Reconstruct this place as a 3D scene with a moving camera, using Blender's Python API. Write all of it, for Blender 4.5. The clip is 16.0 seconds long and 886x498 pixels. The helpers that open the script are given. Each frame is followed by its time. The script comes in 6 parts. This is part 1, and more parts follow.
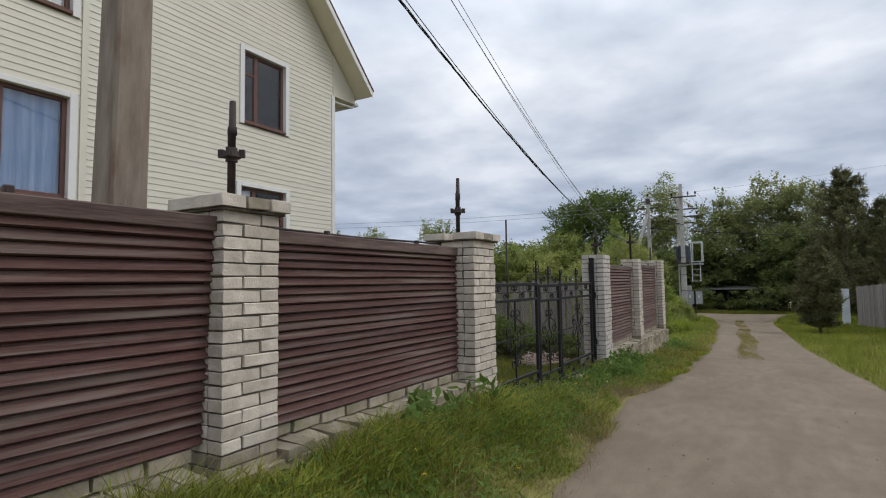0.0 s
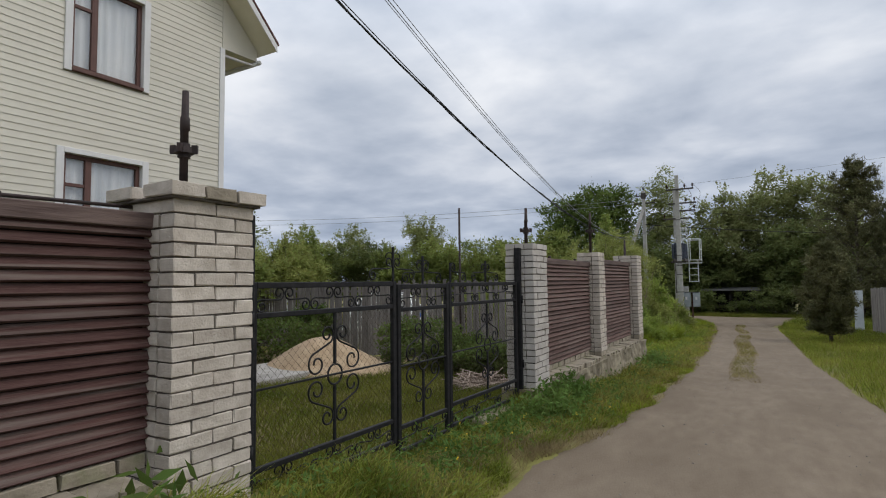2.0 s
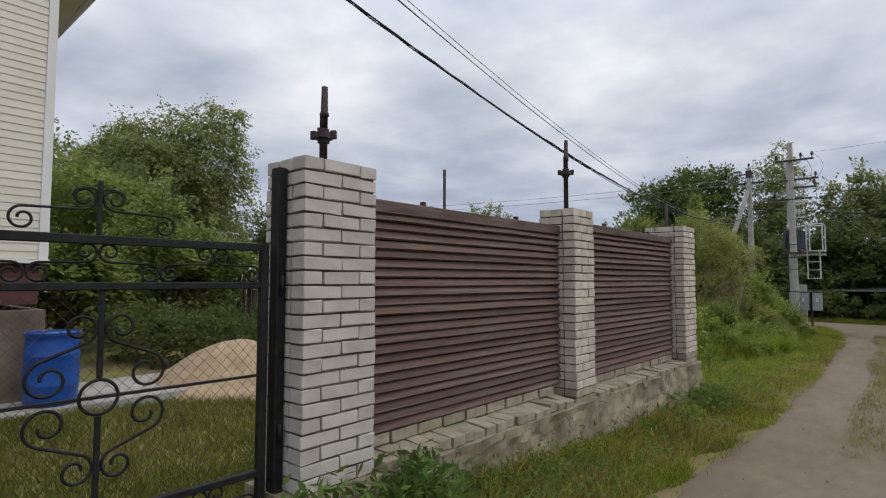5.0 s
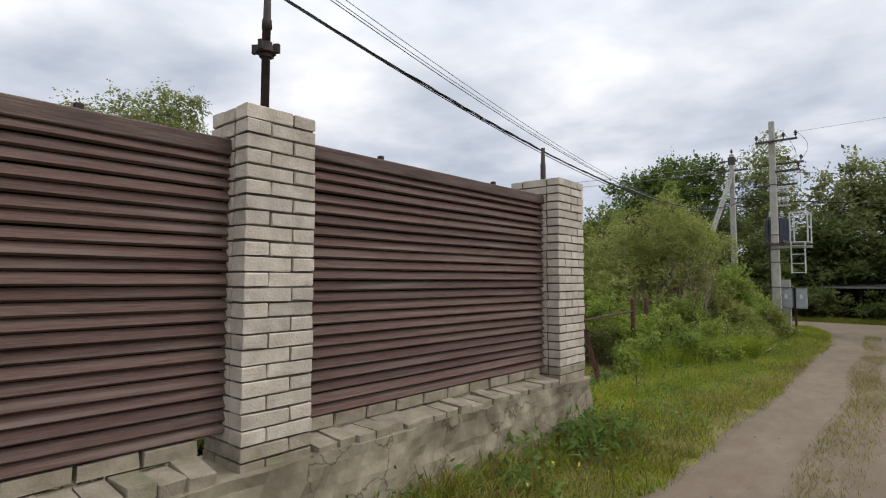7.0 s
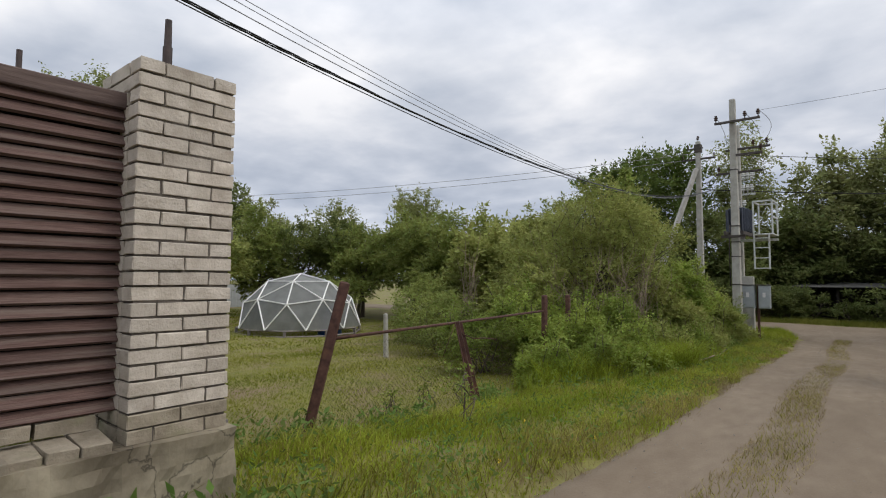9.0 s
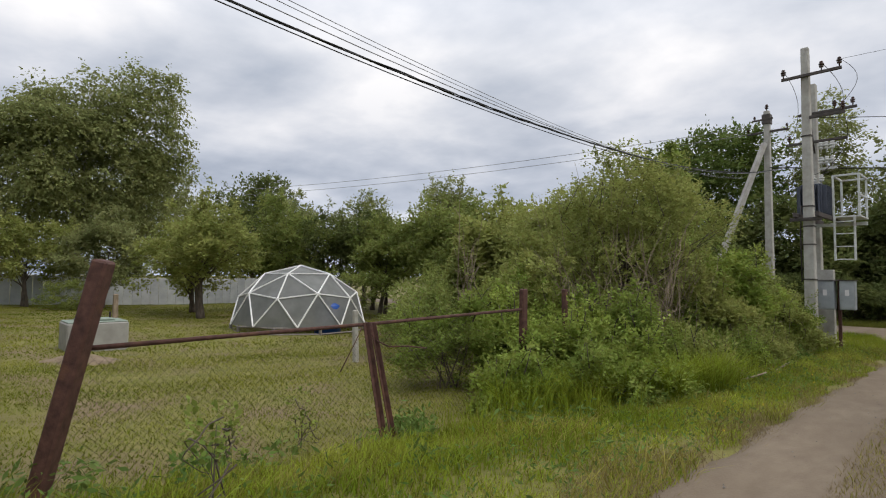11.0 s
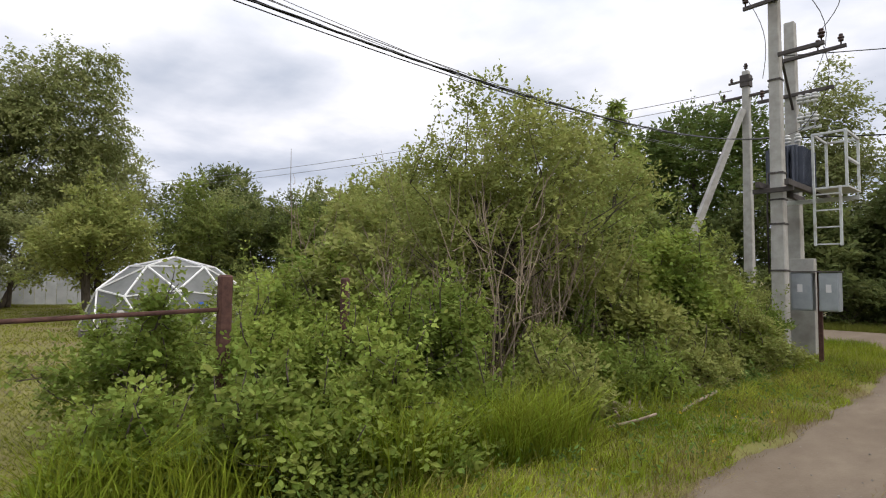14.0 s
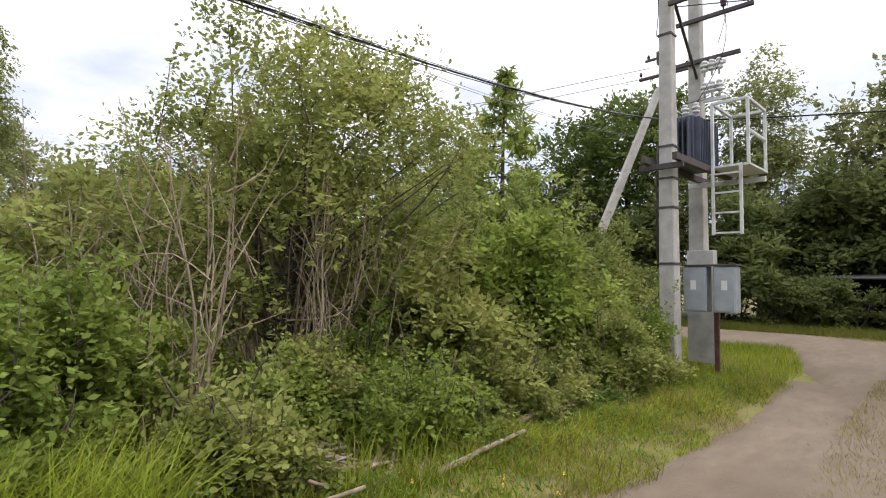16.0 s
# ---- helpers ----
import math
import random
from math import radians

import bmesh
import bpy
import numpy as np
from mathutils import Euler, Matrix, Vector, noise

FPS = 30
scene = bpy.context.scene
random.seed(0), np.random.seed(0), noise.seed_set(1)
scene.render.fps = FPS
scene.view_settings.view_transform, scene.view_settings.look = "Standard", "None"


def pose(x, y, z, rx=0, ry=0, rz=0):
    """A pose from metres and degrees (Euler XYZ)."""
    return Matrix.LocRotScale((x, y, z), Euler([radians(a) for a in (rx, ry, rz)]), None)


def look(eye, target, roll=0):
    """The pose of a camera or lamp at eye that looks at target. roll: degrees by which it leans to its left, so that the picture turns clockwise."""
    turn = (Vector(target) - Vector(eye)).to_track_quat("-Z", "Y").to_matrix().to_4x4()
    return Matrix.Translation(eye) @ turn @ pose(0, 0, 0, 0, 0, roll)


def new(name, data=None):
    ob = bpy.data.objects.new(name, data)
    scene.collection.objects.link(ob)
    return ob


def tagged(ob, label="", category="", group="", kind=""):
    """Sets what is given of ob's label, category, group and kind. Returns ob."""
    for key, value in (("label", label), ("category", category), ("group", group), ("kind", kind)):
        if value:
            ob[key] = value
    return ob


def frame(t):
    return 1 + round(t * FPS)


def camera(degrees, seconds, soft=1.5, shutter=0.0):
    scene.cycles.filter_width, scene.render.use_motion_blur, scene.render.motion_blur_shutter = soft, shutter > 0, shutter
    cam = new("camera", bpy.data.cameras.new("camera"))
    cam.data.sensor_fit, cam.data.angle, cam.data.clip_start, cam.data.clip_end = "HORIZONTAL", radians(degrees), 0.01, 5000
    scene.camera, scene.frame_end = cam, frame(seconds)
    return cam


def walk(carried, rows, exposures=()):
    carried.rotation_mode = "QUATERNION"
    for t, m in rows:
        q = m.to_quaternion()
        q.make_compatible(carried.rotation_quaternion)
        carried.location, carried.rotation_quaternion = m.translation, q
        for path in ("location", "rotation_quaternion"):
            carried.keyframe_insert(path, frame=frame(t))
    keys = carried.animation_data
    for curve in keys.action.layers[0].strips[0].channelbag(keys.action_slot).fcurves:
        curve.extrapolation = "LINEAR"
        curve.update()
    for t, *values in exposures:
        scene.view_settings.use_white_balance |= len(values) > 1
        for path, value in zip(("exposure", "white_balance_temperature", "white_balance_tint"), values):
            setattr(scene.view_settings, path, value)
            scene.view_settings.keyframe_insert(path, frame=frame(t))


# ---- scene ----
cam = camera(79.1, 16.0, 1.1)
METRES, EYE, TILT, LEAN, TURN = 26.0, 1.4, 0.0, 0.0, 29.7
ROWS = [
    (0.0, 0.0, 0.0, 0.0, 0.06, 3.63, 0.89),
    (0.5, 0.0148, 0.0238, 0.0007, 0.3, 3.75, 0.84),
    (1.0, 0.0311, 0.05, -0.0003, 0.53, 3.65, 0.75),
    (1.5, 0.048, 0.0742, -0.0006, 0.57, 3.69, 0.71),
    (2.0, 0.0665, 0.1011, -0.0012, 0.6, 3.6, 0.67),
    (2.5, 0.0837, 0.1255, -0.0011, 0.86, 3.65, 0.59),
    (3.0, 0.0994, 0.151, -0.0016, 1.63, 3.63, 0.52),
    (5.5, 0.1716, 0.2843, -0.0106, 11.99, 3.33, -0.1),
    (6.0, 0.1877, 0.3105, -0.0123, 11.53, 3.29, -0.11),
    (6.5, 0.2035, 0.3372, -0.0143, 11.5, 3.35, -0.18),
    (7.0, 0.2225, 0.3648, -0.0164, 11.02, 3.29, -0.1),
    (7.5, 0.2418, 0.3924, -0.0184, 10.92, 3.26, -0.21),
    (8.0, 0.2616, 0.4176, -0.02, 10.46, 3.32, -0.13),
    (8.5, 0.2813, 0.445, -0.0211, 10.45, 3.31, -0.22),
    (9.0, 0.3008, 0.4709, -0.022, 10.4, 3.3, -0.23),
    (11.5, 0.3649, 0.6111, -0.0284, 19.78, 2.9, -0.56),
    (12.0, 0.3763, 0.6401, -0.0301, 21.55, 2.93, -0.52),
    (12.5, 0.39, 0.6703, -0.0317, 21.91, 2.91, -0.49),
    (13.0, 0.4065, 0.6976, -0.0322, 21.78, 2.98, -0.44),
    (13.5, 0.424, 0.7256, -0.0329, 20.21, 2.96, -0.41),
    (14.0, 0.439, 0.7512, -0.0339, 18.82, 2.99, -0.54),
    (14.5, 0.456, 0.7792, -0.0349, 17.22, 2.93, -0.48),
    (15.0, 0.4701, 0.8065, -0.0354, 16.06, 3.01, -0.6),
    (15.5, 0.4856, 0.8336, -0.0357, 15.52, 2.93, -0.53),
    (16.0, 0.5026, 0.8592, -0.036, 15.17, 2.92, -0.56),
]
walk(cam, [(t, pose(0, 0, EYE, TILT, LEAN, TURN) @ pose(METRES * x, METRES * y, METRES * z, 90 + pitch, roll, yaw)) for t, x, y, z, yaw, pitch, roll in ROWS],
     exposures=[(0, -0.25, 6300, 10), (1.5, -0.32, 6300, 10), (3, -0.56, 6350, 10), (5.5, -0.32, 6400, 11), (7, -0.14, 6550, 11), (8.4, -0.10, 6550, 11), (9, -0.25, 6550, 11), (12.5, -0.15, 6680, 12), (14.5, 0.19, 6620, 14), (16, 0.47, 6560, 16)])

# ---- world, sun ----
world = bpy.data.worlds.new("overcast_sky")
scene.world = world
world.use_nodes = True
wn, wl = world.node_tree.nodes, world.node_tree.links
wn.clear()


def wnode(kind, **values):
    n = wn.new(kind)
    for k, v in values.items():
        n.inputs[k].default_value = v
    return n


SUN_ELEVATION, SUN_AZIMUTH = 48.0, 65.0
sky = wn.new("ShaderNodeTexSky")
sky.sky_type = "NISHITA"
sky.sun_disc = False
sky.sun_elevation, sky.sun_rotation = radians(SUN_ELEVATION), radians(SUN_AZIMUTH)
coord = wn.new("ShaderNodeTexCoord")
split = wn.new("ShaderNodeSeparateXYZ")
wl.new(coord.outputs["Generated"], split.inputs[0])
# flat cloud deck: the direction divided by its height
lift = wn.new("ShaderNodeMath"); lift.operation = "MAXIMUM"; lift.inputs[1].default_value = 0.03
wl.new(split.outputs[2], lift.inputs[0])
lift2 = wn.new("ShaderNodeMath"); lift2.operation = "ADD"; lift2.inputs[1].default_value = 0.16
wl.new(lift.outputs[0], lift2.inputs[0])
px = wn.new("ShaderNodeMath"); px.operation = "DIVIDE"
py = wn.new("ShaderNodeMath"); py.operation = "DIVIDE"
wl.new(split.outputs[0], px.inputs[0]); wl.new(lift2.outputs[0], px.inputs[1])
wl.new(split.outputs[1], py.inputs[0]); wl.new(lift2.outputs[0], py.inputs[1])
deck = wn.new("ShaderNodeCombineXYZ")
wl.new(px.outputs[0], deck.inputs[0]); wl.new(py.outputs[0], deck.inputs[1])
clouds = wnode("ShaderNodeTexNoise", Scale=1.45, Detail=7.0, Roughness=0.5, Distortion=0.1)
wl.new(deck.outputs[0], clouds.inputs["Vector"])
ramp = wn.new("ShaderNodeValToRGB")
ramp.color_ramp.elements[0].position, ramp.color_ramp.elements[0].color = 0.33, (0.45, 0.505, 0.60, 1)
ramp.color_ramp.elements[1].position, ramp.color_ramp.elements[1].color = 0.66, (0.94, 0.95, 0.98, 1)
mid = ramp.color_ramp.elements.new(0.50); mid.color = (0.67, 0.71, 0.785, 1)
wl.new(clouds.outputs["Fac"], ramp.inputs[0])
# overcast luminance: the zenith about three times the horizon
rise = wn.new("ShaderNodeMapRange")
rise.interpolation_type = "SMOOTHSTEP"
rise.inputs["From Min"].default_value, rise.inputs["From Max"].default_value = 0.12, 1.0
rise.inputs["To Min"].default_value, rise.inputs["To Max"].default_value = 1.0, 2.3
wl.new(split.outputs[2], rise.inputs[0])
haze = wn.new("ShaderNodeValToRGB")
haze.color_ramp.elements[0].position, haze.color_ramp.elements[0].color = 0.0, (0.84, 0.90, 1.0, 1)
haze.color_ramp.elements[1].position, haze.color_ramp.elements[1].color = 0.38, (1.03, 1.02, 1.0, 1)
wl.new(split.outputs[2], haze.inputs[0])
tinted = wn.new("ShaderNodeVectorMath"); tinted.operation = "MULTIPLY"
wl.new(ramp.outputs[0], tinted.inputs[0]); wl.new(haze.outputs[0], tinted.inputs[1])
lum = wn.new("ShaderNodeVectorMath"); lum.operation = "SCALE"
wl.new(tinted.outputs[0], lum.inputs[0]); wl.new(rise.outputs[0], lum.inputs["Scale"])
bg_sky = wnode("ShaderNodeBackground", Strength=0.05)
wl.new(sky.outputs[0], bg_sky.inputs[0])
bg_cloud = wnode("ShaderNodeBackground", Strength=1.08)
wl.new(lum.outputs[0], bg_cloud.inputs[0])
both = wn.new("ShaderNodeMixShader"); both.inputs[0].default_value = 0.93
wl.new(bg_sky.outputs[0], both.inputs[1]); wl.new(bg_cloud.outputs[0], both.inputs[2])
wout = wn.new("ShaderNodeOutputWorld")
wl.new(both.outputs[0], wout.inputs[0])

sun_data = bpy.data.lights.new("sun", "SUN")
sun_data.energy, sun_data.angle, sun_data.color = 1.4, radians(30), (1.0, 0.93, 0.82)
sun = new("sun", sun_data)
az, el = radians(SUN_AZIMUTH), radians(SUN_ELEVATION)
sun.matrix_world = look((0, 0, 30), Vector((0, 0, 30)) - Vector((math.sin(az) * math.cos(el), math.cos(az) * math.cos(el), math.sin(el))))


# ---- materials ----
def mat(name, dark, light, scale=6.0, rough=0.8, bump=0.2, bump_scale=60.0, metal=0.0, random_amount=0.0, stretch=(1, 1, 1),
        stain=None, stain_scale=1.5, stain_at=(0.55, 0.7), island=0.0, through_light=0.0, spec=0.4, detail=6.0, coat=0.0):
    m = bpy.data.materials.new(name)
    m.use_nodes = True
    n, l = m.node_tree.nodes, m.node_tree.links
    b = n["Principled BSDF"]
    b.inputs["Roughness"].default_value, b.inputs["Metallic"].default_value = rough, metal
    b.inputs["Specular IOR Level"].default_value = spec
    tc = n.new("ShaderNodeTexCoord")
    mp = n.new("ShaderNodeMapping")
    mp.inputs["Scale"].default_value = stretch
    info = n.new("ShaderNodeObjectInfo")
    shift = n.new("ShaderNodeVectorMath"); shift.operation = "SCALE"
    shift.inputs[0].default_value = (37, 23, 51)
    l.new(info.outputs["Random"], shift.inputs["Scale"])
    l.new(shift.outputs[0], mp.inputs["Location"])
    l.new(tc.outputs["Object"], mp.inputs["Vector"])
    a = n.new("ShaderNodeTexNoise")
    a.inputs["Scale"].default_value, a.inputs["Detail"].default_value, a.inputs["Roughness"].default_value = scale, detail, 0.6
    l.new(mp.outputs[0], a.inputs["Vector"])
    r = n.new("ShaderNodeValToRGB")
    r.color_ramp.elements[0].position, r.color_ramp.elements[1].position = 0.32, 0.68
    r.color_ramp.elements[0].color, r.color_ramp.elements[1].color = (*dark, 1), (*light, 1)
    l.new(a.outputs["Fac"], r.inputs[0])
    col = r.outputs[0]
    if stain:
        s = n.new("ShaderNodeTexNoise")
        s.inputs["Scale"].default_value, s.inputs["Detail"].default_value = stain_scale, 5.0
        l.new(mp.outputs[0], s.inputs["Vector"])
        sr = n.new("ShaderNodeMapRange")
        sr.inputs["From Min"].default_value, sr.inputs["From Max"].default_value = stain_at
        l.new(s.outputs["Fac"], sr.inputs[0])
        mix = n.new("ShaderNodeMix"); mix.data_type = "RGBA"
        l.new(sr.outputs[0], mix.inputs[0]); l.new(col, mix.inputs[6]); mix.inputs[7].default_value = (*stain, 1)
        col = mix.outputs[2]
    if random_amount or island:
        hsv = n.new("ShaderNodeHueSaturation")
        rng = n.new("ShaderNodeMapRange")
        amount = random_amount or island
        rng.inputs["To Min"].default_value, rng.inputs["To Max"].default_value = 1 - amount, 1 + amount
        if island:
            geo = n.new("ShaderNodeNewGeometry")
            l.new(geo.outputs["Random Per Island"], rng.inputs[0])
            hue = n.new("ShaderNodeMapRange")
            hue.inputs["To Min"].default_value, hue.inputs["To Max"].default_value = 0.485, 0.515
            l.new(geo.outputs["Random Per Island"], hue.inputs[0])
            l.new(hue.outputs[0], hsv.inputs["Hue"])
        else:
            l.new(info.outputs["Random"], rng.inputs[0])
        l.new(rng.outputs[0], hsv.inputs["Value"])
        l.new(col, hsv.inputs["Color"])
        col = hsv.outputs[0]
    l.new(col, b.inputs["Base Color"])
    if bump:
        f = n.new("ShaderNodeTexNoise")
        f.inputs["Scale"].default_value, f.inputs["Detail"].default_value = bump_scale, 4.0
        l.new(mp.outputs[0], f.inputs["Vector"])
        bp = n.new("ShaderNodeBump")
        bp.inputs["Strength"].default_value, bp.inputs["Distance"].default_value = bump, 0.01
        l.new(f.outputs["Fac"], bp.inputs["Height"])
        l.new(bp.outputs[0], b.inputs["Normal"])
    if through_light:
        tr = n.new("ShaderNodeBsdfTranslucent")
        l.new(col, tr.inputs[0])
        mx = n.new("ShaderNodeMixShader"); mx.inputs[0].default_value = through_light
        l.new(b.outputs[0], mx.inputs[1]); l.new(tr.outputs[0], mx.inputs[2])
        l.new(mx.outputs[0], n["Material Output"].inputs[0])
    return m


M = {}
M["brick"] = mat("silicate_brick", (0.400, 0.348, 0.290), (0.570, 0.512, 0.442), 9, 0.9, 0.55, 70, random_amount=0.13, stain=(0.32, 0.275, 0.225), stain_scale=4.0, stain_at=(0.56, 0.80))
M["brick_smooth"] = mat("smooth_silicate_brick", (0.365, 0.335, 0.302), (0.48, 0.445, 0.405), 5, 0.85, 0.2, 120, random_amount=0.08, stain=(0.46, 0.42, 0.34), stain_scale=2.0, stain_at=(0.6, 0.85))
M["brick_mossy"] = mat("weathered_ledge_brick", (0.19, 0.160, 0.118), (0.345, 0.300, 0.232), 7, 0.92, 0.5, 70, random_amount=0.12, stain=(0.19, 0.20, 0.10), stain_scale=4.0, stain_at=(0.55, 0.8))
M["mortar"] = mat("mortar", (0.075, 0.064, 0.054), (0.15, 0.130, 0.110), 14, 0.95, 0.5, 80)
M["slat"] = mat("brown_stained_slat", (0.060, 0.027, 0.024), (0.114, 0.064, 0.055), 6, 0.75, 0.5, 9, random_amount=0.22, stretch=(30, 1.3, 44), stain=(0.150, 0.116, 0.100), stain_scale=0.8, stain_at=(0.48, 0.72), spec=0.2)
M["slat_grey"] = mat("weathered_brown_slat", (0.080, 0.046, 0.040), (0.150, 0.097, 0.083), 6, 0.75, 0.5, 9, random_amount=0.18, stretch=(30, 1.3, 44), stain=(0.182, 0.143, 0.123), stain_scale=0.8, stain_at=(0.48, 0.76), spec=0.2)
M["top_board"] = mat("weathered_top_board", (0.055, 0.032, 0.028), (0.15, 0.105, 0.09), 7, 0.75, 0.4, 25, random_amount=0.15, stretch=(3, 0.3, 3))
M["concrete"] = mat("cracked_concrete", (0.165, 0.140, 0.096), (0.345, 0.302, 0.218), 4.5, 0.93, 1.0, 14, stain=(0.115, 0.094, 0.066), stain_scale=1.6, stain_at=(0.50, 0.74))


def add_cracks(m, scale, width):
    """Dark uneven cracks over a material's colour."""
    n, l = m.node_tree.nodes, m.node_tree.links
    b = n["Principled BSDF"]
    src = b.inputs["Base Color"].links[0].from_socket
    tc = n.new("ShaderNodeTexCoord")
    wob = n.new("ShaderNodeTexNoise"); wob.inputs["Scale"].default_value, wob.inputs["Detail"].default_value = 4.0, 5.0
    l.new(tc.outputs["Object"], wob.inputs["Vector"])
    add = n.new("ShaderNodeVectorMath"); add.operation = "MULTIPLY_ADD"
    add.inputs[1].default_value = (0.5, 0.5, 0.5)
    l.new(wob.outputs["Color"], add.inputs[0]); l.new(tc.outputs["Object"], add.inputs[2])
    vor = n.new("ShaderNodeTexVoronoi"); vor.feature = "DISTANCE_TO_EDGE"; vor.inputs["Scale"].default_value = scale
    l.new(add.outputs[0], vor.inputs["Vector"])
    rng = n.new("ShaderNodeMapRange"); rng.inputs["From Max"].default_value = width
    rng.inputs["To Min"].default_value, rng.inputs["To Max"].default_value = 0.35, 1.0
    l.new(vor.outputs["Distance"], rng.inputs[0])
    mul = n.new("ShaderNodeVectorMath"); mul.operation = "SCALE"
    l.new(src, mul.inputs[0]); l.new(rng.outputs[0], mul.inputs["Scale"])
    l.new(mul.outputs[0], b.inputs["Base Color"])


add_cracks(M["concrete"], 1.7, 0.014)
M["pole"] = mat("grey_concrete_pole", (0.31, 0.30, 0.27), (0.43, 0.42, 0.385), 5, 0.9, 0.25, 60, stain=(0.22, 0.20, 0.17), stain_scale=1.2, stain_at=(0.55, 0.8))
M["near_pole"] = mat("stained_concrete_pole", (0.15, 0.118, 0.092), (0.25, 0.208, 0.168), 6, 0.9, 0.35, 50, stretch=(2, 2, 0.4), stain=(0.10, 0.052, 0.032), stain_scale=2.2, stain_at=(0.55, 0.7))
M["iron"] = mat("black_painted_iron_and_gap_shade", (0.008, 0.008, 0.009), (0.022, 0.021, 0.022), 20, 0.6, 0.15, 80, spec=0.2)
M["rust"] = mat("rusty_brown_steel", (0.050, 0.022, 0.017), (0.115, 0.055, 0.042), 12, 0.8, 0.35, 70, stain=(0.17, 0.08, 0.04), stain_scale=5, stain_at=(0.58, 0.8))
M["pipe"] = mat("dark_brown_pipe", (0.018, 0.012, 0.011), (0.045, 0.028, 0.025), 14, 0.7, 0.3, 60)
M["wire"] = mat("rusty_wire", (0.045, 0.03, 0.02), (0.09, 0.06, 0.042), 10, 0.8, 0.0)
M["cable"] = mat("black_cable", (0.010, 0.010, 0.011), (0.02, 0.02, 0.02), 10, 0.6, 0.0)
M["thin_wire"] = mat("grey_wire", (0.16, 0.16, 0.17), (0.26, 0.26, 0.27), 10, 0.6, 0.0)
M["siding"] = mat("cream_vinyl_siding", (0.565, 0.532, 0.452), (0.620, 0.588, 0.502), 1.2, 0.5, 0.06, 40, random_amount=0.02, stain=(0.545, 0.508, 0.425), stain_scale=1.1, stain_at=(0.55, 0.85))
M["siding_back"] = mat("siding_backing", (0.30, 0.28, 0.22), (0.36, 0.33, 0.26), 3, 0.9, 0.1)
M["trim"] = mat("white_trim", (0.62, 0.61, 0.60), (0.69, 0.68, 0.67), 3, 0.45, 0.05, 50)
M["sash"] = mat("red_brown_sash", (0.085, 0.040, 0.033), (0.135, 0.066, 0.053), 9, 0.6, 0.2, 40, stretch=(3, 3, 0.4))
M["soffit"] = mat("cream_soffit", (0.62, 0.58, 0.44), (0.70, 0.66, 0.52), 2, 0.6, 0.08, 40)
M["roof"] = mat("dark_red_roof_sheet", (0.10, 0.04, 0.035), (0.15, 0.06, 0.05), 4, 0.6, 0.1, 30)
M["curtain"] = mat("pale_curtain", (0.62, 0.66, 0.70), (0.80, 0.82, 0.84), 2.5, 0.9, 0.4, 12, stretch=(1, 6, 0.3))
M["blue_curtain"] = mat("blue_curtain", (0.10, 0.20, 0.42), (0.26, 0.38, 0.58), 2.5, 0.9, 0.4, 12, stretch=(1, 6, 0.3))
M["redwood"] = mat("dark_red_wall_boards", (0.055, 0.022, 0.017), (0.10, 0.042, 0.033), 5, 0.75, 0.3, 25, stretch=(3, 0.4, 3))
M["planks"] = mat("tan_planks", (0.13, 0.082, 0.052), (0.24, 0.16, 0.105), 6, 0.8, 0.3, 25, stretch=(3, 0.4, 3), random_amount=0.15)
M["plinth"] = mat("grey_plinth_concrete", (0.27, 0.255, 0.23), (0.38, 0.36, 0.33), 3, 0.9, 0.35, 30, stain=(0.2, 0.185, 0.16), stain_scale=1.4)
M["blue_plastic"] = mat("blue_plastic_barrel", (0.006, 0.055, 0.27), (0.010, 0.08, 0.34), 3, 0.4, 0.08, 30)
M["foundation"] = mat("brown_stained_foundation", (0.115, 0.088, 0.066), (0.215, 0.175, 0.138), 2.5, 0.93, 0.5, 26, stain=(0.085, 0.062, 0.046), stain_scale=1.1, stain_at=(0.48, 0.75))
M["brushwood"] = mat("dry_brushwood", (0.20, 0.15, 0.115), (0.40, 0.32, 0.26), 9, 0.9, 0.4, 40)
M["sand"] = mat("yellow_sand", (0.29, 0.205, 0.125), (0.41, 0.31, 0.20), 4, 0.95, 0.6, 60, stain=(0.26, 0.18, 0.11), stain_scale=1.5)
M["old_picket"] = mat("weathered_grey_picket", (0.135, 0.120, 0.112), (0.26, 0.235, 0.218), 6, 0.9, 0.3, 40, stretch=(3, 3, 0.4), random_amount=0.2)
M["film"] = mat("dusty_greenhouse_film", (0.20, 0.21, 0.20), (0.30, 0.31, 0.30), 1.5, 0.55, 0.1, 20, random_amount=0.08, through_light=0.35)
M["film"].node_tree.nodes["Principled BSDF"].inputs["Alpha"].default_value = 0.74
M["strut"] = mat("white_strut", (0.72, 0.72, 0.71), (0.8, 0.8, 0.79), 4, 0.5, 0.05)
M["galv"] = mat("galvanised_box_steel", (0.30, 0.33, 0.35), (0.40, 0.43, 0.45), 4, 0.42, 0.1, 30, metal=0.35, stain=(0.23, 0.25, 0.26), stain_scale=2)
M["fin"] = mat("dark_transformer_paint", (0.045, 0.055, 0.075), (0.08, 0.09, 0.12), 5, 0.5, 0.1, 30)
M["platform"] = mat("pale_painted_steel", (0.50, 0.52, 0.50), (0.62, 0.64, 0.62), 5, 0.5, 0.1, 40, stain=(0.36, 0.34, 0.30), stain_scale=3)
M["ceramic"] = mat("dark_insulator", (0.035, 0.018, 0.014), (0.07, 0.035, 0.028), 5, 0.2, 0.0)
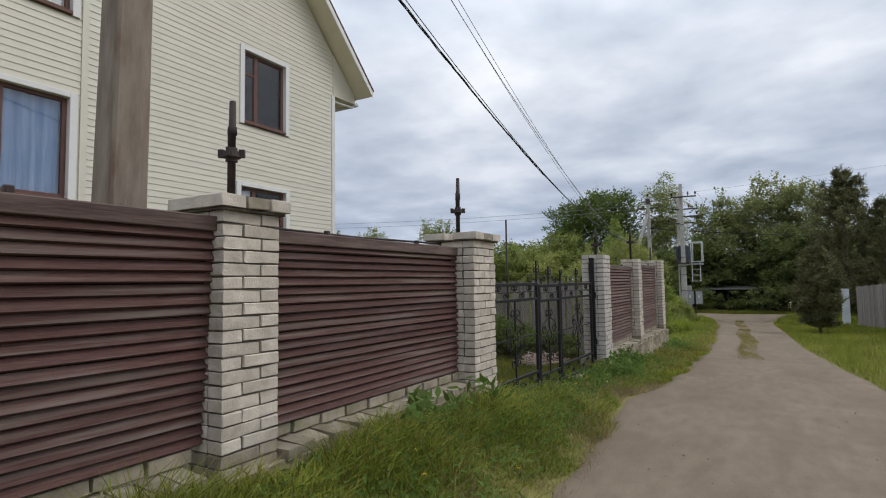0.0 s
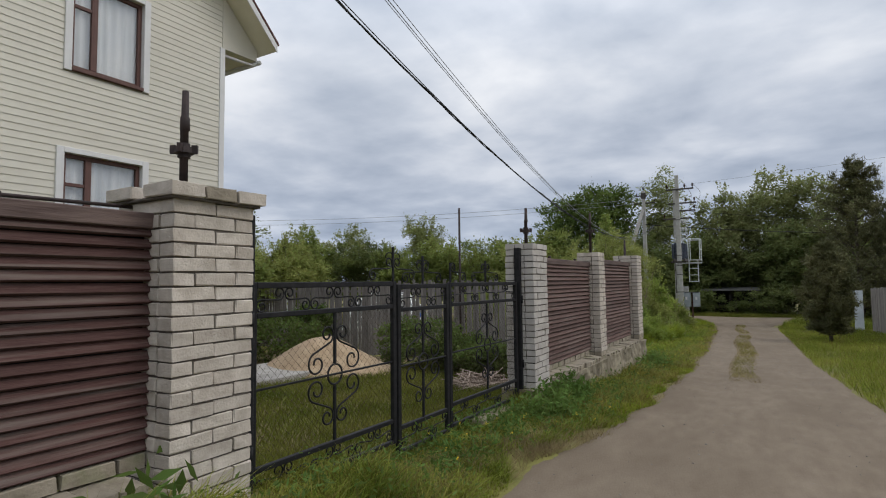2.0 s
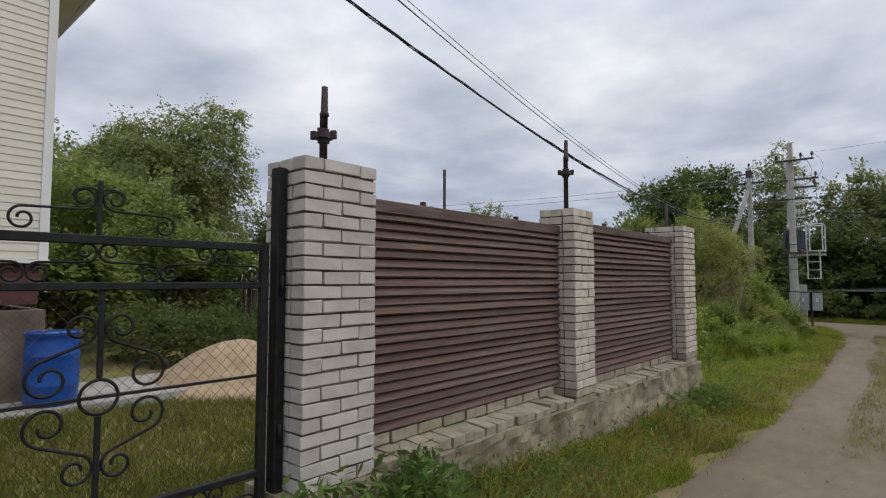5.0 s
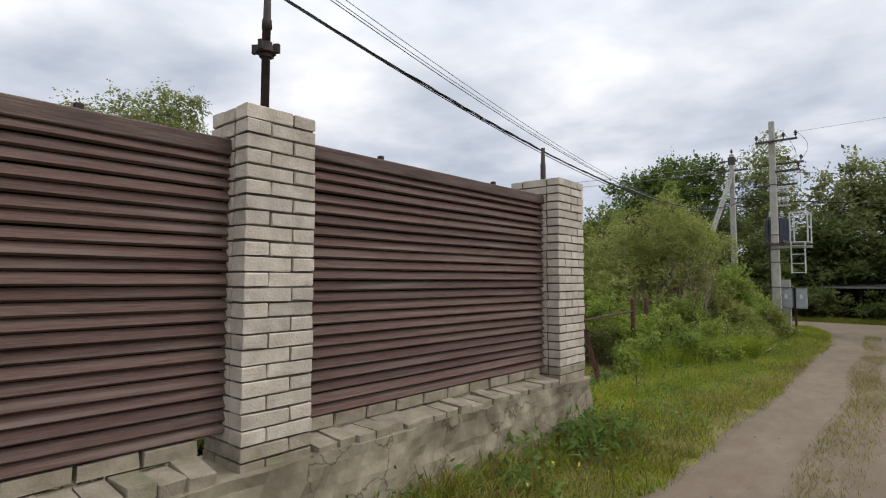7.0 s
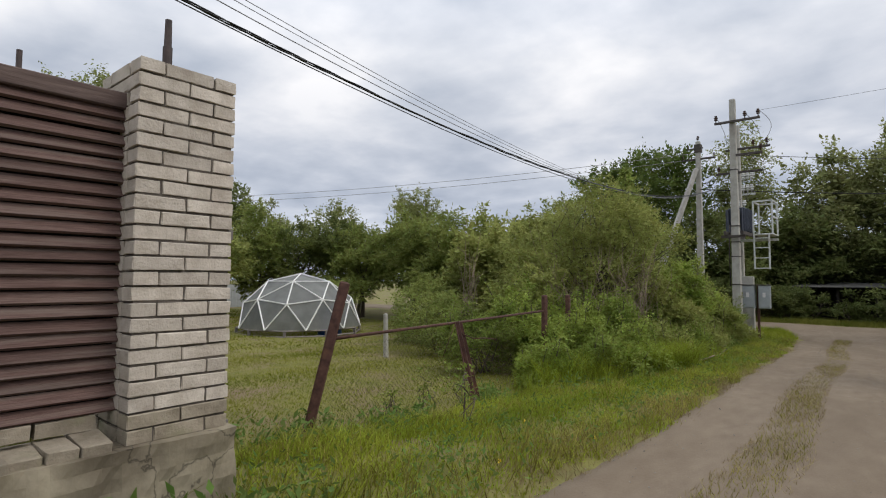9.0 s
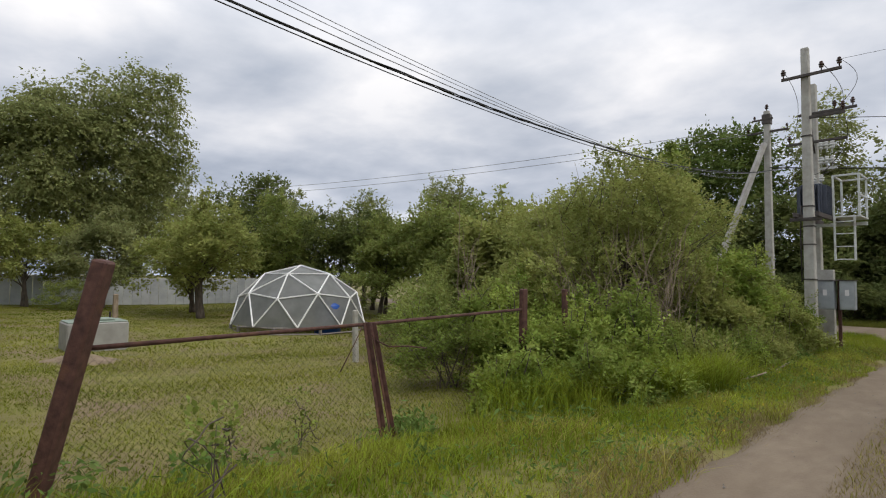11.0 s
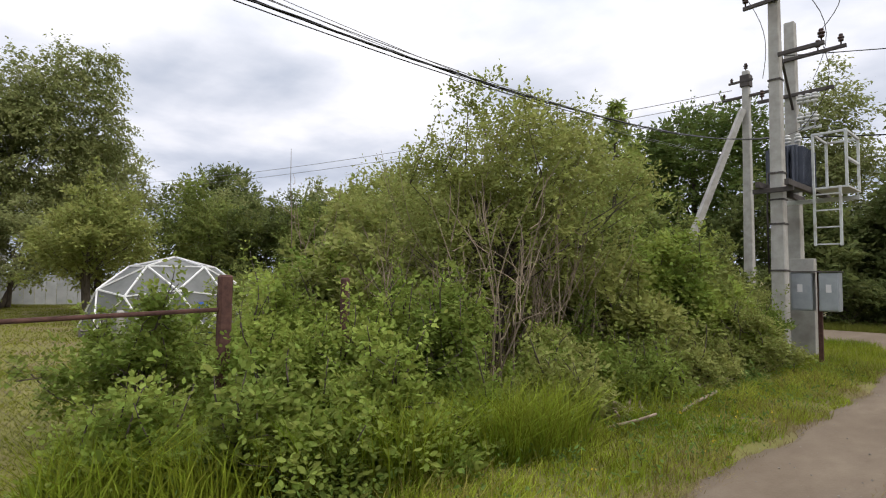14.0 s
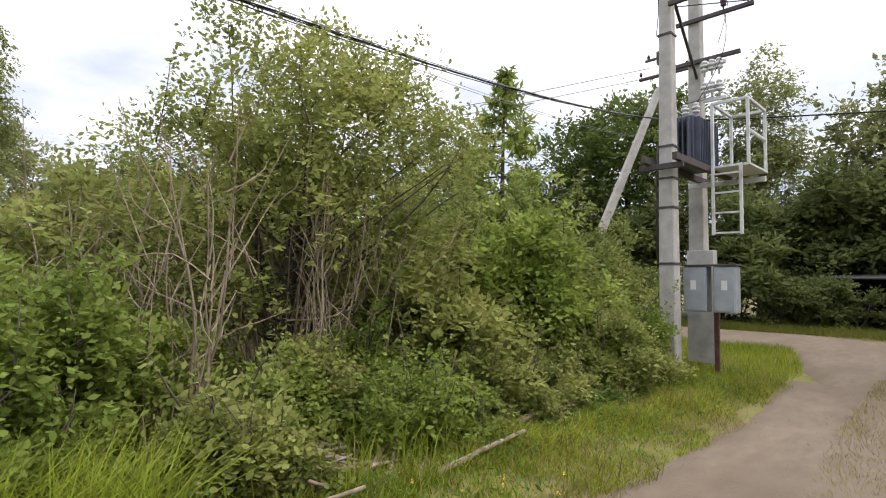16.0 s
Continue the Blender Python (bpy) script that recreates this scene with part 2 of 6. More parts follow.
M["ceramic_white"] = mat("grey_white_insulator", (0.55, 0.55, 0.53), (0.65, 0.65, 0.63), 5, 0.25, 0.0)
M["arm"] = mat("dark_steel_arm", (0.045, 0.04, 0.038), (0.085, 0.07, 0.062), 8, 0.7, 0.2, 60)
M["well"] = mat("pale_concrete_well", (0.24, 0.235, 0.215), (0.33, 0.325, 0.30), 3, 0.9, 0.3, 40)
M["green_lid"] = mat("worn_green_paint", (0.16, 0.21, 0.17), (0.26, 0.31, 0.26), 5, 0.7, 0.2, 40)
M["loose_soil"] = mat("loose_brown_soil", (0.125, 0.090, 0.058), (0.25, 0.19, 0.13), 6, 0.97, 0.9, 22, stain=(0.12, 0.115, 0.035), stain_scale=2.2, stain_at=(0.5, 0.7))
M["sheet"] = mat("grey_sheet_metal_fence", (0.32, 0.34, 0.35), (0.42, 0.44, 0.45), 2, 0.6, 0.1, 20, random_amount=0.1)
M["pale_sheet"] = mat("pale_blue_sheet", (0.42, 0.46, 0.50), (0.52, 0.56, 0.60), 2, 0.6, 0.1, 20)
M["shed"] = mat("dark_shed_boards_and_room_shade", (0.020, 0.017, 0.015), (0.045, 0.038, 0.033), 4, 0.9, 0.3, 30)
M["shed_roof"] = mat("grey_slate_roof", (0.045, 0.043, 0.04), (0.085, 0.083, 0.078), 3, 0.9, 0.3, 30)
M["bark"] = mat("brown_grey_bark", (0.055, 0.044, 0.034), (0.13, 0.105, 0.085), 8, 0.95, 0.8, 25, stretch=(2, 2, 0.5))
M["dead_wood"] = mat("pale_dead_branches", (0.17, 0.13, 0.09), (0.33, 0.265, 0.19), 8, 0.95, 0.4, 40, stretch=(2, 2, 0.5))
M["birch_bark"] = mat("birch_bark", (0.36, 0.35, 0.33), (0.6, 0.59, 0.57), 4, 0.8, 0.3, 30, stretch=(1, 1, 3), stain=(0.04, 0.04, 0.04), stain_scale=5, stain_at=(0.58, 0.62))


def leaf(name, dark, light, scale=0.9, island=0.24, through_light=0.48):
    M[name] = mat(name, dark, light, scale, 0.6, 0.0, island=island, through_light=through_light, spec=0.12, detail=3.0)


leaf("leaf_apple", (0.196, 0.226, 0.060), (0.370, 0.388, 0.122))
leaf("leaf_shrub", (0.16, 0.222, 0.04), (0.35, 0.415, 0.092))
leaf("leaf_fresh", (0.148, 0.19, 0.048), (0.295, 0.33, 0.095))
leaf("leaf_dark", (0.098, 0.126, 0.042), (0.195, 0.222, 0.075))
leaf("leaf_bramble", (0.132, 0.186, 0.034), (0.285, 0.345, 0.078))
leaf("leaf_birch", (0.18, 0.205, 0.074), (0.315, 0.335, 0.132))
leaf("leaf_grove", (0.170, 0.192, 0.074), (0.320, 0.335, 0.140))
leaf("leaf_linden", (0.070, 0.108, 0.026), (0.148, 0.192, 0.050))
leaf("needle_pine", (0.085, 0.092, 0.042), (0.170, 0.162, 0.074), through_light=0.1)
leaf("needle_spruce", (0.20, 0.26, 0.06), (0.36, 0.42, 0.11), through_light=0.3)
leaf("grass_tall", (0.145, 0.200, 0.016), (0.315, 0.350, 0.040), 0.7, 0.42)
leaf("grass_mixed", (0.150, 0.150, 0.026), (0.315, 0.270, 0.075), 0.6, 0.45)
leaf("grass_yard", (0.085, 0.108, 0.014), (0.180, 0.178, 0.036), 0.8, 0.35)
leaf("grass_verge", (0.115, 0.155, 0.018), (0.280, 0.295, 0.052), 0.9, 0.5)
leaf("grass_short", (0.116, 0.142, 0.011), (0.232, 0.240, 0.030), 0.35, 0.30)
leaf("grass_dry", (0.20, 0.155, 0.075), (0.31, 0.25, 0.13), 0.7, 0.3)
leaf("weed", (0.090, 0.155, 0.034), (0.165, 0.240, 0.060), 1.0, 0.3)
M["flower"] = mat("yellow_flower", (0.6, 0.42, 0.02), (0.75, 0.55, 0.04), 5, 0.7, 0.0)


def pane_material():
    m = bpy.data.materials.new("window_glass")
    m.use_nodes = True
    n, l = m.node_tree.nodes, m.node_tree.links
    n.clear()
    g = n.new("ShaderNodeBsdfGlossy"); g.inputs["Roughness"].default_value = 0.02
    t = n.new("ShaderNodeBsdfTransparent")
    f = n.new("ShaderNodeFresnel"); f.inputs["IOR"].default_value = 1.5
    ad = n.new("ShaderNodeMath"); ad.operation = "MULTIPLY_ADD"; ad.inputs[1].default_value, ad.inputs[2].default_value = 1.1, 0.03
    l.new(f.outputs[0], ad.inputs[0])
    mx = n.new("ShaderNodeMixShader")
    l.new(ad.outputs[0], mx.inputs[0]); l.new(t.outputs[0], mx.inputs[1]); l.new(g.outputs[0], mx.inputs[2])
    o = n.new("ShaderNodeOutputMaterial")
    l.new(mx.outputs[0], o.inputs[0])
    return m


M["glass"] = pane_material()


# ---- mesh helpers ----
def to_mesh(name, bm, material):
    me = bpy.data.meshes.new(name)
    bm.to_mesh(me)
    bm.free()
    me.materials.append(material)
    return me


def part(name, bm, material, parent=None, label="", at=None, smooth=False):
    me = bm if isinstance(bm, bpy.types.Mesh) else to_mesh(name, bm, material)
    if smooth:
        me.shade_smooth()
    ob = new(name, me)
    if parent:
        ob.parent = parent
    if at is not None:
        ob.matrix_basis = at
    if label:
        ob["label"] = label
    return ob


def thing(name, at, label, category, group="", kind=""):
    ob = new(name)
    ob.empty_display_size = 0.1
    ob.matrix_basis = at
    return tagged(ob, label, category, group, kind)


def box(x0, y0, z0, x1, y1, z1, bevel=0.0, bm=None):
    bm = bm or bmesh.new()
    r = bmesh.ops.create_cube(bm, size=1, matrix=Matrix.LocRotScale(((x0 + x1) / 2, (y0 + y1) / 2, (z0 + z1) / 2), None, (x1 - x0, y1 - y0, z1 - z0)))
    if bevel:
        vs = set(r["verts"])
        es = [e for e in bm.edges if e.verts[0] in vs and e.verts[1] in vs]
        bmesh.ops.bevel(bm, geom=es, offset=bevel, segments=1, affect="EDGES")
    return bm


def tube_arrays(points, radii, sides=6):
    """A tube along points, as arrays of vertices and faces."""
    pts = [Vector(p) for p in points]
    verts, faces = [], []
    for i, p in enumerate(pts):
        d = (pts[min(i + 1, len(pts) - 1)] - pts[max(i - 1, 0)]).normalized()
        a = d.orthogonal().normalized() if i == 0 else (a - d * a.dot(d)).normalized()
        b = d.cross(a)
        r = radii[i] if hasattr(radii, "__len__") else radii
        for k in range(sides):
            w = 2 * math.pi * k / sides
            verts.append(p + (a * math.cos(w) + b * math.sin(w)) * r)
    for i in range(len(pts) - 1):
        for k in range(sides):
            k2 = (k + 1) % sides
            faces.append((i * sides + k, i * sides + k2, (i + 1) * sides + k2, (i + 1) * sides + k))
    faces.append(tuple(range(sides))[::-1])
    faces.append(tuple((len(pts) - 1) * sides + k for k in range(sides)))
    return verts, faces


def join_arrays(name, chunks, material):
    verts, faces = [], []
    for v, f in chunks:
        o = len(verts)
        verts += [tuple(q) for q in v]
        faces += [tuple(i + o for i in g) for g in f]
    me = bpy.data.meshes.new(name)
    me.from_pydata(verts, [], faces)
    me.materials.append(material)
    me.update()
    return me


def tube(name, points, radii, material, parent=None, label="", sides=8, smooth=True):
    return part(name, join_arrays(name, [tube_arrays(points, radii, sides)], material), material, parent, label, smooth=smooth)


def quads_mesh(name, verts, per_face, material):
    """Many separate faces of per_face corners each, from an array of vertices."""
    n = len(verts)
    me = bpy.data.meshes.new(name)
    me.vertices.add(n)
    me.vertices.foreach_set("co", np.asarray(verts, np.float32).ravel())
    me.loops.add(n)
    me.loops.foreach_set("vertex_index", np.arange(n, dtype=np.int32))
    me.polygons.add(n // per_face)
    me.polygons.foreach_set("loop_start", np.arange(0, n, per_face, dtype=np.int32))
    me.materials.append(material)
    me.update(calc_edges=True)
    me.validate()
    return me


# ---- terrain ----
def line(points):
    xs, ys = zip(*points)
    return lambda v: np.interp(v, xs, ys)


road_height = line([(-60, 1.6), (-5, 0.2), (0, 0.04), (10, -0.32), (33, -1.14), (38, -1.2), (120, -1.2), (300, -1.2)])
verge_height = line([(-60, 1.8), (-5, 0.42), (0, 0.36), (4, 0.22), (5.5, 0.10), (7, -0.14), (10, -0.16), (13, -0.38), (16, -0.42), (20, -0.74), (25, -0.95), (30, -1.06), (36, -1.2), (300, -1.2)])
lot_height = line([(-60, 1.5), (0, 0.1), (5, -0.2), (10, -0.48), (16, -0.8), (20, -1.1), (28, -1.3), (33, -1.3), (37, -1.2), (300, -1.2)])
road_left = line([(-60, -1.4), (0, -1.15), (3.6, -1.28), (5.5, -1.40), (7.6, -1.72), (9, -1.38), (11, -1.24), (15, -1.13), (20, -1.17), (24.4, -1.38), (28, -1.52), (32, -1.64), (35, -1.85), (36.6, -2.05), (38.2, -2.5), (39.6, -3.3), (40.6, -5.5), (41.2, -40)])
road_right = line([(-60, 2.4), (5, 2.0), (10.6, 1.74), (13.3, 1.58), (18, 1.32), (30, 1.22), (34, 1.1), (37, 1.15), (39.6, 1.7), (40.6, 5.0), (41, 40)])


def smooth_step(a, b, v):
    w = np.clip((v - a) / (b - a), 0, 1)
    return w * w * (3 - 2 * w)


def fence_x(y):
    return -2.42 + 0.022 * y - np.clip(0.19 - 0.0185 * y, 0, 0.22)


def ground(x, y):
    x, y = np.asarray(x, float), np.asarray(y, float)
    road = road_height(y)
    z = road + (verge_height(y) - road) * smooth_step(-1.25, -2.15, x)
    z = z + (lot_height(y) - z) * smooth_step(fence_x(np.clip(y, 0, 20)) - 0.2, -4.6, x)
    z = z + 0.10 * smooth_step(2.2, 5.0, x)
    return z


def ground_wave(x, y):
    return 0.02 * np.sin(1.7 * x + 0.6 * y) * np.sin(0.9 * y - 0.5 * x)


def gz(x, y):
    return float(ground(x, y))


def grid_mesh(name, xs, ys, height, material):
    X, Y = np.meshgrid(xs, ys)
    Z = height(X, Y)
    nx, ny = len(xs), len(ys)
    verts = np.stack([X, Y, Z], -1).reshape(-1, 3)
    i = np.arange(ny - 1)[:, None] * nx + np.arange(nx - 1)[None]
    faces = np.stack([i, i + 1, i + nx + 1, i + nx], -1).reshape(-1, 4)
    me = bpy.data.meshes.new(name)
    me.from_pydata(verts.tolist(), [], faces.tolist())
    me.materials.append(material)
    me.shade_smooth()
    return me


def soil_material():
    m = mat("grassy_soil", (0.112, 0.112, 0.024), (0.192, 0.178, 0.046), 2.6, 0.95, 0.8, 30, stain=(0.170, 0.126, 0.070), stain_scale=0.7, stain_at=(0.48, 0.66), detail=10)
    return m


def road_material():
    m = mat("packed_gravel_road", (0.142, 0.108, 0.074), (0.190, 0.150, 0.107), 7.0, 0.95, 0.5, 70, stain=(0.118, 0.088, 0.058), stain_scale=1.2, stain_at=(0.40, 0.80), detail=14, stretch=(1, 0.38, 1))
    return m


near_x = np.concatenate([np.linspace(-600, -60, 10), np.linspace(-52, -8, 34), np.linspace(-7, 7, 113), np.linspace(8, 40, 20), np.linspace(60, 600, 8)])
near_y = np.concatenate([np.linspace(-300, -8, 10), np.linspace(-6, 46, 209), np.linspace(48, 100, 20), np.linspace(130, 900, 8)])
ground_ob = new("ground", grid_mesh("ground", near_x, near_y, lambda X, Y: ground(X, Y) + ground_wave(X, Y) * (np.abs(X) < 60) - 0.06 * ((X > road_left(Y) + 0.3) & (X < road_right(Y) - 0.3)), soil_material()))
tagged(ground_ob, "uneven grassy soil with dry brown patches", "ground", kind="structure")


def road_sheet():
    ys = np.concatenate([np.linspace(-40, -4, 10), np.linspace(-3, 36, 260)])
    us = np.linspace(0, 1, 33)
    verts, faces = [], []
    for y in ys:
        a = float(road_left(y)) + 0.10 * noise.noise((0, y * 0.9, 3)) + 0.05 * noise.noise((0, y * 4, 9))
        b = float(road_right(y)) + 0.10 * noise.noise((5, y * 0.9, 3)) + 0.05 * noise.noise((7, y * 4, 9))
        for u in us:
            x = a + (b - a) * u
            rut = -0.025 * (math.exp(-((u - 0.22) / 0.1) ** 2) + math.exp(-((u - 0.78) / 0.1) ** 2))
            edge = -0.05 * max(0, 1 - min(u, 1 - u) / 0.05)
            z = float(ground(max(x, -1.3), y)) + 0.035 + rut + edge + 0.012 * noise.noise((x * 2.2, y * 2.2, 0))
            z = max(z, float(ground(x, y)) + 0.004 if 0.03 < u < 0.97 else z)
            verts.append((x, y, z))
    n = len(us)
    for j in range(len(ys) - 1):
        for i in range(n - 1):
            o = j * n + i
            faces.append((o, o + 1, o + n + 1, o + n))
    me = bpy.data.meshes.new("road")
    me.from_pydata(verts, [], faces)
    me.materials.append(road_material())
    me.shade_smooth()
    return tagged(new("road", me), "packed grey-brown gravel lane with worn wheel tracks", "road", kind="structure")


road_sheet()


def crossing_near(x):
    return 41.0 - 5.1 * np.exp(-((x + 0.65) / 1.8) ** 4)


def crossing_sheet():
    xs, us = np.linspace(-60, 60, 240), np.linspace(0, 1, 20)
    verts, faces = [], []
    for x in xs:
        near = float(crossing_near(x))
        far = 45.0 + 0.3 * noise.noise((x * 0.4, 0, 0))
        for u in us:
            y = near + (far - near) * u
            verts.append((x, y, float(ground(x, y)) + 0.045 - 0.12 * max(0, 1 - min(u, 1 - u) / 0.10)))
    n = len(us)
    for j in range(len(xs) - 1):
        for i in range(n - 1):
            o = j * n + i
            faces.append((o, o + n, o + n + 1, o + 1))
    me = bpy.data.meshes.new("crossing_road")
    me.from_pydata(verts, [], faces)
    me.materials.append(bpy.data.materials["packed_gravel_road"])
    me.shade_smooth()
    return tagged(new("crossing_road", me), "grey gravel road that crosses the end of the lane", "road", kind="structure")


crossing_sheet()


# ---- brick pillars, fence panels, plinth ----
BRICK_H, COURSE = 0.065, 0.0768
brick_cache = {}


def brick_mesh(length, depth, height, kind="brick"):
    """A worn brick, its origin at its middle, long side along y."""
    key = (round(length, 3), round(depth, 3), round(height, 3), kind)
    if key not in brick_cache:
        brick_cache[key] = []
        for v in range(3):
            bm = box(-depth / 2, -length / 2, -height / 2, depth / 2, length / 2, height / 2, 0.0035)
            for q in bm.verts:
                q.co += Vector([random.uniform(-0.0035, 0.0035) for _ in range(3)])
            brick_cache[key].append(to_mesh("brick", bm, M[kind]))
    return random.choice(brick_cache[key])


def lay(parent, x, y, z, length, depth, height=BRICK_H, kind="brick", along_x=False, wobble=0.006, name="brick"):
    ob = new(name, brick_mesh(length, depth, height, kind))
    ob.parent = parent
    ob.matrix_basis = pose(x + random.uniform(-wobble, wobble), y, z, random.uniform(-0.7, 0.7), random.uniform(-0.6, 0.6), (90 if along_x else 0) + random.uniform(-1.0, 1.0))


def pillar(y0, y1, bottom, top, courses, cap, pipe_top, clamp_z, kind="brick", label="", depth=0.38, pipe_at=0.5):
    width = y1 - y0
    ym = (y0 + y1) / 2
    xf = fence_x(ym)
    ob = thing("brick_pillar", pose(xf, ym, bottom), label, "pillar", "brick pillars of the fence")
    step = (top - bottom) / courses
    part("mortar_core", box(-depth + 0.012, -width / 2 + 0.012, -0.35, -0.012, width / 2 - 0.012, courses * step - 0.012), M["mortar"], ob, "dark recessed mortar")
    j = 0.010
    bh = step - 0.0105
    for c in range(courses):
        z = (c + 0.5) * step
        k = kind if c > 1 else "brick_mossy"
        if width < 0.45:
            full, half = (width - j) * 0.667, (width - j) * 0.333
            a, b = (full, half) if c % 2 else (half, full)
            for side, xx in ((1, -0.06), (-1, -depth + 0.06)):
                p, q = (a, b) if side == 1 else (b, a)
                lay(ob, xx, -width / 2 + p / 2, z, p, 0.12, bh, k)
                lay(ob, xx, width / 2 - q / 2, z, q, 0.12, bh, k)
            for yy in (-width / 2 + 0.06, width / 2 - 0.06):
                lay(ob, -depth / 2, yy, z, depth - 0.26, 0.12, bh, k, True)
        else:
            full = (width - j) / 2
            half = (width - full - 2 * j) / 2
            row = (full, full) if c % 2 else (half, full, half)
            for xx in (-0.06, -depth + 0.06):
                y = -width / 2
                for w in row:
                    lay(ob, xx, y + w / 2, z, w, 0.12, bh, k)
                    y += w + j
            for yy in (-width / 2 + 0.06, width / 2 - 0.06):
                lay(ob, -depth / 2, yy, z, depth - 0.26, 0.12, bh, k, True)
    h = top - bottom
    if cap:
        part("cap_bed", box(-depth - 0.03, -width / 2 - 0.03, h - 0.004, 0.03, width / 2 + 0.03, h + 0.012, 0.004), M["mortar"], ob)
        over, ch = 0.055, 0.07
        n = 3
        w = (width + 2 * over) / n
        for i in range(n):
            yy = -width / 2 - over + (i + 0.5) * w
            for xx in (over - 0.125, -depth - over + 0.125):
                lay(ob, xx, yy, h + 0.012 + ch / 2 + random.uniform(-0.003, 0.003), w - 0.012, 0.25, ch, "brick_mossy" if i == 1 else "brick", name="cap_brick")
        h += ch
    pts = pipe_top - bottom
    mid = clamp_z - bottom
    xx = -depth * pipe_at
    pipe = tube("pipe", [(xx, 0, h - 0.2), (xx, 0, mid + 0.12), (xx + 0.002, 0.002, mid + 0.125), (xx + 0.004, 0.0, pts - 0.16), (xx + 0.004, 0, pts - 0.155), (xx + 0.006, 0, pts)],
                [0.024, 0.024, 0.029, 0.027, 0.022, 0.019], M["pipe"], ob, "dark brown steel pipe")
    if clamp_z:
        bm = bmesh.new()
        bmesh.ops.create_cone(bm, segments=14, radius1=0.056, radius2=0.050, depth=0.036, cap_ends=True, matrix=pose(xx, 0, mid))
        bmesh.ops.create_cone(bm, segments=14, radius1=0.036, radius2=0.034, depth=0.085, cap_ends=True, matrix=pose(xx, 0, mid))
        for k in range(4):
            w = math.pi / 2 * k + 0.6
            bmesh.ops.create_cube(bm, size=1, matrix=pose(xx + 0.062 * math.cos(w), 0.062 * math.sin(w), mid + 0.006, 0, 0, math.degrees(w)) @ Matrix.Diagonal((0.034, 0.022, 0.05, 1)))
        part("clamp", bm, M["pipe"], pipe, "dark clamp ring with lugs")
    return ob


def fence_panel(y0, y1, bottom, top, label, lean=0.0, recess=0.17, wood="slat"):
    ym = (y0 + y1) / 2
    ob = thing("slatted_fence", pose(fence_x(ym) - recess, ym, bottom, 0, lean, -1.26), label, "fence panel", "slatted fence panels")
    n = 23 if y0 > 8 else 20
    pitch = (top - 0.075 - bottom) / n
    half = (y1 - y0) / 2 + 0.01
    variants = []
    for v in range(4):
        bm = bmesh.new()
        segs = 7
        rows = []
        tilt = radians(31 + 0.6 * v)
        hh = pitch * 0.90
        for i in range(segs):
            y = -half + 2 * half * i / (segs - 1)
            w = 0.003 * noise.noise((y * 1.3, v * 9, 0))
            s, c = math.sin(tilt), math.cos(tilt)
            sect = [(0.0, 0.0), (0.02 * c, 0.02 * s), (0.02 * c - hh * s, 0.02 * s + hh * c), (-hh * s, hh * c)]
            rows.append([bm.verts.new((px_ + w, y, pz_ + w)) for px_, pz_ in sect])
        for a, b in zip(rows, rows[1:]):
            for k in range(4):
                bm.faces.new((a[k], a[(k + 1) % 4], b[(k + 1) % 4], b[k]))
        bm.faces.new(rows[0][::-1]); bm.faces.new(rows[-1])
        bmesh.ops.recalc_face_normals(bm, faces=bm.faces)
        variants.append(to_mesh("slat", bm, M[wood]))
    for i in range(n):
        s = new("slat", variants[i % 4] if i % 5 else variants[(i * 3) % 4])
        s.parent = ob
        s.matrix_basis = pose(random.uniform(-0.004, 0.004), 0, i * pitch + random.uniform(-0.002, 0.002), random.uniform(-0.09, 0.09), random.uniform(-0.4, 0.4), 0)
    part("top_board", box(-0.055, -half, top - bottom - 0.085, 0.022, half, top - bottom, 0.006), M["top_board"], ob, "greyed brown capping board")
    # added near-black board: puts the deep shade between the slats into colour
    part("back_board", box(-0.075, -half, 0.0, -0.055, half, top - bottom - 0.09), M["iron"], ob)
    for yy in (-half * 0.5, half * 0.45):
        part("bolt_end", box(-0.05, yy - 0.018, top - bottom - 0.01, -0.01, yy + 0.018, top - bottom + 0.035, 0.006), M["pipe"], ob, "dark steel stub on the capping board")
    return ob


pillar(1.97, 2.37, 0.33, 1.83, 20, True, 2.53, 2.20, label="white silicate brick pillar with projecting brick cap")
pillar(4.83, 5.34, -0.04, 1.83, 24, True, 2.53, 2.17, label="wide white silicate brick pillar with projecting brick cap beside the gate", depth=0.51, pipe_at=0.60)
pillar(9.52, 10.03, -0.12, 1.86, 25, False, 2.34, 2.04, "brick_smooth", "smooth white silicate brick pillar beside the gate")
pillar(12.47, 12.88, 0.0, 1.87, 24, False, 2.58, 2.25, label="narrow white silicate brick pillar between slatted panels")
pillar(15.52, 16.02, 0.03, 1.93, 25, False, 2.29, 0, label="white silicate brick pillar at the end of the fence", depth=0.51, pipe_at=0.6)
fence_panel(-1.5, 1.97, 0.52, 1.80, "dark brown stained wooden slatted fence panel", 4.5, 0.135)
fence_panel(2.37, 4.83, 0.51, 1.76, "dark brown stained wooden slatted fence panel")
fence_panel(10.03, 12.47, 0.20, 1.70, "weathered brown slatted fence panel over a brick ledge", wood="slat_grey")
fence_panel(12.88, 15.52, 0.18, 1.77, "weathered brown slatted fence panel at the fence end", wood="slat_grey")
pillar(-1.9, -1.5, 0.45, 1.83, 18, True, 2.46, 2.15, label="white silicate brick pillar with projecting brick cap")
tube("fence_pipe_rail", [(fence_x(2) - 0.34, 2.2, 1.80), (fence_x(3) - 0.34, 3.5, 1.79), (fence_x(4) - 0.34, 4.9, 1.81)], 0.010, M["pipe"])
tagged(bpy.data.objects["fence_pipe_rail"], "thin dark pipe running above the fence panels", "rail")


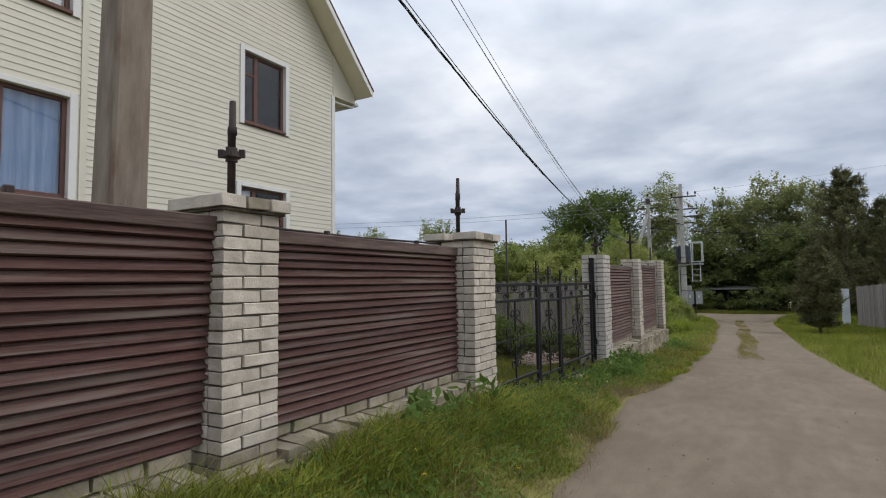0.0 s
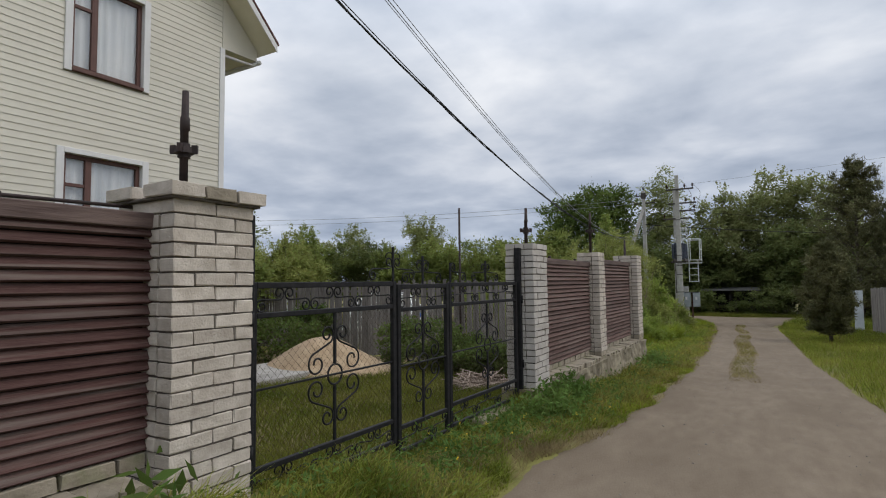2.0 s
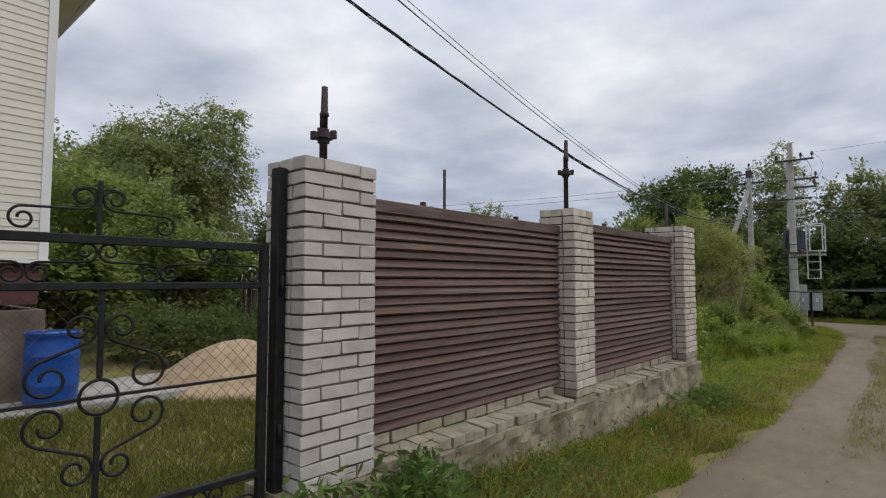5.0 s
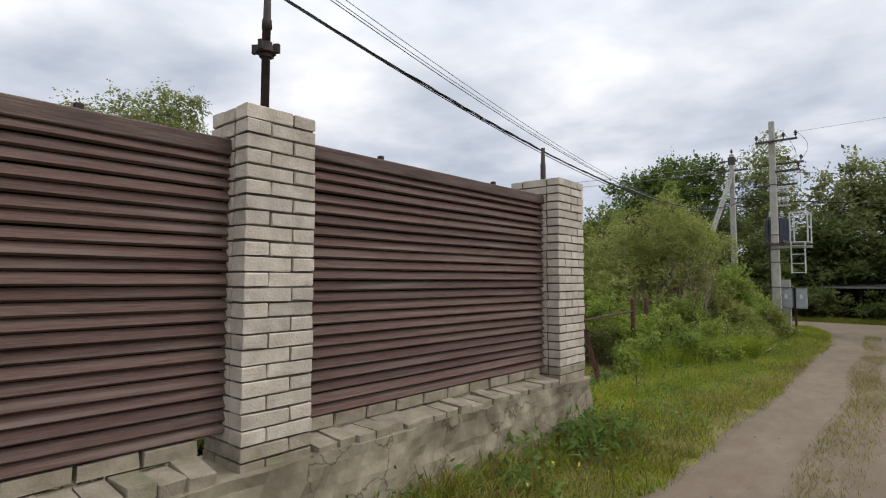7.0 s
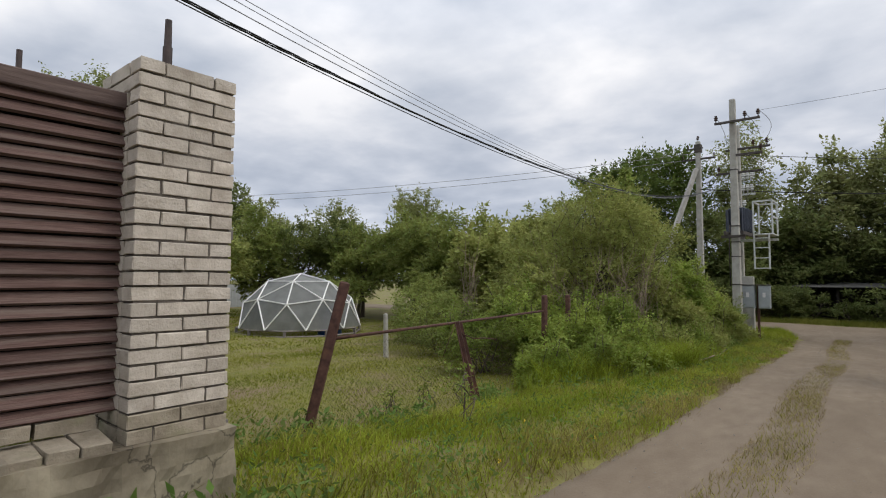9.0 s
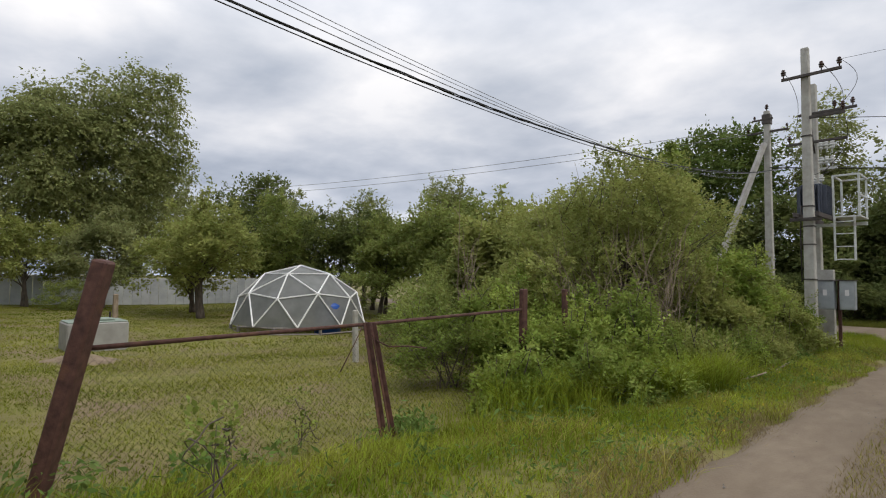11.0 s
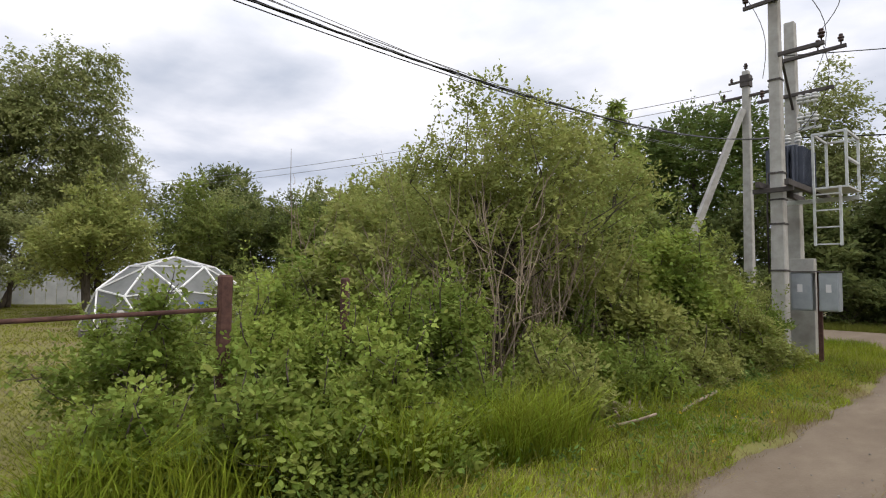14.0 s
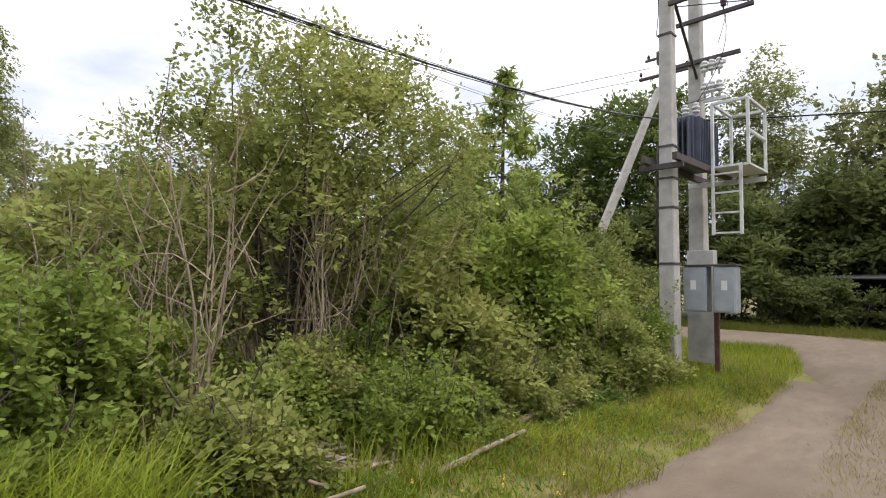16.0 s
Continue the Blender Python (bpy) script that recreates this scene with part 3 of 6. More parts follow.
def plinth(y0, y1, ledge, foot, name):
    """Cast concrete footing with a brick ledge on top; ledge is its height."""
    n = int((y1 - y0) / 0.04)
    bm = bmesh.new()
    rows = []
    levels = 14
    for i in range(n + 1):
        y = y0 + (y1 - y0) * i / n
        xf = fence_x(y)
        col = []
        for k in range(levels):
            f = k / (levels - 1)
            z = foot + (ledge - 0.075 - foot) * f
            d = 0.040 * noise.noise((y * 2.2, z * 2.5, 1)) + 0.030 * noise.noise((y * 6, z * 7, 4)) + 0.014 * noise.noise((y * 15, z * 15, 7)) + 0.03 * (1 - f)
            col.append(bm.verts.new((xf + 0.055 + d, y, z)))
        col.append(bm.verts.new((xf - 0.42, y, ledge - 0.075)))
        col.append(bm.verts.new((xf - 0.42, y, foot)))
        rows.append(col)
    for a, b in zip(rows, rows[1:]):
        for k in range(len(a)):
            k2 = (k + 1) % len(a)
            bm.faces.new((a[k], b[k], b[k2], a[k2]))
    bm.faces.new(rows[0]); bm.faces.new(rows[-1][::-1])
    bmesh.ops.recalc_face_normals(bm, faces=bm.faces)
    ob = part(name, bm, M["concrete"], smooth=False)
    return tagged(ob, "cracked grey concrete footing with a brick ledge", "footing", kind="structure")


def ledge_bricks(parent, y0, y1, panel_bottom):
    """A row of headers sloping to the front, and a course of stretchers under the panel."""
    y = y0 + 0.01
    while y < y1 - 0.11:
        ln = 0.118 + random.uniform(-0.008, 0.010)
        ob = new("ledge_brick", brick_mesh(0.119, 0.235, 0.068, "brick_mossy"))
        ob.parent = parent
        ob.matrix_basis = pose(fence_x(y) - 0.075 + random.uniform(-0.022, 0.014), y + ln / 2, panel_bottom - 0.122 + random.uniform(-0.012, 0.008), random.uniform(-2.5, 2.5), 4 + random.uniform(-3, 3), random.uniform(-3, 3))
        y += ln + 0.008
    y = y0
    while y < y1 - 0.1:
        ln = min(0.25, y1 - y) - 0.008
        lay(parent, fence_x(y) - 0.215, y + ln / 2, panel_bottom - 0.036, ln, 0.12, 0.068, "brick_mossy", name="ledge_brick")
        y += 0.256


wall_a = plinth(-2.0, 4.82, 0.425, -0.3, "fence_plinth_1")
wall_b = plinth(9.45, 16.05, 0.110, -0.75, "fence_plinth_2")


# ---- wrought iron gate ----
def scroll_points(kind, turns, p, q, n=60, flip=1):
    """An S or C scroll from p to q in a plane (y, z)."""
    pts, ang, pos = [], 0.0, [0.0, 0.0]
    raw = []
    for i in range(n):
        s = 2 * i / (n - 1) - 1
        k = turns * (math.copysign(abs(s) ** 1.4, s) * 14.5 if kind == "S" else (1.5 + 13 * s * s))
        ang += k * 2 / n
        pos = [pos[0] + math.cos(ang) / n, pos[1] + math.sin(ang) / n]
        raw.append(complex(*pos))
    a, b = raw[0], raw[-1]
    if flip < 0:
        raw = [r.conjugate() for r in raw]
        a, b = raw[0], raw[-1]
    P, Q = complex(*p), complex(*q)
    w = (Q - P) / (b - a)
    return [((r - a) * w + P) for r in raw]


def scroll(name, kind, turns, p, q, parent, r=0.006, x=0.0, flip=1):
    pts = [(x, c.real, c.imag) for c in scroll_points(kind, turns, p, q, flip=flip)]
    return tube(name, pts, r, M["iron"], parent, "", 5)


def s_scroll(name, a, ra, b, rb, parent, r=0.006, hand=1, turns=1.25):
    """Forged S: a curl round a, a straight run along the inner tangent, an opposite curl round b."""
    a, b = Vector(a), Vector(b)
    d = b - a
    th = math.acos(min(0.98, (ra + rb) / d.length))
    exit_a = math.atan2(d.y, d.x) - hand * th
    pts = []
    n = 26
    for i in range(n + 1):
        f = i / n
        ang = exit_a - hand * 2 * math.pi * turns * (1 - f)
        q = ra * (0.30 + 0.70 * f ** 0.8)
        pts.append((0.0, a.x + q * math.cos(ang), a.y + q * math.sin(ang)))
    for i in range(n + 1):
        f = i / n
        ang = exit_a + math.pi - hand * 2 * math.pi * turns * f
        q = rb * (1 - 0.70 * f ** 1.25)
        pts.append((0.0, b.x + q * math.cos(ang), b.y + q * math.sin(ang)))
    return tube(name, pts, r, M["iron"], parent, "", 5)


def ring(name, y, z, rad, parent, r=0.007, x=0.0):
    pts = [(x, y + rad * math.cos(a), z + rad * math.sin(a)) for a in np.linspace(0, 2 * math.pi, 25)]
    return tube(name, pts, r, M["iron"], parent, "", 5)


def mesh_net(name, origin, along, width, z0, z1, cell, r, material, parent=None, label=""):
    """Diamond wire net over a width, in the plane of 'along' and z."""
    chunks = []
    h = z1 - z0
    along = Vector(along)
    o = Vector(origin)
    k = -int(h / cell) - 1
    while k * cell < width:
        for sgn in (1, -1):
            a0, a1 = k * cell, k * cell + h
            s0, s1 = max(a0, 0), min(a1, width)
            if s1 - s0 < 0.02:
                continue
            za, zb = s0 - a0, s1 - a0
            if sgn < 0:
                za, zb = h - za, h - zb
            steps = 3
            pts = [o + along * (s0 + (s1 - s0) * i / steps) + Vector((0.004 * (-1) ** i, 0.004 * (-1) ** i, z0 + za + (zb - za) * i / steps + 0.004 * math.sin(k * 5 + i * 3))) for i in range(steps + 1)]
            chunks.append(tube_arrays(pts, r, 3))
        k += 1
    return part(name, join_arrays(name, chunks, material), material, parent, label)


def gate_leaf(y0, y1, finials, motif, levels, label):
    x = -2.42 - 0.035 * (9.45 - y0)
    ob = thing("gate_leaf", pose(x, y0, 0, 0, 0, -2.0), label, "gate", "leaves of the wrought iron gate")
    w = y1 - y0
    top, second, midz, low, bottom = levels
    for nm, yy in (("stile", 0.0), ("stile", w - 0.045)):
        part(nm, box(-0.02, yy, bottom - 0.03, 0.02, yy + 0.045, top, 0.004), M["iron"], ob)
    for z, h in ((top, 0.04), (second, 0.035), (low, 0.035), (bottom, 0.03)):
        part("rail", box(-0.018, 0.046, z - h, 0.018, w - 0.046, z, 0.004), M["iron"], ob)
    part("bar", box(-0.008, 0.046, midz - 0.014, 0.008, w - 0.046, midz, 0.002), M["iron"], ob)
    # friezes of S scrolls
    k = max(2, round(w / 0.27))
    cw = (w - 0.09) / k
    for i in range(k):
        a = 0.045 + i * cw
        s = 1 if i % 2 else -1
        for z0, z1 in ((second + 0.045, top - 0.085), (bottom + 0.05, low - 0.08)):
            za, zb = (z1 + 0.012, z0 - 0.006) if s > 0 else (z0 - 0.006, z1 + 0.012)
            s_scroll("scroll", (a + 0.045, za), 0.044, (a + cw - 0.045, zb), 0.044, ob, 0.006, s)
    c = w * motif
    part("bar", box(-0.010, c - 0.013, midz + 0.074, 0.008, c + 0.010, second - 0.036, 0.002), M["iron"], ob)
    part("bar", box(-0.010, c - 0.013, low + 0.001, 0.008, c + 0.010, midz - 0.088, 0.002), M["iron"], ob)
    ring("ring", c, midz - 0.007, 0.074, ob, 0.008)
    d = min(0.30, w * 0.3)
    for sy in (-1, 1):
        for sz in (-1, 1):
            zc = midz - 0.007
            s_scroll("scroll", (c + sy * 0.079, zc + sz * 0.298), 0.067, (c + sy * 0.186, zc + sz * 0.094), 0.082, ob, 0.0075, sy * sz, 1.2)
    for f, hgt in finials:
        part("finial", box(-0.009, w * f - 0.010, top, 0.009, w * f + 0.010, top + hgt, 0.003), M["iron"], ob)
        for s in (-1, 1):
            y_a, y_b = w * f + s * 0.05, w * f + s * 0.27
            if 0 < y_b < w + 0.25:
                s_scroll("scroll", (y_a + s * 0.01, top + 0.16), 0.050, (y_b, top + 0.056), 0.048, ob, 0.006, s)
                scroll("scroll", "C", 0.5, (w * f + s * 0.012, top + hgt * 0.72), (w * f + s * 0.085, top + hgt * 0.66), ob, 0.005, 0.0, -s)
    mesh_net("wire_net", (-0.03, 0.03, 0), (0, 1, 0), w - 0.06, low, second - 0.03, 0.06, 0.0011, M["wire"], ob, "thin rusty diamond wire netting")
    return ob


gate_leaf(5.45, 6.945, ((0.985, 0.30),), 0.51, (1.385, 1.19, 0.71, 0.225, 0.05), "black wrought iron gate leaf with scrollwork, closed")
gate_leaf(6.965, 7.805, ((0.485, 0.26),), 0.485, (1.36, 1.155, 0.655, 0.145, -0.06), "narrow black wrought iron wicket with scrollwork, closed")
gate_leaf(7.815, 9.43, ((0.03, 0.20), (0.5, 0.24)), 0.515, (1.37, 1.165, 0.675, 0.175, -0.03), "black wrought iron gate leaf with scrollwork, closed")
for yy, top, bot in ((5.35, 1.80, -0.15), (9.455, 1.80, -0.2)):
    x = -2.62 + 0.022 * yy
    post = part("gate_post", box(x - 0.04, yy + 0.004, bot, x + 0.04, yy + 0.08 - 0.02, top, 0.006), M["iron"])
    tagged(post, "black square steel gate post bolted to the pillar", "gate post", "gate posts")
    for z in (0.35, 1.15):
        tube("hinge", [(x + 0.05, yy + 0.03, z - 0.05), (x + 0.05, yy + 0.03, z + 0.05)], 0.014, M["iron"], post, "steel hinge", 6)


slab = part("threshold_slab", box(-0.08, -0.5, -0.12, 0.08, 0.5, 0.02, 0.012), M["concrete"])
slab.matrix_basis = pose(-2.42, 8.75, gz(-2.42, 8.75) + 0.04, -3, 0, 1)
tagged(slab, "pale concrete threshold under the gate", "threshold")


# ---- house ----
HX, HY0, HY1, HZ, EAVE, APEX_Y = -8.6, 1.4, 9.8, 1.45, 5.85, 5.6
SLOPE = 1.0
WALL_TOP = EAVE + 1.14
house = thing("house", pose(HX, HY1, HZ), "two-storey house with cream vinyl siding and a steep gable", "house")


def house_part(name, bm, material, label="", parent=None, smooth=False):
    """A part given in world coordinates."""
    ob = part(name, bm, material, parent or house, label, smooth=smooth)
    base = (parent or house)
    m = Matrix.Translation((HX, HY1, HZ)).inverted() if base is house else base.matrix_basis.inverted() @ Matrix.Translation((HX, HY1, HZ)).inverted()
    ob.matrix_basis = m
    return ob


windows = [(7.10, 8.28, 4.67, 6.16, "curtain"), (7.04, 8.30, 1.85, 3.40, "curtain"), (2.75, 4.06, 2.70, 4.24, "blue_curtain"), (2.75, 4.06, 5.50, 6.95, "curtain")]


def rake(z):
    """Half width of the gable at height z."""
    return (HY1 - APEX_Y) if z < WALL_TOP else max(0.0, (HY1 - APEX_Y) - (z - WALL_TOP) / SLOPE)


bm = bmesh.new()
cuts_y = sorted({HY0, HY1, *[w[0] for w in windows], *[w[1] for w in windows]})
apex_z = WALL_TOP + SLOPE * (HY1 - APEX_Y)
zs = sorted({HZ, WALL_TOP, apex_z, *[w[2] for w in windows], *[w[3] for w in windows]})
for za, zb in zip(zs, zs[1:]):
    spans = []
    for w in windows:
        if w[2] < zb - 1e-6 and w[3] > za + 1e-6:
            spans.append((w[0], w[1]))
    spans.sort()
    cur = None
    edges = [None] + [v for s in spans for v in s] + [None]
    for a, b in zip(edges[0::2], edges[1::2]):
        ya0 = APEX_Y - rake(za) if a is None else a
        ya1 = APEX_Y - rake(zb) if a is None else a
        yb0 = APEX_Y + rake(za) if b is None else b
        yb1 = APEX_Y + rake(zb) if b is None else b
        f = [bm.verts.new((HX + dx, y, z)) for dx in (0, -0.18) for y, z in ((ya0, za), (yb0, za), (yb1, zb), (ya1, zb))]
        for q in ((0, 1, 2, 3), (7, 6, 5, 4), (0, 4, 5, 1), (1, 5, 6, 2), (2, 6, 7, 3), (3, 7, 4, 0)):
            bm.faces.new([f[i] for i in q])
bmesh.ops.recalc_face_normals(bm, faces=bm.faces)
gable = house_part("gable_wall", bm, M["siding_back"], "gable wall clad in cream siding")
BOARD = 0.105
z = HZ
gable_inv = Matrix.Translation((HX, HY1, HZ)).inverted()
while z < apex_z - 0.1:
    zt = z + BOARD
    spans = sorted((w[0] - 0.06, w[1] + 0.06) for w in windows if w[2] - 0.05 < z + BOARD * 0.6 and w[3] + 0.05 > z + BOARD * 0.4)
    edges = [None] + [v for s in spans for v in s] + [None]
    for a, b in zip(edges[0::2], edges[1::2]):
        e = lambda v, s, zz: (APEX_Y + s * (rake(zz) - 0.02)) if v is None else v
        ya0, ya1, yb0, yb1 = e(a, -1, z), e(a, -1, zt), e(b, 1, z), e(b, 1, zt)
        # joint strip in the cladding
        for lo0, lo1, hi0, hi1 in (((ya0, ya1, min(yb0, 4.2), min(yb1, 4.2)), (max(ya0, 4.22), max(ya1, 4.22), yb0, yb1))):
            if hi0 - lo0 < 0.05 or hi1 - lo1 < 0.0:
                continue
            bmb = bmesh.new()
            vs = [bmb.verts.new(c) for c in ((HX + 0.0165, lo0, z), (HX + 0.0165, hi0, z), (HX + 0.007, hi1, zt), (HX + 0.007, lo1, zt),
                                            (HX + 0.001, lo0, z), (HX + 0.001, hi0, z), (HX + 0.001, hi1, zt), (HX + 0.001, lo1, zt))]
            for q in ((0, 1, 2, 3), (4, 0, 3, 7), (1, 5, 6, 2), (4, 5, 1, 0), (3, 2, 6, 7)):
                bmb.faces.new([vs[i] for i in q])
            ob = part("siding_board", bmb, M["siding"], gable)
    z = zt
house_part("joint_strip", box(HX + 0.018, 4.16, HZ, HX + 0.034, 4.26, APEX_Y + 0.0 + 3.0 + EAVE - 5.6), M["siding"], "cream joint strip")
house_part("corner_trim", box(HX - 0.10, HY1 - 0.075, HZ - 0.02, HX + 0.034, HY1 + 0.035, EAVE + 0.118, 0.004), M["trim"], "white corner trim")
house_part("base_flashing", box(HX - 0.02, HY0, HZ - 0.055, HX + 0.06, HY1 + 0.05, HZ - 0.006, 0.004), M["trim"], "white metal base flashing")
# side wall, back, roof
house_part("side_wall", box(HX - 8.0, HY1 - 0.2, HZ, HX - 0.101, HY1, EAVE + 0.148), M["siding"], "cream side wall")
house_part("side_wall", box(HX - 8.0, HY0, HZ, HX - 0.2, HY0 + 0.2, EAVE - 0.05), M["siding"])
house_part("back_wall", box(HX - 8.2, HY0, -0.6, HX - 8.0, HY1, EAVE - 0.05), M["siding"])
house_part("red_wall", box(HX - 8.0, HY0 + 0.03, 0.85, HX - 0.06, HY1 - 0.04, HZ - 0.06), M["redwood"], "dark red boarded wall strip under the siding")
house_part("foundation", box(HX - 8.1, HY0 - 0.02, -0.9, HX + 0.05, HY1 + 0.03, 0.78, 0.01), M["foundation"], "brown-stained rendered foundation")
OVER = 0.9
for s, nm in ((1, "roof_slope"), (-1, "roof_slope")):
    bm = bmesh.new()
    t = 0.16
    y_e, z_e = APEX_Y + s * (HY1 - APEX_Y + OVER), EAVE + 0.30 - OVER * SLOPE + 0.88
    z_a = z_e + SLOPE * (HY1 - APEX_Y + OVER)
    f = [bm.verts.new(c) for xx in (HX + 0.5, HX - 8.5) for c in ((xx, y_e, z_e), (xx, APEX_Y, z_a), (xx, APEX_Y, z_a + t), (xx, y_e, z_e + t))]
    for q in ((0, 1, 2, 3), (7, 6, 5, 4), (0, 4, 5, 1), (3, 2, 6, 7), (0, 3, 7, 4)):
        bm.faces.new([f[i] for i in q])
    bmesh.ops.recalc_face_normals(bm, faces=bm.faces)
    house_part(nm, bm, M["soffit"], "steep roof slope with cream boarded soffit")
    bm = bmesh.new()
    f = [bm.verts.new(c) for xx in (HX + 0.53, HX - 8.55) for c in ((xx, y_e + s * 0.04, z_e + t - 0.03), (xx, APEX_Y, z_a + t + 0.004), (xx, APEX_Y, z_a + t + 0.04), (xx, y_e + s * 0.04, z_e + t + 0.01))]
    for q in ((0, 1, 2, 3), (7, 6, 5, 4), (0, 4, 5, 1), (3, 2, 6, 7), (0, 3, 7, 4)):
        bm.faces.new([f[i] for i in q])
    bmesh.ops.recalc_face_normals(bm, faces=bm.faces)
    house_part("roof_sheet", bm, M["roof"], "dark red roof sheet edge")
    bm = bmesh.new()
    f = [bm.verts.new(c) for xx in (HX + 0.503, HX + 0.523) for c in ((xx, y_e, z_e - 0.02), (xx, APEX_Y, z_a - 0.02), (xx, APEX_Y, z_a + t), (xx, y_e, z_e + t - 0.03))]
    for q in ((0, 1, 2, 3), (7, 6, 5, 4), (0, 4, 5, 1), (3, 2, 6, 7), (0, 3, 7, 4)):
        bm.faces.new([f[i] for i in q])
    bmesh.ops.recalc_face_normals(bm, faces=bm.faces)
    house_part("rake_fascia", bm, M["trim"], "white rake fascia")
# boxed eave with gutter
house_part("eave_soffit", box(HX - 8.4, HY1 + 0.002, EAVE + 0.15, HX + 0.0, HY1 + OVER - 0.10, EAVE + 0.175), M["soffit"], "cream horizontal eave soffit")
bm = bmesh.new()
f = [bm.verts.new((HX + dx, y, z)) for dx in (0.022, 0.0) for y, z in ((HY1 - 0.02, EAVE + 0.12), (HY1 + OVER - 0.10, EAVE + 0.14), (HY1 + OVER - 0.10, EAVE + 0.36), (HY1 - 0.02, EAVE + 1.16))]
for q in ((0, 1, 2, 3), (7, 6, 5, 4), (0, 4, 5, 1), (1, 5, 6, 2), (2, 6, 7, 3), (3, 7, 4, 0)):
    bm.faces.new([f[k] for k in q])
bmesh.ops.recalc_face_normals(bm, faces=bm.faces)
house_part("eave_return", bm, M["siding"], "cream boxed eave end")
house_part("gutter", join_arrays("gutter", [tube_arrays([(HX + 0.06, HY1 + OVER - 0.05, EAVE + 0.13), (HX - 8.3, HY1 + OVER - 0.05, EAVE + 0.09)], 0.05, 8),
                                           tube_arrays([(HX + 0.0, HY1 + OVER - 0.08, EAVE + 0.12), (HX - 0.02, HY1 + OVER - 0.16, EAVE + 0.05), (HX - 0.04, HY1 + 0.45, EAVE + 0.03), (HX - 0.06, HY1 + 0.05, EAVE + 0.02)], 0.03, 8)], M["trim"]), M["trim"], "white gutter with an elbow", smooth=True)


def house_window(y0, y1, z0, z1, curtain):
    w = thing("window", Matrix.Translation((0, y0 - HY1, z0 - HZ)), "", "")
    for k in ("label", "category"):
        if k in w:
            del w[k]
    w["label"] = "red-brown wooden window in a white casing with curtain"
    w.parent = house
    W, H, c = y1 - y0, z1 - z0, 0.10
    casing = bmesh.new()
    box(-0.06, -c * 0.6, -c * 0.5, 0.045, c * 0.45, H + c * 0.5, 0.004, casing)
    box(-0.06, W - c * 0.45, -c * 0.5, 0.045, W + c * 0.6, H + c * 0.5, 0.004, casing)
    box(-0.06, c * 0.45 + 0.001, H - c * 0.3, 0.043, W - c * 0.45 - 0.001, H + c * 0.5, 0.004, casing)
    part("casing", casing, M["trim"], w, "white casing")
    part("sill", box(-0.06, c * 0.45 + 0.001, -c * 0.4, 0.06, W - c * 0.45 - 0.001, 0.012, 0.004), M["sash"], w, "brown sill")
    a, b, zt = c * 0.45 + 0.002, W - c * 0.45 - 0.002, H - c * 0.3 - 0.002
    sash = bmesh.new()
    s = 0.06
    box(-0.10, a, 0.014, -0.045, a + s, zt, 0.004, sash)
    box(-0.10, b - s, 0.014, -0.045, b, zt, 0.004, sash)
    box(-0.10, a + s, 0.014, -0.047, b - s, 0.014 + s, 0.004, sash)
    box(-0.10, a + s, zt - s, -0.047, b - s, zt, 0.004, sash)
    mull = a + (b - a) * 0.32
    box(-0.10, mull - 0.045, 0.015 + s, -0.043, mull + 0.045, zt - s, 0.004, sash)
    box(-0.10, a + s, zt * 0.68, -0.05, mull - 0.045, zt * 0.68 + 0.05, 0.004, sash)
    part("sash", sash, M["sash"], w, "red-brown sash")
    g = part("pane", box(-0.078, a + 0.02, 0.03, -0.072, b - 0.02, zt - 0.02), M["glass"], w, "reflecting glass pane")
    g.visible_shadow = False
    cur = bmesh.new()
    cols = []
    for i in range(41):
        y = a + (b - a) * i / 40
        x = -0.135 + 0.018 * math.sin(i * 1.25) + 0.006 * math.sin(i * 3.1)
        cols.append((cur.verts.new((x, y, 0.02)), cur.verts.new((x, y, zt))))
    for p, q in zip(cols, cols[1:]):
        cur.faces.new((p[0], q[0], q[1], p[1]))
    part("curtain", cur, M[curtain], w, "hanging curtain", smooth=True)
    # near-black sheet that stands in for the unlit room behind the curtain
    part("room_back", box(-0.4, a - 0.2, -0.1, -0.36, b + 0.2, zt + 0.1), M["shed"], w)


for spec in windows:
    house_window(*spec)
for i, (y0, y1, z0) in enumerate(((7.2, 9.3, 0.79), (7.3, 9.35, 0.86), (7.25, 9.25, 0.93), (7.5, 9.1, 1.0))):
    p = part("plank", box(HX - 0.05, y0, z0 + 0.002, HX + 0.04 - 0.012 * i, y1, z0 + 0.06, 0.006), M["planks"])
    tagged(p, "tan plank stacked on the foundation ledge", "plank", "stacked planks")
apron = part("concrete_apron", box(-9.5, 1.0, -0.62, -7.75, 13.0, -0.40, 0.015), M["plinth"])
tagged(apron, "grey concrete apron along the house", "apron", kind="structure")


# ---- barrel, sand, picket fence in the yard ----
def barrel(at):
    ob = thing("barrel", at, "blue plastic barrel standing by the house corner", "barrel")
    prof = [(0.0, 0.27), (0.02, 0.285), (0.12, 0.29), (0.24, 0.297), (0.26, 0.305), (0.28, 0.297), (0.45, 0.30), (0.60, 0.297), (0.62, 0.305), (0.64, 0.297), (0.80, 0.29), (0.86, 0.285), (0.875, 0.30), (0.90, 0.30)]
    pts = [(0, 0, z) for z, r in prof]
    tube("shell", pts, [r for z, r in prof], M["blue_plastic"], ob, "", 28)
    tube("rim", [(0.3 * math.cos(a), 0.3 * math.sin(a), 0.905) for a in np.linspace(0, 2 * math.pi, 29)], 0.012, M["blue_plastic"], ob, "rolled rim", 6)
    return ob


barrel(pose(-8.12, 9.82, -0.40))


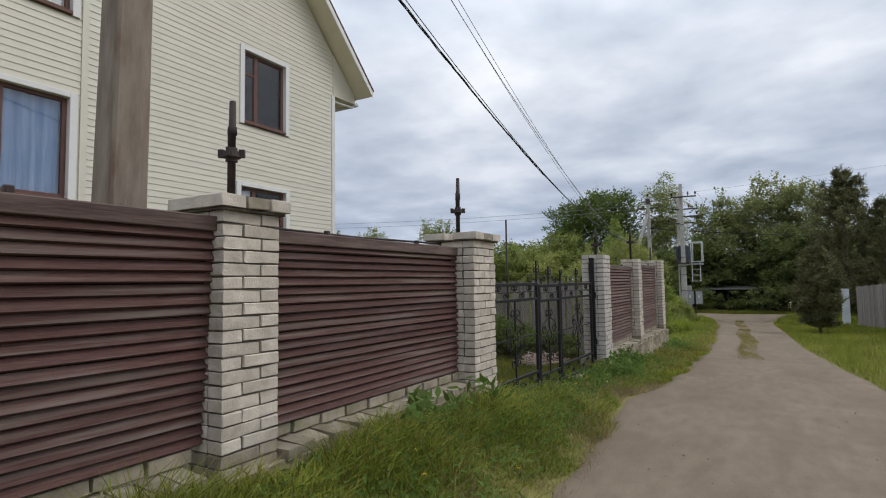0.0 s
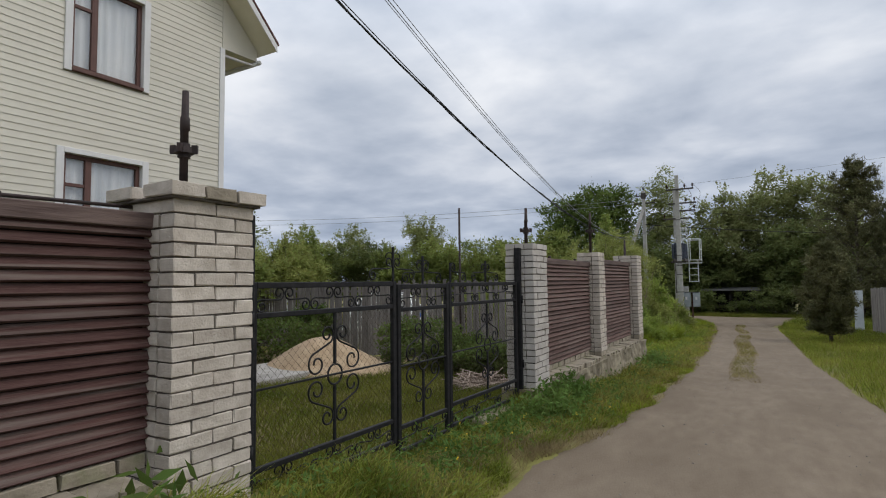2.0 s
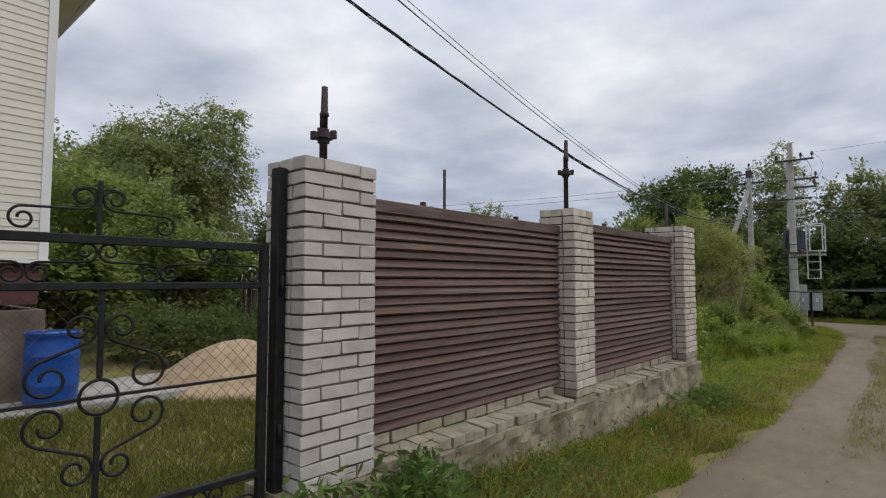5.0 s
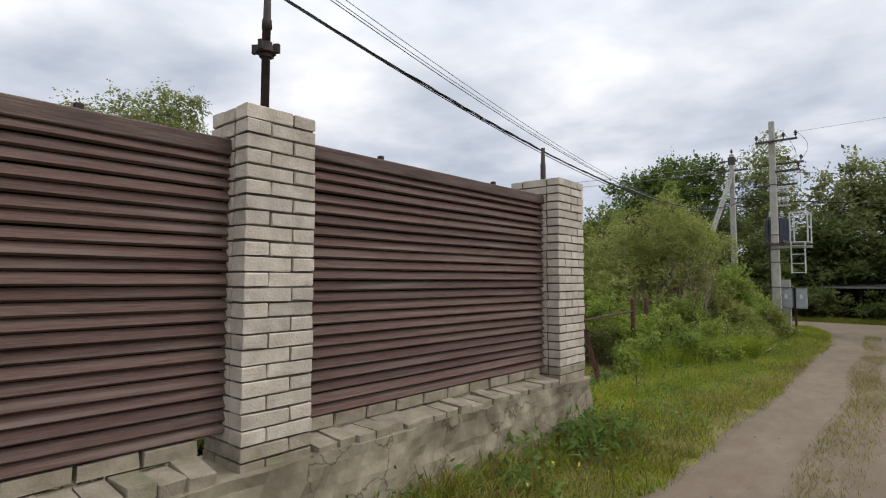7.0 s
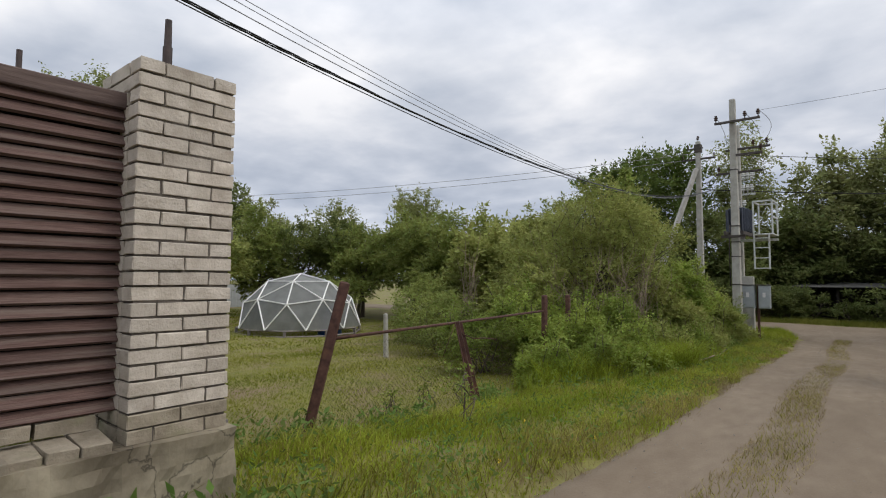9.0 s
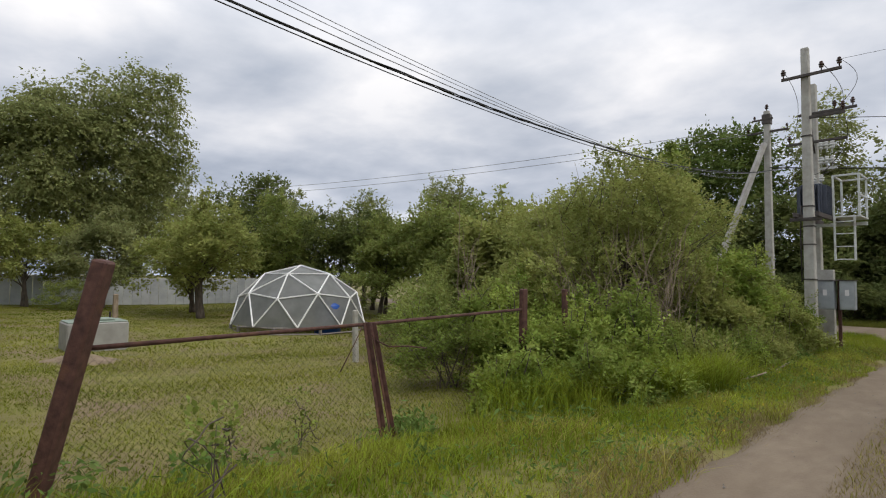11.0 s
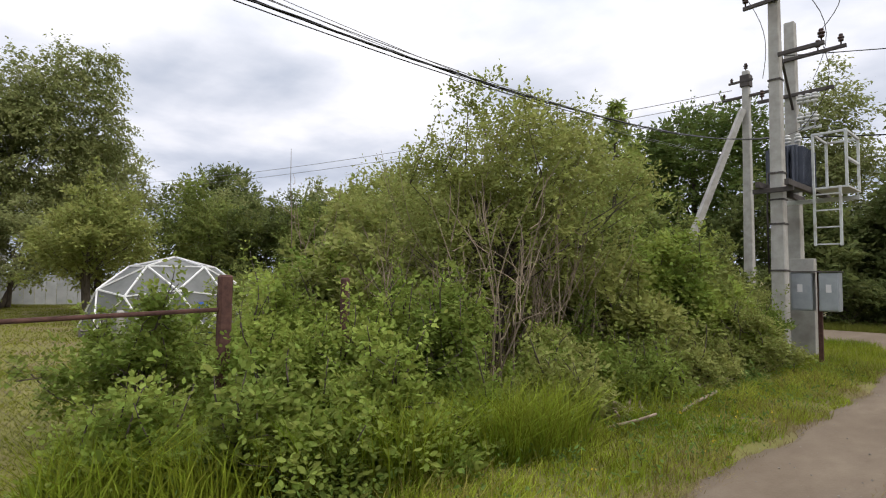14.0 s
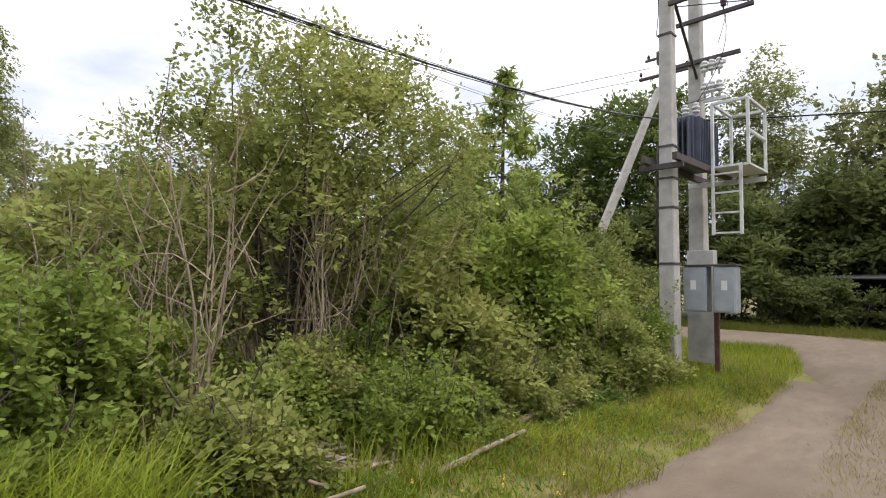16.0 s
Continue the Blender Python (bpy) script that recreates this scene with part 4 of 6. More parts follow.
def heap(name, x, y, r, h, material, label, category, seed, rough=0.06):
    z0 = gz(x, y) - 0.1
    n, m = 40, 14
    verts, faces = [], []
    for k in range(m + 1):
        f = k / m
        for i in range(n):
            a = 2 * math.pi * i / n
            rr = r * f * (1 + 0.16 * noise.noise((math.cos(a) * 1.2, math.sin(a) * 1.2, seed)))
            zz = (h + 0.1) * (math.exp(-(f * 1.55) ** 2) - math.exp(-1.55 ** 2)) + rough * noise.noise((rr * math.cos(a) * 2.5, rr * math.sin(a) * 2.5, seed)) * (1 - f)
            verts.append((rr * math.cos(a), rr * math.sin(a), zz))
    for k in range(m):
        for i in range(n):
            j = (i + 1) % n
            faces.append((k * n + i, (k + 1) * n + i, (k + 1) * n + j, k * n + j))
    me = bpy.data.meshes.new(name)
    me.from_pydata(verts, [], faces)
    me.materials.append(material)
    me.shade_smooth()
    ob = new(name, me)
    ob.matrix_basis = pose(x, y, z0)
    return tagged(ob, label, category)


heap("sand_heap", -8.5, 12.5, 2.05, 0.86, M["sand"], "heap of yellow building sand on the lawn", "sand heap", 3)


def brush_pile(x, y, count, reach, seed, high, label):
    """Loose cut branches thrown on a heap."""
    rng = np.random.default_rng(seed)
    ob = thing("brushwood_pile", pose(x, y, gz(x, y)), label, "brushwood pile")
    for i in range(count):
        a = rng.uniform(0, 2 * math.pi)
        r = reach * math.sqrt(rng.uniform(0, 1)) * 0.75
        c = np.array([r * math.cos(a), r * math.sin(a), 0.03 + high * (1 - r / reach) * rng.uniform(0.2, 1.0)])
        d = np.array([-math.sin(a + rng.normal(0, 0.7)), math.cos(a + rng.normal(0, 0.7)), rng.normal(0, 0.28)]) * reach * rng.uniform(0.25, 0.6)
        tube("branch", [c - d, c + np.array([0, 0, rng.uniform(0.0, 0.08)]), c + d], [0.012, 0.018, 0.008], M["brushwood"], ob, "", 5)
    return ob


brush_pile(-4.3, 12.2, 110, 0.66, 8, 0.26, "pile of pale cut branches on the lawn")
brush_pile(-3.35, 28.55, 70, 0.75, 9, 0.16, "dry brown twigs lying at the foot of the bushes")


def picket_fence():
    ob = thing("picket_fence", pose(-2.8, 16.35, 0), "weathered grey wooden picket fence", "fence")
    meshes = []
    for v in range(3):
        bm = box(-0.045, -0.011, 0, 0.045, 0.011, 2.15 + 0.04 * v)
        for q in bm.verts:
            q.co.x += 0.01 * math.sin(v * 3 + q.co.z)
        meshes.append(to_mesh("picket", bm, M["old_picket"]))
    x = 0.0
    while x > -17:
        p = new("picket", random.choice(meshes))
        p.parent = ob
        z = gz(-2.8 + x, 16.35)
        p.matrix_basis = pose(x, random.uniform(-0.012, 0.012), max(z, -0.75) - 0.05 + random.uniform(-0.04, 0.04), 0, random.uniform(-1.5, 1.5), 0)
        x -= 0.100 + random.uniform(0, 0.012)
    for z in (-0.2, 1.1):
        part("rail", box(-17, 0.026, z, 0, 0.07, z + 0.07), M["old_picket"], ob)
    return ob


picket_fence()
rod = tube("tall_pipe", [(-6.75, 15.95, gz(-6.75, 16) - 0.1), (-6.75, 15.95, 3.40)], 0.03, M["pipe"])
tagged(rod, "tall dark steel pipe standing by the picket fence", "pipe")


# ---- trees and shrubs ----
def leaves_at(centers, n_each, spread, size, aspect=0.55, droop=0.0, rng=None, flat=0.5):
    """Rhombic leaves scattered round twig ends: an array of corners."""
    c = np.repeat(centers, n_each, axis=0)
    n = len(c)
    p = c + rng.normal(0, 1, (n, 3)) * np.asarray(spread)
    d = rng.normal(0, 1, (n, 3))
    d[:, 2] = d[:, 2] * flat - droop
    d /= np.linalg.norm(d, axis=1, keepdims=True)
    u = rng.normal(0, 1, (n, 3))
    u[:, 2] *= 0.5
    u -= d * (u * d).sum(1, keepdims=True)
    u /= np.linalg.norm(u, axis=1, keepdims=True)
    s = size * rng.uniform(0.6, 1.35, (n, 1))
    w = s * aspect * 0.5
    return np.stack([p, p + d * s * 0.45 + u * w, p + d * s, p + d * s * 0.45 - u * w], 1).reshape(-1, 3)


def unit(v):
    return v / np.maximum(np.linalg.norm(v, axis=1, keepdims=True), 1e-9)


def spray_leaves(origin, way, length, per, size, aspect, droop, rng, oval=False):
    """Leaves set left and right along short twigs, their faces turned up: an array of corners."""
    n = len(origin)
    way = unit(way)
    side = unit(np.cross(way, np.array([0, 0, 1.0])) + rng.normal(0, 0.25, (n, 3)))
    length = length * rng.uniform(0.6, 1.3, (n, 1))
    out = []
    for j in range(per):
        t = (j + 0.6) / per
        hand = 1.0 if j % 2 else -1.0
        p = origin + way * length * t + np.array([0, 0, -1.0]) * (droop * 0.25 * length * t * t) + rng.normal(0, 0.12, (n, 3)) * length
        d = way * (0.45 + 0.8 * (j == per - 1)) + side * (hand * (j < per - 1)) + rng.normal(0, 0.38, (n, 3))
        d[:, 2] -= 0.15 + droop * 0.5
        d = unit(d)
        nrm = np.array([0, 0, 1.0]) + rng.normal(0, 0.55, (n, 3))
        u = unit(np.cross(nrm, d))
        s = size * rng.uniform(0.55, 1.3, (n, 1)) * (0.75 + 0.35 * (1 - abs(2 * t - 1)))
        w = s * aspect * 0.5
        if oval:
            out.append(np.stack([p, p + d * s * 0.22 + u * w * 0.75, p + d * s * 0.58 + u * w, p + d * s, p + d * s * 0.58 - u * w, p + d * s * 0.22 - u * w * 0.75], 1))
        else:
            out.append(np.stack([p, p + d * s * 0.42 + u * w, p + d * s, p + d * s * 0.42 - u * w], 1))
    return np.concatenate(out).reshape(-1, 3)


def boughs(blobs, count, rng, hollow, share=20):
    """Where the leafy twigs of a crown grow and where they point, gathered in boughs with gaps between."""
    B = np.array(blobs, float)
    vol = (B[:, 3] * B[:, 4] * B[:, 5]) ** 0.7
    k = max(14, count // share)
    pick = rng.choice(len(B), k, p=vol / vol.sum())
    d = rng.normal(0, 1, (k, 3))
    d[:, 2] += 0.25
    d = unit(d)
    r = hollow + (1 - hollow) * rng.uniform(0, 1, k) ** 0.55
    mid = B[pick, :3] + d * r[:, None] * B[pick, 3:6]
    reach = B[pick, 3:6].mean(1) * rng.uniform(0.18, 0.42, k)
    q = rng.choice(k, count, p=reach ** 1.7 / (reach ** 1.7).sum())
    e = rng.normal(0, 1, (count, 3))
    e[:, 2] = e[:, 2] * 0.8 + 0.3
    e = unit(e)
    p = mid[q] + e * (reach[q] * rng.uniform(0.15, 1.0, count) ** 0.6)[:, None] * np.array([1, 1, 0.62])
    return p, d[q] * 0.6 + e * 0.8 + np.array([0, 0, 0.25]) + rng.normal(0, 0.3, (count, 3)), mid


def crown_centers(blobs, count, rng, hollow=0.45):
    vol = np.array([b[3] * b[4] * b[5] for b in blobs]) ** 0.75
    pick = rng.choice(len(blobs), count, p=vol / vol.sum())
    B = np.array(blobs, float)[pick]
    d = rng.normal(0, 1, (count, 3))
    d /= np.linalg.norm(d, axis=1, keepdims=True)
    lump = 1 + 0.22 * np.sin(5.1 * d[:, 0] + 3.3 * pick) * np.sin(4.3 * d[:, 1] + 2.1 * pick) + 0.15 * np.sin(9 * d[:, 2] + pick)
    r = (hollow + (1 - hollow) * rng.uniform(0, 1, count) ** 0.6) * lump
    return B[:, :3] + d * r[:, None] * B[:, 3:6]


def limb(a, b, r0, r1, bend, rng, n=7, sides=6):
    a, b = np.array(a, float), np.array(b, float)
    off = rng.normal(0, 1, 3) * bend
    pts = [a + (b - a) * t + off * math.sin(math.pi * t) + rng.normal(0, 1, 3) * bend * 0.12 * (0 < t < 1) for t in np.linspace(0, 1, n)]
    return tube_arrays(pts, [r0 + (r1 - r0) * t for t in np.linspace(0, 1, n)], sides)


def tree(name, x, y, blobs, leaf_mat, sprays, per, size, length, label, category="tree", trunk=0.12, stems=1, seed=1, bark="bark", branches=14,
         droop=0.0, aspect=0.55, twigs=0, hollow=0.45, fork=0.35, shoots=0, shoot_length=0.7, oval=False):
    """blobs: (dx, dy, z above the ground, rx, ry, rz). shoots: upright young twigs that stand out of the crown."""
    rng = np.random.default_rng(seed)
    z0 = gz(x, y)
    ob = thing(name, pose(x, y, z0 - 0.04), label, category)
    B = np.array(blobs, float)
    top = max(b[2] + b[5] * 0.5 for b in blobs)
    mid = np.average(B[:, :3], axis=0, weights=B[:, 3] * B[:, 5])
    trunks, heads = [], []
    for i in range(stems):
        a = np.array([rng.normal(0, 0.12) * (stems > 1), rng.normal(0, 0.12) * (stems > 1), -0.1])
        b = np.array([mid[0] * 0.6 + rng.normal(0, 0.3) * (stems > 1), mid[1] * 0.6 + rng.normal(0, 0.3) * (stems > 1), top * (0.9 if stems == 1 else 0.55)])
        trunks.append(limb(a, b, trunk, trunk * 0.25, 0.04 * top * 0.3, rng, 9, 8))
        heads.append((a, b))
    part("trunk", join_arrays("trunk", trunks, M[bark]), M[bark], ob, smooth=True)
    p, way, ends = boughs(blobs, sprays, rng, hollow)
    p[:, 2] = np.maximum(p[:, 2], 0.06)
    chunks = []
    grown = ends[rng.permutation(len(ends))[:branches]]
    for e in grown:
        a, b = heads[rng.integers(len(heads))]
        t = np.clip((e[2] / b[2]) * rng.uniform(0.4, 0.8), fork * 0.6, 0.92)
        chunks.append(limb(a + (b - a) * t, e, trunk * 0.35 * (1 - t * 0.6), 0.006, 0.12, rng))
    high = grown[np.argsort(-grown[:, 2])][:max(1, len(grown) // 2)]
    for i in range(shoots):
        s0 = high[rng.integers(len(high))]
        d = rng.normal(0, 0.6, 3)
        v = np.array([d[0] * 0.5, d[1] * 0.5, 1.0]) * shoot_length * rng.uniform(0.6, 1.5)
        chunks.append(limb(s0, s0 + v, 0.010, 0.004, 0.04, rng, 5, 4))
        m = 9
        f = np.linspace(0.1, 1.0, m)[:, None]
        p = np.concatenate([p, s0 + v * f])
        way = np.concatenate([way, v * 0.6 + rng.normal(0, 0.5, (m, 3)) * shoot_length])
    part("branching", join_arrays("branching", chunks, M[bark]), M[bark], ob, smooth=True)
    if twigs:
        chunks = []
        for i in range(twigs):
            e = crown_centers(blobs, 1, rng, 0.75)[0] * np.array([1.05, 1.05, 1.0])
            a = e * np.array([0.35, 0.35, 0.0]) + np.array([0, 0, max(0.05, e[2] * rng.uniform(0.0, 0.45))])
            chunks.append(limb(a, e, 0.012, 0.003, 0.16, rng, 6, 4))
        part("twig_work", join_arrays("twig_work", chunks, M["dead_wood"]), M["dead_wood"], ob, "pale bare twigs")
    way = unit(way)
    way[:, 2] -= droop
    q = spray_leaves(p, way, length, per, size, aspect, droop, rng, oval)
    part("crown", quads_mesh("crown", q, 6 if oval else 4, M[leaf_mat]), M[leaf_mat], ob)
    return ob


def rough_blobs(r, h, seed, low=0.3):
    """Uneven masses of a wild tree crown of radius r and height h."""
    g_ = np.random.default_rng(seed)
    out = [(0, 0, h * 0.55, r * 0.7, r * 0.7, h * 0.34), (g_.normal(0, 0.2) * r, g_.normal(0, 0.2) * r, h * 0.86, r * 0.34, r * 0.34, h * 0.15)]
    for k in range(8):
        a, d, f = g_.uniform(0, 2 * math.pi), g_.uniform(0.35, 0.85), g_.uniform(low, 0.88)
        q = r * g_.uniform(0.28, 0.52) * (1.25 - 0.6 * f)
        d *= 1.15 - 0.75 * max(0, f - 0.35)
        out.append((r * d * math.cos(a), r * d * math.sin(a), h * f, q, q, q * 1.15))
    return out


def conifer(name, x, y, height, radius, leaf_mat, label, seed, whorls=14, per=9, needles=70, base=0.25, size=0.11, rise=0.25, density=1.0):
    rng = np.random.default_rng(seed)
    ob = thing(name, pose(x, y, gz(x, y) - 0.04), label, "tree")
    part("trunk", join_arrays("trunk", [limb((0, 0, -0.1), (0, 0, height), 0.012 * height + 0.03, 0.012, 0.03, rng, 8, 8)], M["bark"]), M["bark"], ob, smooth=True)
    chunks, cent, dirs = [], [], []
    for w in range(whorls):
        f = w / (whorls - 1)
        z = base + (height - base) * f ** 0.95
        rr = radius * (1 - f) ** 0.75 * rng.uniform(0.85, 1.1) + 0.10
        for k in range(per):
            a = rng.uniform(0, 2 * math.pi)
            ln = rr * rng.uniform(0.65, 1.1)
            s, e = np.array((0, 0, z)), np.array((ln * math.cos(a), ln * math.sin(a), z + ln * rise * rng.uniform(0.6, 1.4)))
            chunks.append(limb(s, e, 0.010 + 0.006 * ln, 0.004, 0.04 * ln, rng, 4, 4))
            m = max(3, int(needles * ln / radius * density))
            t = rng.uniform(0.2, 1.0, m)[:, None] ** 0.7
            side = np.stack([-math.sin(a) * np.ones(m), math.cos(a) * np.ones(m), np.zeros(m)], 1) * rng.normal(0, 0.16 * ln, m)[:, None] * t
            cent.append(s + (e - s) * t + side + rng.normal(0, 0.02, (m, 3)))
    for t in np.linspace(0.85, 1.0, 6):
        cent.append(np.array([[0, 0, height * t]]) + rng.normal(0, 0.03, (8, 3)))
    part("branching", join_arrays("branching", chunks, M["bark"]), M["bark"], ob, smooth=True)
    q = leaves_at(np.concatenate(cent), 4, 0.05, size, 0.30, 0.15, rng, 0.9)
    part("crown", quads_mesh("crown", q, 4, M[leaf_mat]), M[leaf_mat], ob)
    return ob


# apple tree with bare lower stems beside the lane
tree("apple_tree", -6.1, 29.3, [(0.2, 0.2, 3.6, 1.7, 1.5, 1.1), (-0.9, -0.8, 3.0, 1.4, 1.4, 1.0), (0.9, 0.9, 3.2, 1.3, 1.3, 1.1), (0.2, -0.2, 4.4, 0.9, 0.9, 0.7), (-1.6, 0.2, 2.3, 1.2, 1.3, 1.0), (1.1, 1.6, 4.4, 0.5, 0.6, 0.6), (0.3, 0, 2.2, 1.6, 1.8, 1.0)],
     "leaf_apple", 5200, 9, 0.074, 0.22, "old apple tree with olive leaves and many bare pale stems", "tree", 0.09, 5, 11, twigs=70, branches=60, shoots=16, shoot_length=0.7, oval=True)
def bare_bush(x, y, height, spread, count, seed, label):
    rng = np.random.default_rng(seed)
    ob = thing("bare_bush", pose(x, y, gz(x, y) - 0.05), label, "bush")
    for i in range(count):
        a, f = rng.uniform(0, 2 * math.pi), rng.uniform(0.5, 1.0)
        base = np.array([rng.normal(0, 0.16), rng.normal(0, 0.16), 0])
        tip = np.array([spread * math.cos(a) * rng.uniform(0.2, 1), spread * math.sin(a) * rng.uniform(0.2, 1), height * f])
        chunks = [limb(base, tip, 0.018 * f, 0.004, 0.14, rng, 8, 5)]
        for k in range(5):
            t = rng.uniform(0.35, 0.9)
            p = base + (tip - base) * t
            chunks.append(limb(p, p + rng.normal(0, 0.25, 3) + np.array([0, 0, 0.4]), 0.008, 0.003, 0.05, rng, 5, 4))
        part("stem", join_arrays("stem", chunks, M["dead_wood"]), M["dead_wood"], ob)
    return ob


bare_bush(-4.75, 29.2, 3.2, 0.95, 12, 3, "bare pale stems of a dying bush beside the lane")
bare_bush(-4.45, 27.65, 3.3, 0.9, 10, 4, "bare pale stems of a dying bush before the apple tree")
bare_bush(-9.0, 27.6, 4.2, 0.9, 7, 6, "tall bare grey branches of a dying bush")
bare_bush(-5.7, 27.3, 3.0, 1.2, 12, 14, "thin bare branches of a dying bush among leaves")
bare_bush(-4.5, 30.6, 1.5, 0.8, 8, 5, "low bare pale stems at the roadside")
# shrubs
shrubs = [(-6.2, 24.1, 1.2, 1.15, 1.5), (-5.75, 25.2, 1.0, 1.0, 1.5), (-4.5, 25.9, 0.95, 0.9, 1.2), (-4.35, 26.5, 0.85, 0.7, 1.45), (-4.0, 28.2, 0.65, 0.7, 0.8), (-5.5, 27.2, 1.2, 1.2, 1.85), (-4.0, 29.3, 0.6, 0.6, 0.8), (-3.75, 30.5, 0.55, 0.6, 0.75), (-4.7, 29.9, 0.75, 0.8, 1.25), (-3.7, 31.6, 0.5, 0.6, 0.7), (-5.0, 24.8, 0.8, 0.8, 0.95), (-5.05, 26.5, 0.8, 0.8, 1.35), (-3.75, 26.3, 0.55, 0.6, 0.65), (-4.5, 28.9, 0.7, 0.7, 1.0), (-6.6, 26.0, 1.1, 1.0, 1.9), (-3.45, 32.9, 0.6, 0.6, 0.95), (-3.4, 34.1, 0.5, 0.5, 1.0), (-4.1, 34.9, 0.5, 0.5, 1.1), (-3.5, 24.5, 0.6, 0.6, 0.75), (-3.3, 25.3, 0.55, 0.6, 0.7), (-4.3, 23.7, 0.6, 0.5, 0.7), (-3.35, 27.6, 0.35, 0.4, 0.32), (-3.35, 29.3, 0.35, 0.45, 0.34)]
def lobes(rx, ry, h, n, seed):
    """Uneven blobs that together make a wild bush."""
    r = np.random.default_rng(seed)
    out = [(0, 0, h * 0.38, rx * 0.72, ry * 0.72, h * 0.36)]
    for k in range(n):
        a, d = r.uniform(0, 2 * math.pi), r.uniform(0.2, 0.95)
        top = h * (1.08 - 0.55 * d * d) * r.uniform(0.7, 1.1)
        q = r.uniform(0.22, 0.42)
        out.append((rx * d * math.cos(a), ry * d * math.sin(a), max(top - q * 0.8, 0.2), q * r.uniform(0.7, 1.2), q * r.uniform(0.7, 1.2), q))
    return out


for i, (x, y, rx, ry, h) in enumerate(shrubs):
    tree("shrub", x, y, lobes(rx, ry, h, 13, 300 + i), ("leaf_bramble", "leaf_shrub", "leaf_shrub")[i % 3] if y < 27.3 else ("leaf_bramble", "leaf_apple")[i % 2], 1450, 8, 0.064, 0.18, "dense green leafy shrub at the roadside", "shrub", 0.02, 6, 20 + i, branches=22, hollow=0.4, aspect=0.6, twigs=5, shoots=12, shoot_length=0.42, oval=y < 28)
mids = [(-4.9, 30.9, 1.2, 1.2, 2.2, "leaf_apple"), (-4.6, 32.4, 1.2, 1.2, 2.5, "leaf_shrub"), (-5.2, 33.8, 1.4, 1.2, 3.0, "leaf_fresh"), (-6.6, 32.4, 1.6, 1.5, 3.6, "leaf_apple"), (-4.4, 34.6, 0.9, 0.9, 1.7, "leaf_apple"), (-7.8, 31.0, 1.6, 1.5, 3.7, "leaf_apple"), (-8.6, 33.8, 1.4, 1.4, 4.6, "leaf_fresh"), (-7.0, 27.0, 1.3, 1.3, 2.7, "leaf_apple"), (-6.2, 37.2, 1.6, 1.4, 3.3, "leaf_fresh"), (-3.9, 33.2, 0.7, 0.7, 1.1, "leaf_shrub")]
for i, (x, y, rx, ry, h, lm) in enumerate(mids):
    tree("shrub", x, y, lobes(rx * 1.1, ry * 1.1, h, 18, 330 + i),
         lm, 1750, 9, 0.115, 0.26, "tall leafy shrub with olive green foliage", "shrub", 0.035, 4, 40 + i, branches=24, hollow=0.5, twigs=6, shoots=8, shoot_length=0.5)
conifer("spruce", -7.5, 35.7, 6.5, 2.3, "needle_spruce", "light green young spruce among shrubs", 5, 18, 9, 40, 0.4, 0.22, -0.12, 0.75)

# saplings in the grass and in the net
for i, (x, y, h) in enumerate(((-2.68, 18.88, 0.85), (-4.75, 20.55, 0.75), (-4.62, 19.7, 0.5))):
    tree("sapling", x, y, [(0, 0, h * 0.6, 0.10, 0.10, h * 0.3), (0.05, 0.04, h * 0.35, 0.12, 0.12, h * 0.2)], "leaf_bramble", 26, 6, 0.05, 0.14, "thin young sapling with few leaves in the grass", "sapling", 0.008, 1, 420 + i, branches=8, oval=True)

# large trees of the distance
tree("linden_tree", -12.8, 53.5, [(0, 0, 6.5, 4.2, 4.2, 4.2), (1.5, -1, 9.2, 2.6, 2.6, 2.0), (-2.5, -1.5, 8.2, 2.4, 2.4, 2.2), (2.8, -1.5, 4.5, 2.6, 2.6, 2.6), (-3, -2, 4, 2.6, 2.6, 2.5)],
     "leaf_linden", 4600, 8, 0.29, 0.6, "large dark green linden tree with a round crown", trunk=0.3, seed=60)
tree("birch", -7.0, 55.0, [(0, 0, 9.0, 1.6, 1.6, 3.0), (0.2, 0, 11.6, 0.8, 0.8, 1.4), (0.3, 0, 6.0, 1.9, 1.9, 2.6)], "leaf_birch", 2300, 8, 0.22, 0.6, "slender birch rising behind the power poles", trunk=0.14, seed=61, bark="birch_bark", droop=0.6)
tree("birch", -41.5, 24.0, [(0, 0, 9, 4.2, 4.4, 4.8), (1, 3.0, 10.5, 2.6, 2.6, 4.6), (1, 3.4, 14.4, 1.9, 2.0, 2.4), (0, -2.5, 8, 3.4, 3.6, 4.4), (0.6, 4.6, 8, 2.0, 2.0, 4.0), (0, -0.5, 13.2, 2.2, 2.2, 2.2)],
     "leaf_birch", 9500, 9, 0.25, 0.8, "tall weeping birch beyond the garden", trunk=0.32, seed=62, bark="birch_bark", droop=0.8)
for i, (x, y, h, r, lm) in enumerate([(-46, 15, 13, 4.0, "leaf_grove"), (-52, 30, 12, 4.5, "leaf_grove"), (-46, 38, 10, 4.0, "leaf_dark"), (-56, 14, 12, 5, "leaf_grove")]):
    tree("tree", x, y, [(0, 0, h * 0.6, r, r, h * 0.4), (1, 0.5, h * 0.8, r * 0.6, r * 0.6, h * 0.24), (-1, -1, h * 0.35, r * 0.9, r * 0.9, h * 0.3)], lm, 2600, 8, 0.34, 0.7, "tall leafy tree beyond the garden", trunk=0.25, seed=70 + i)
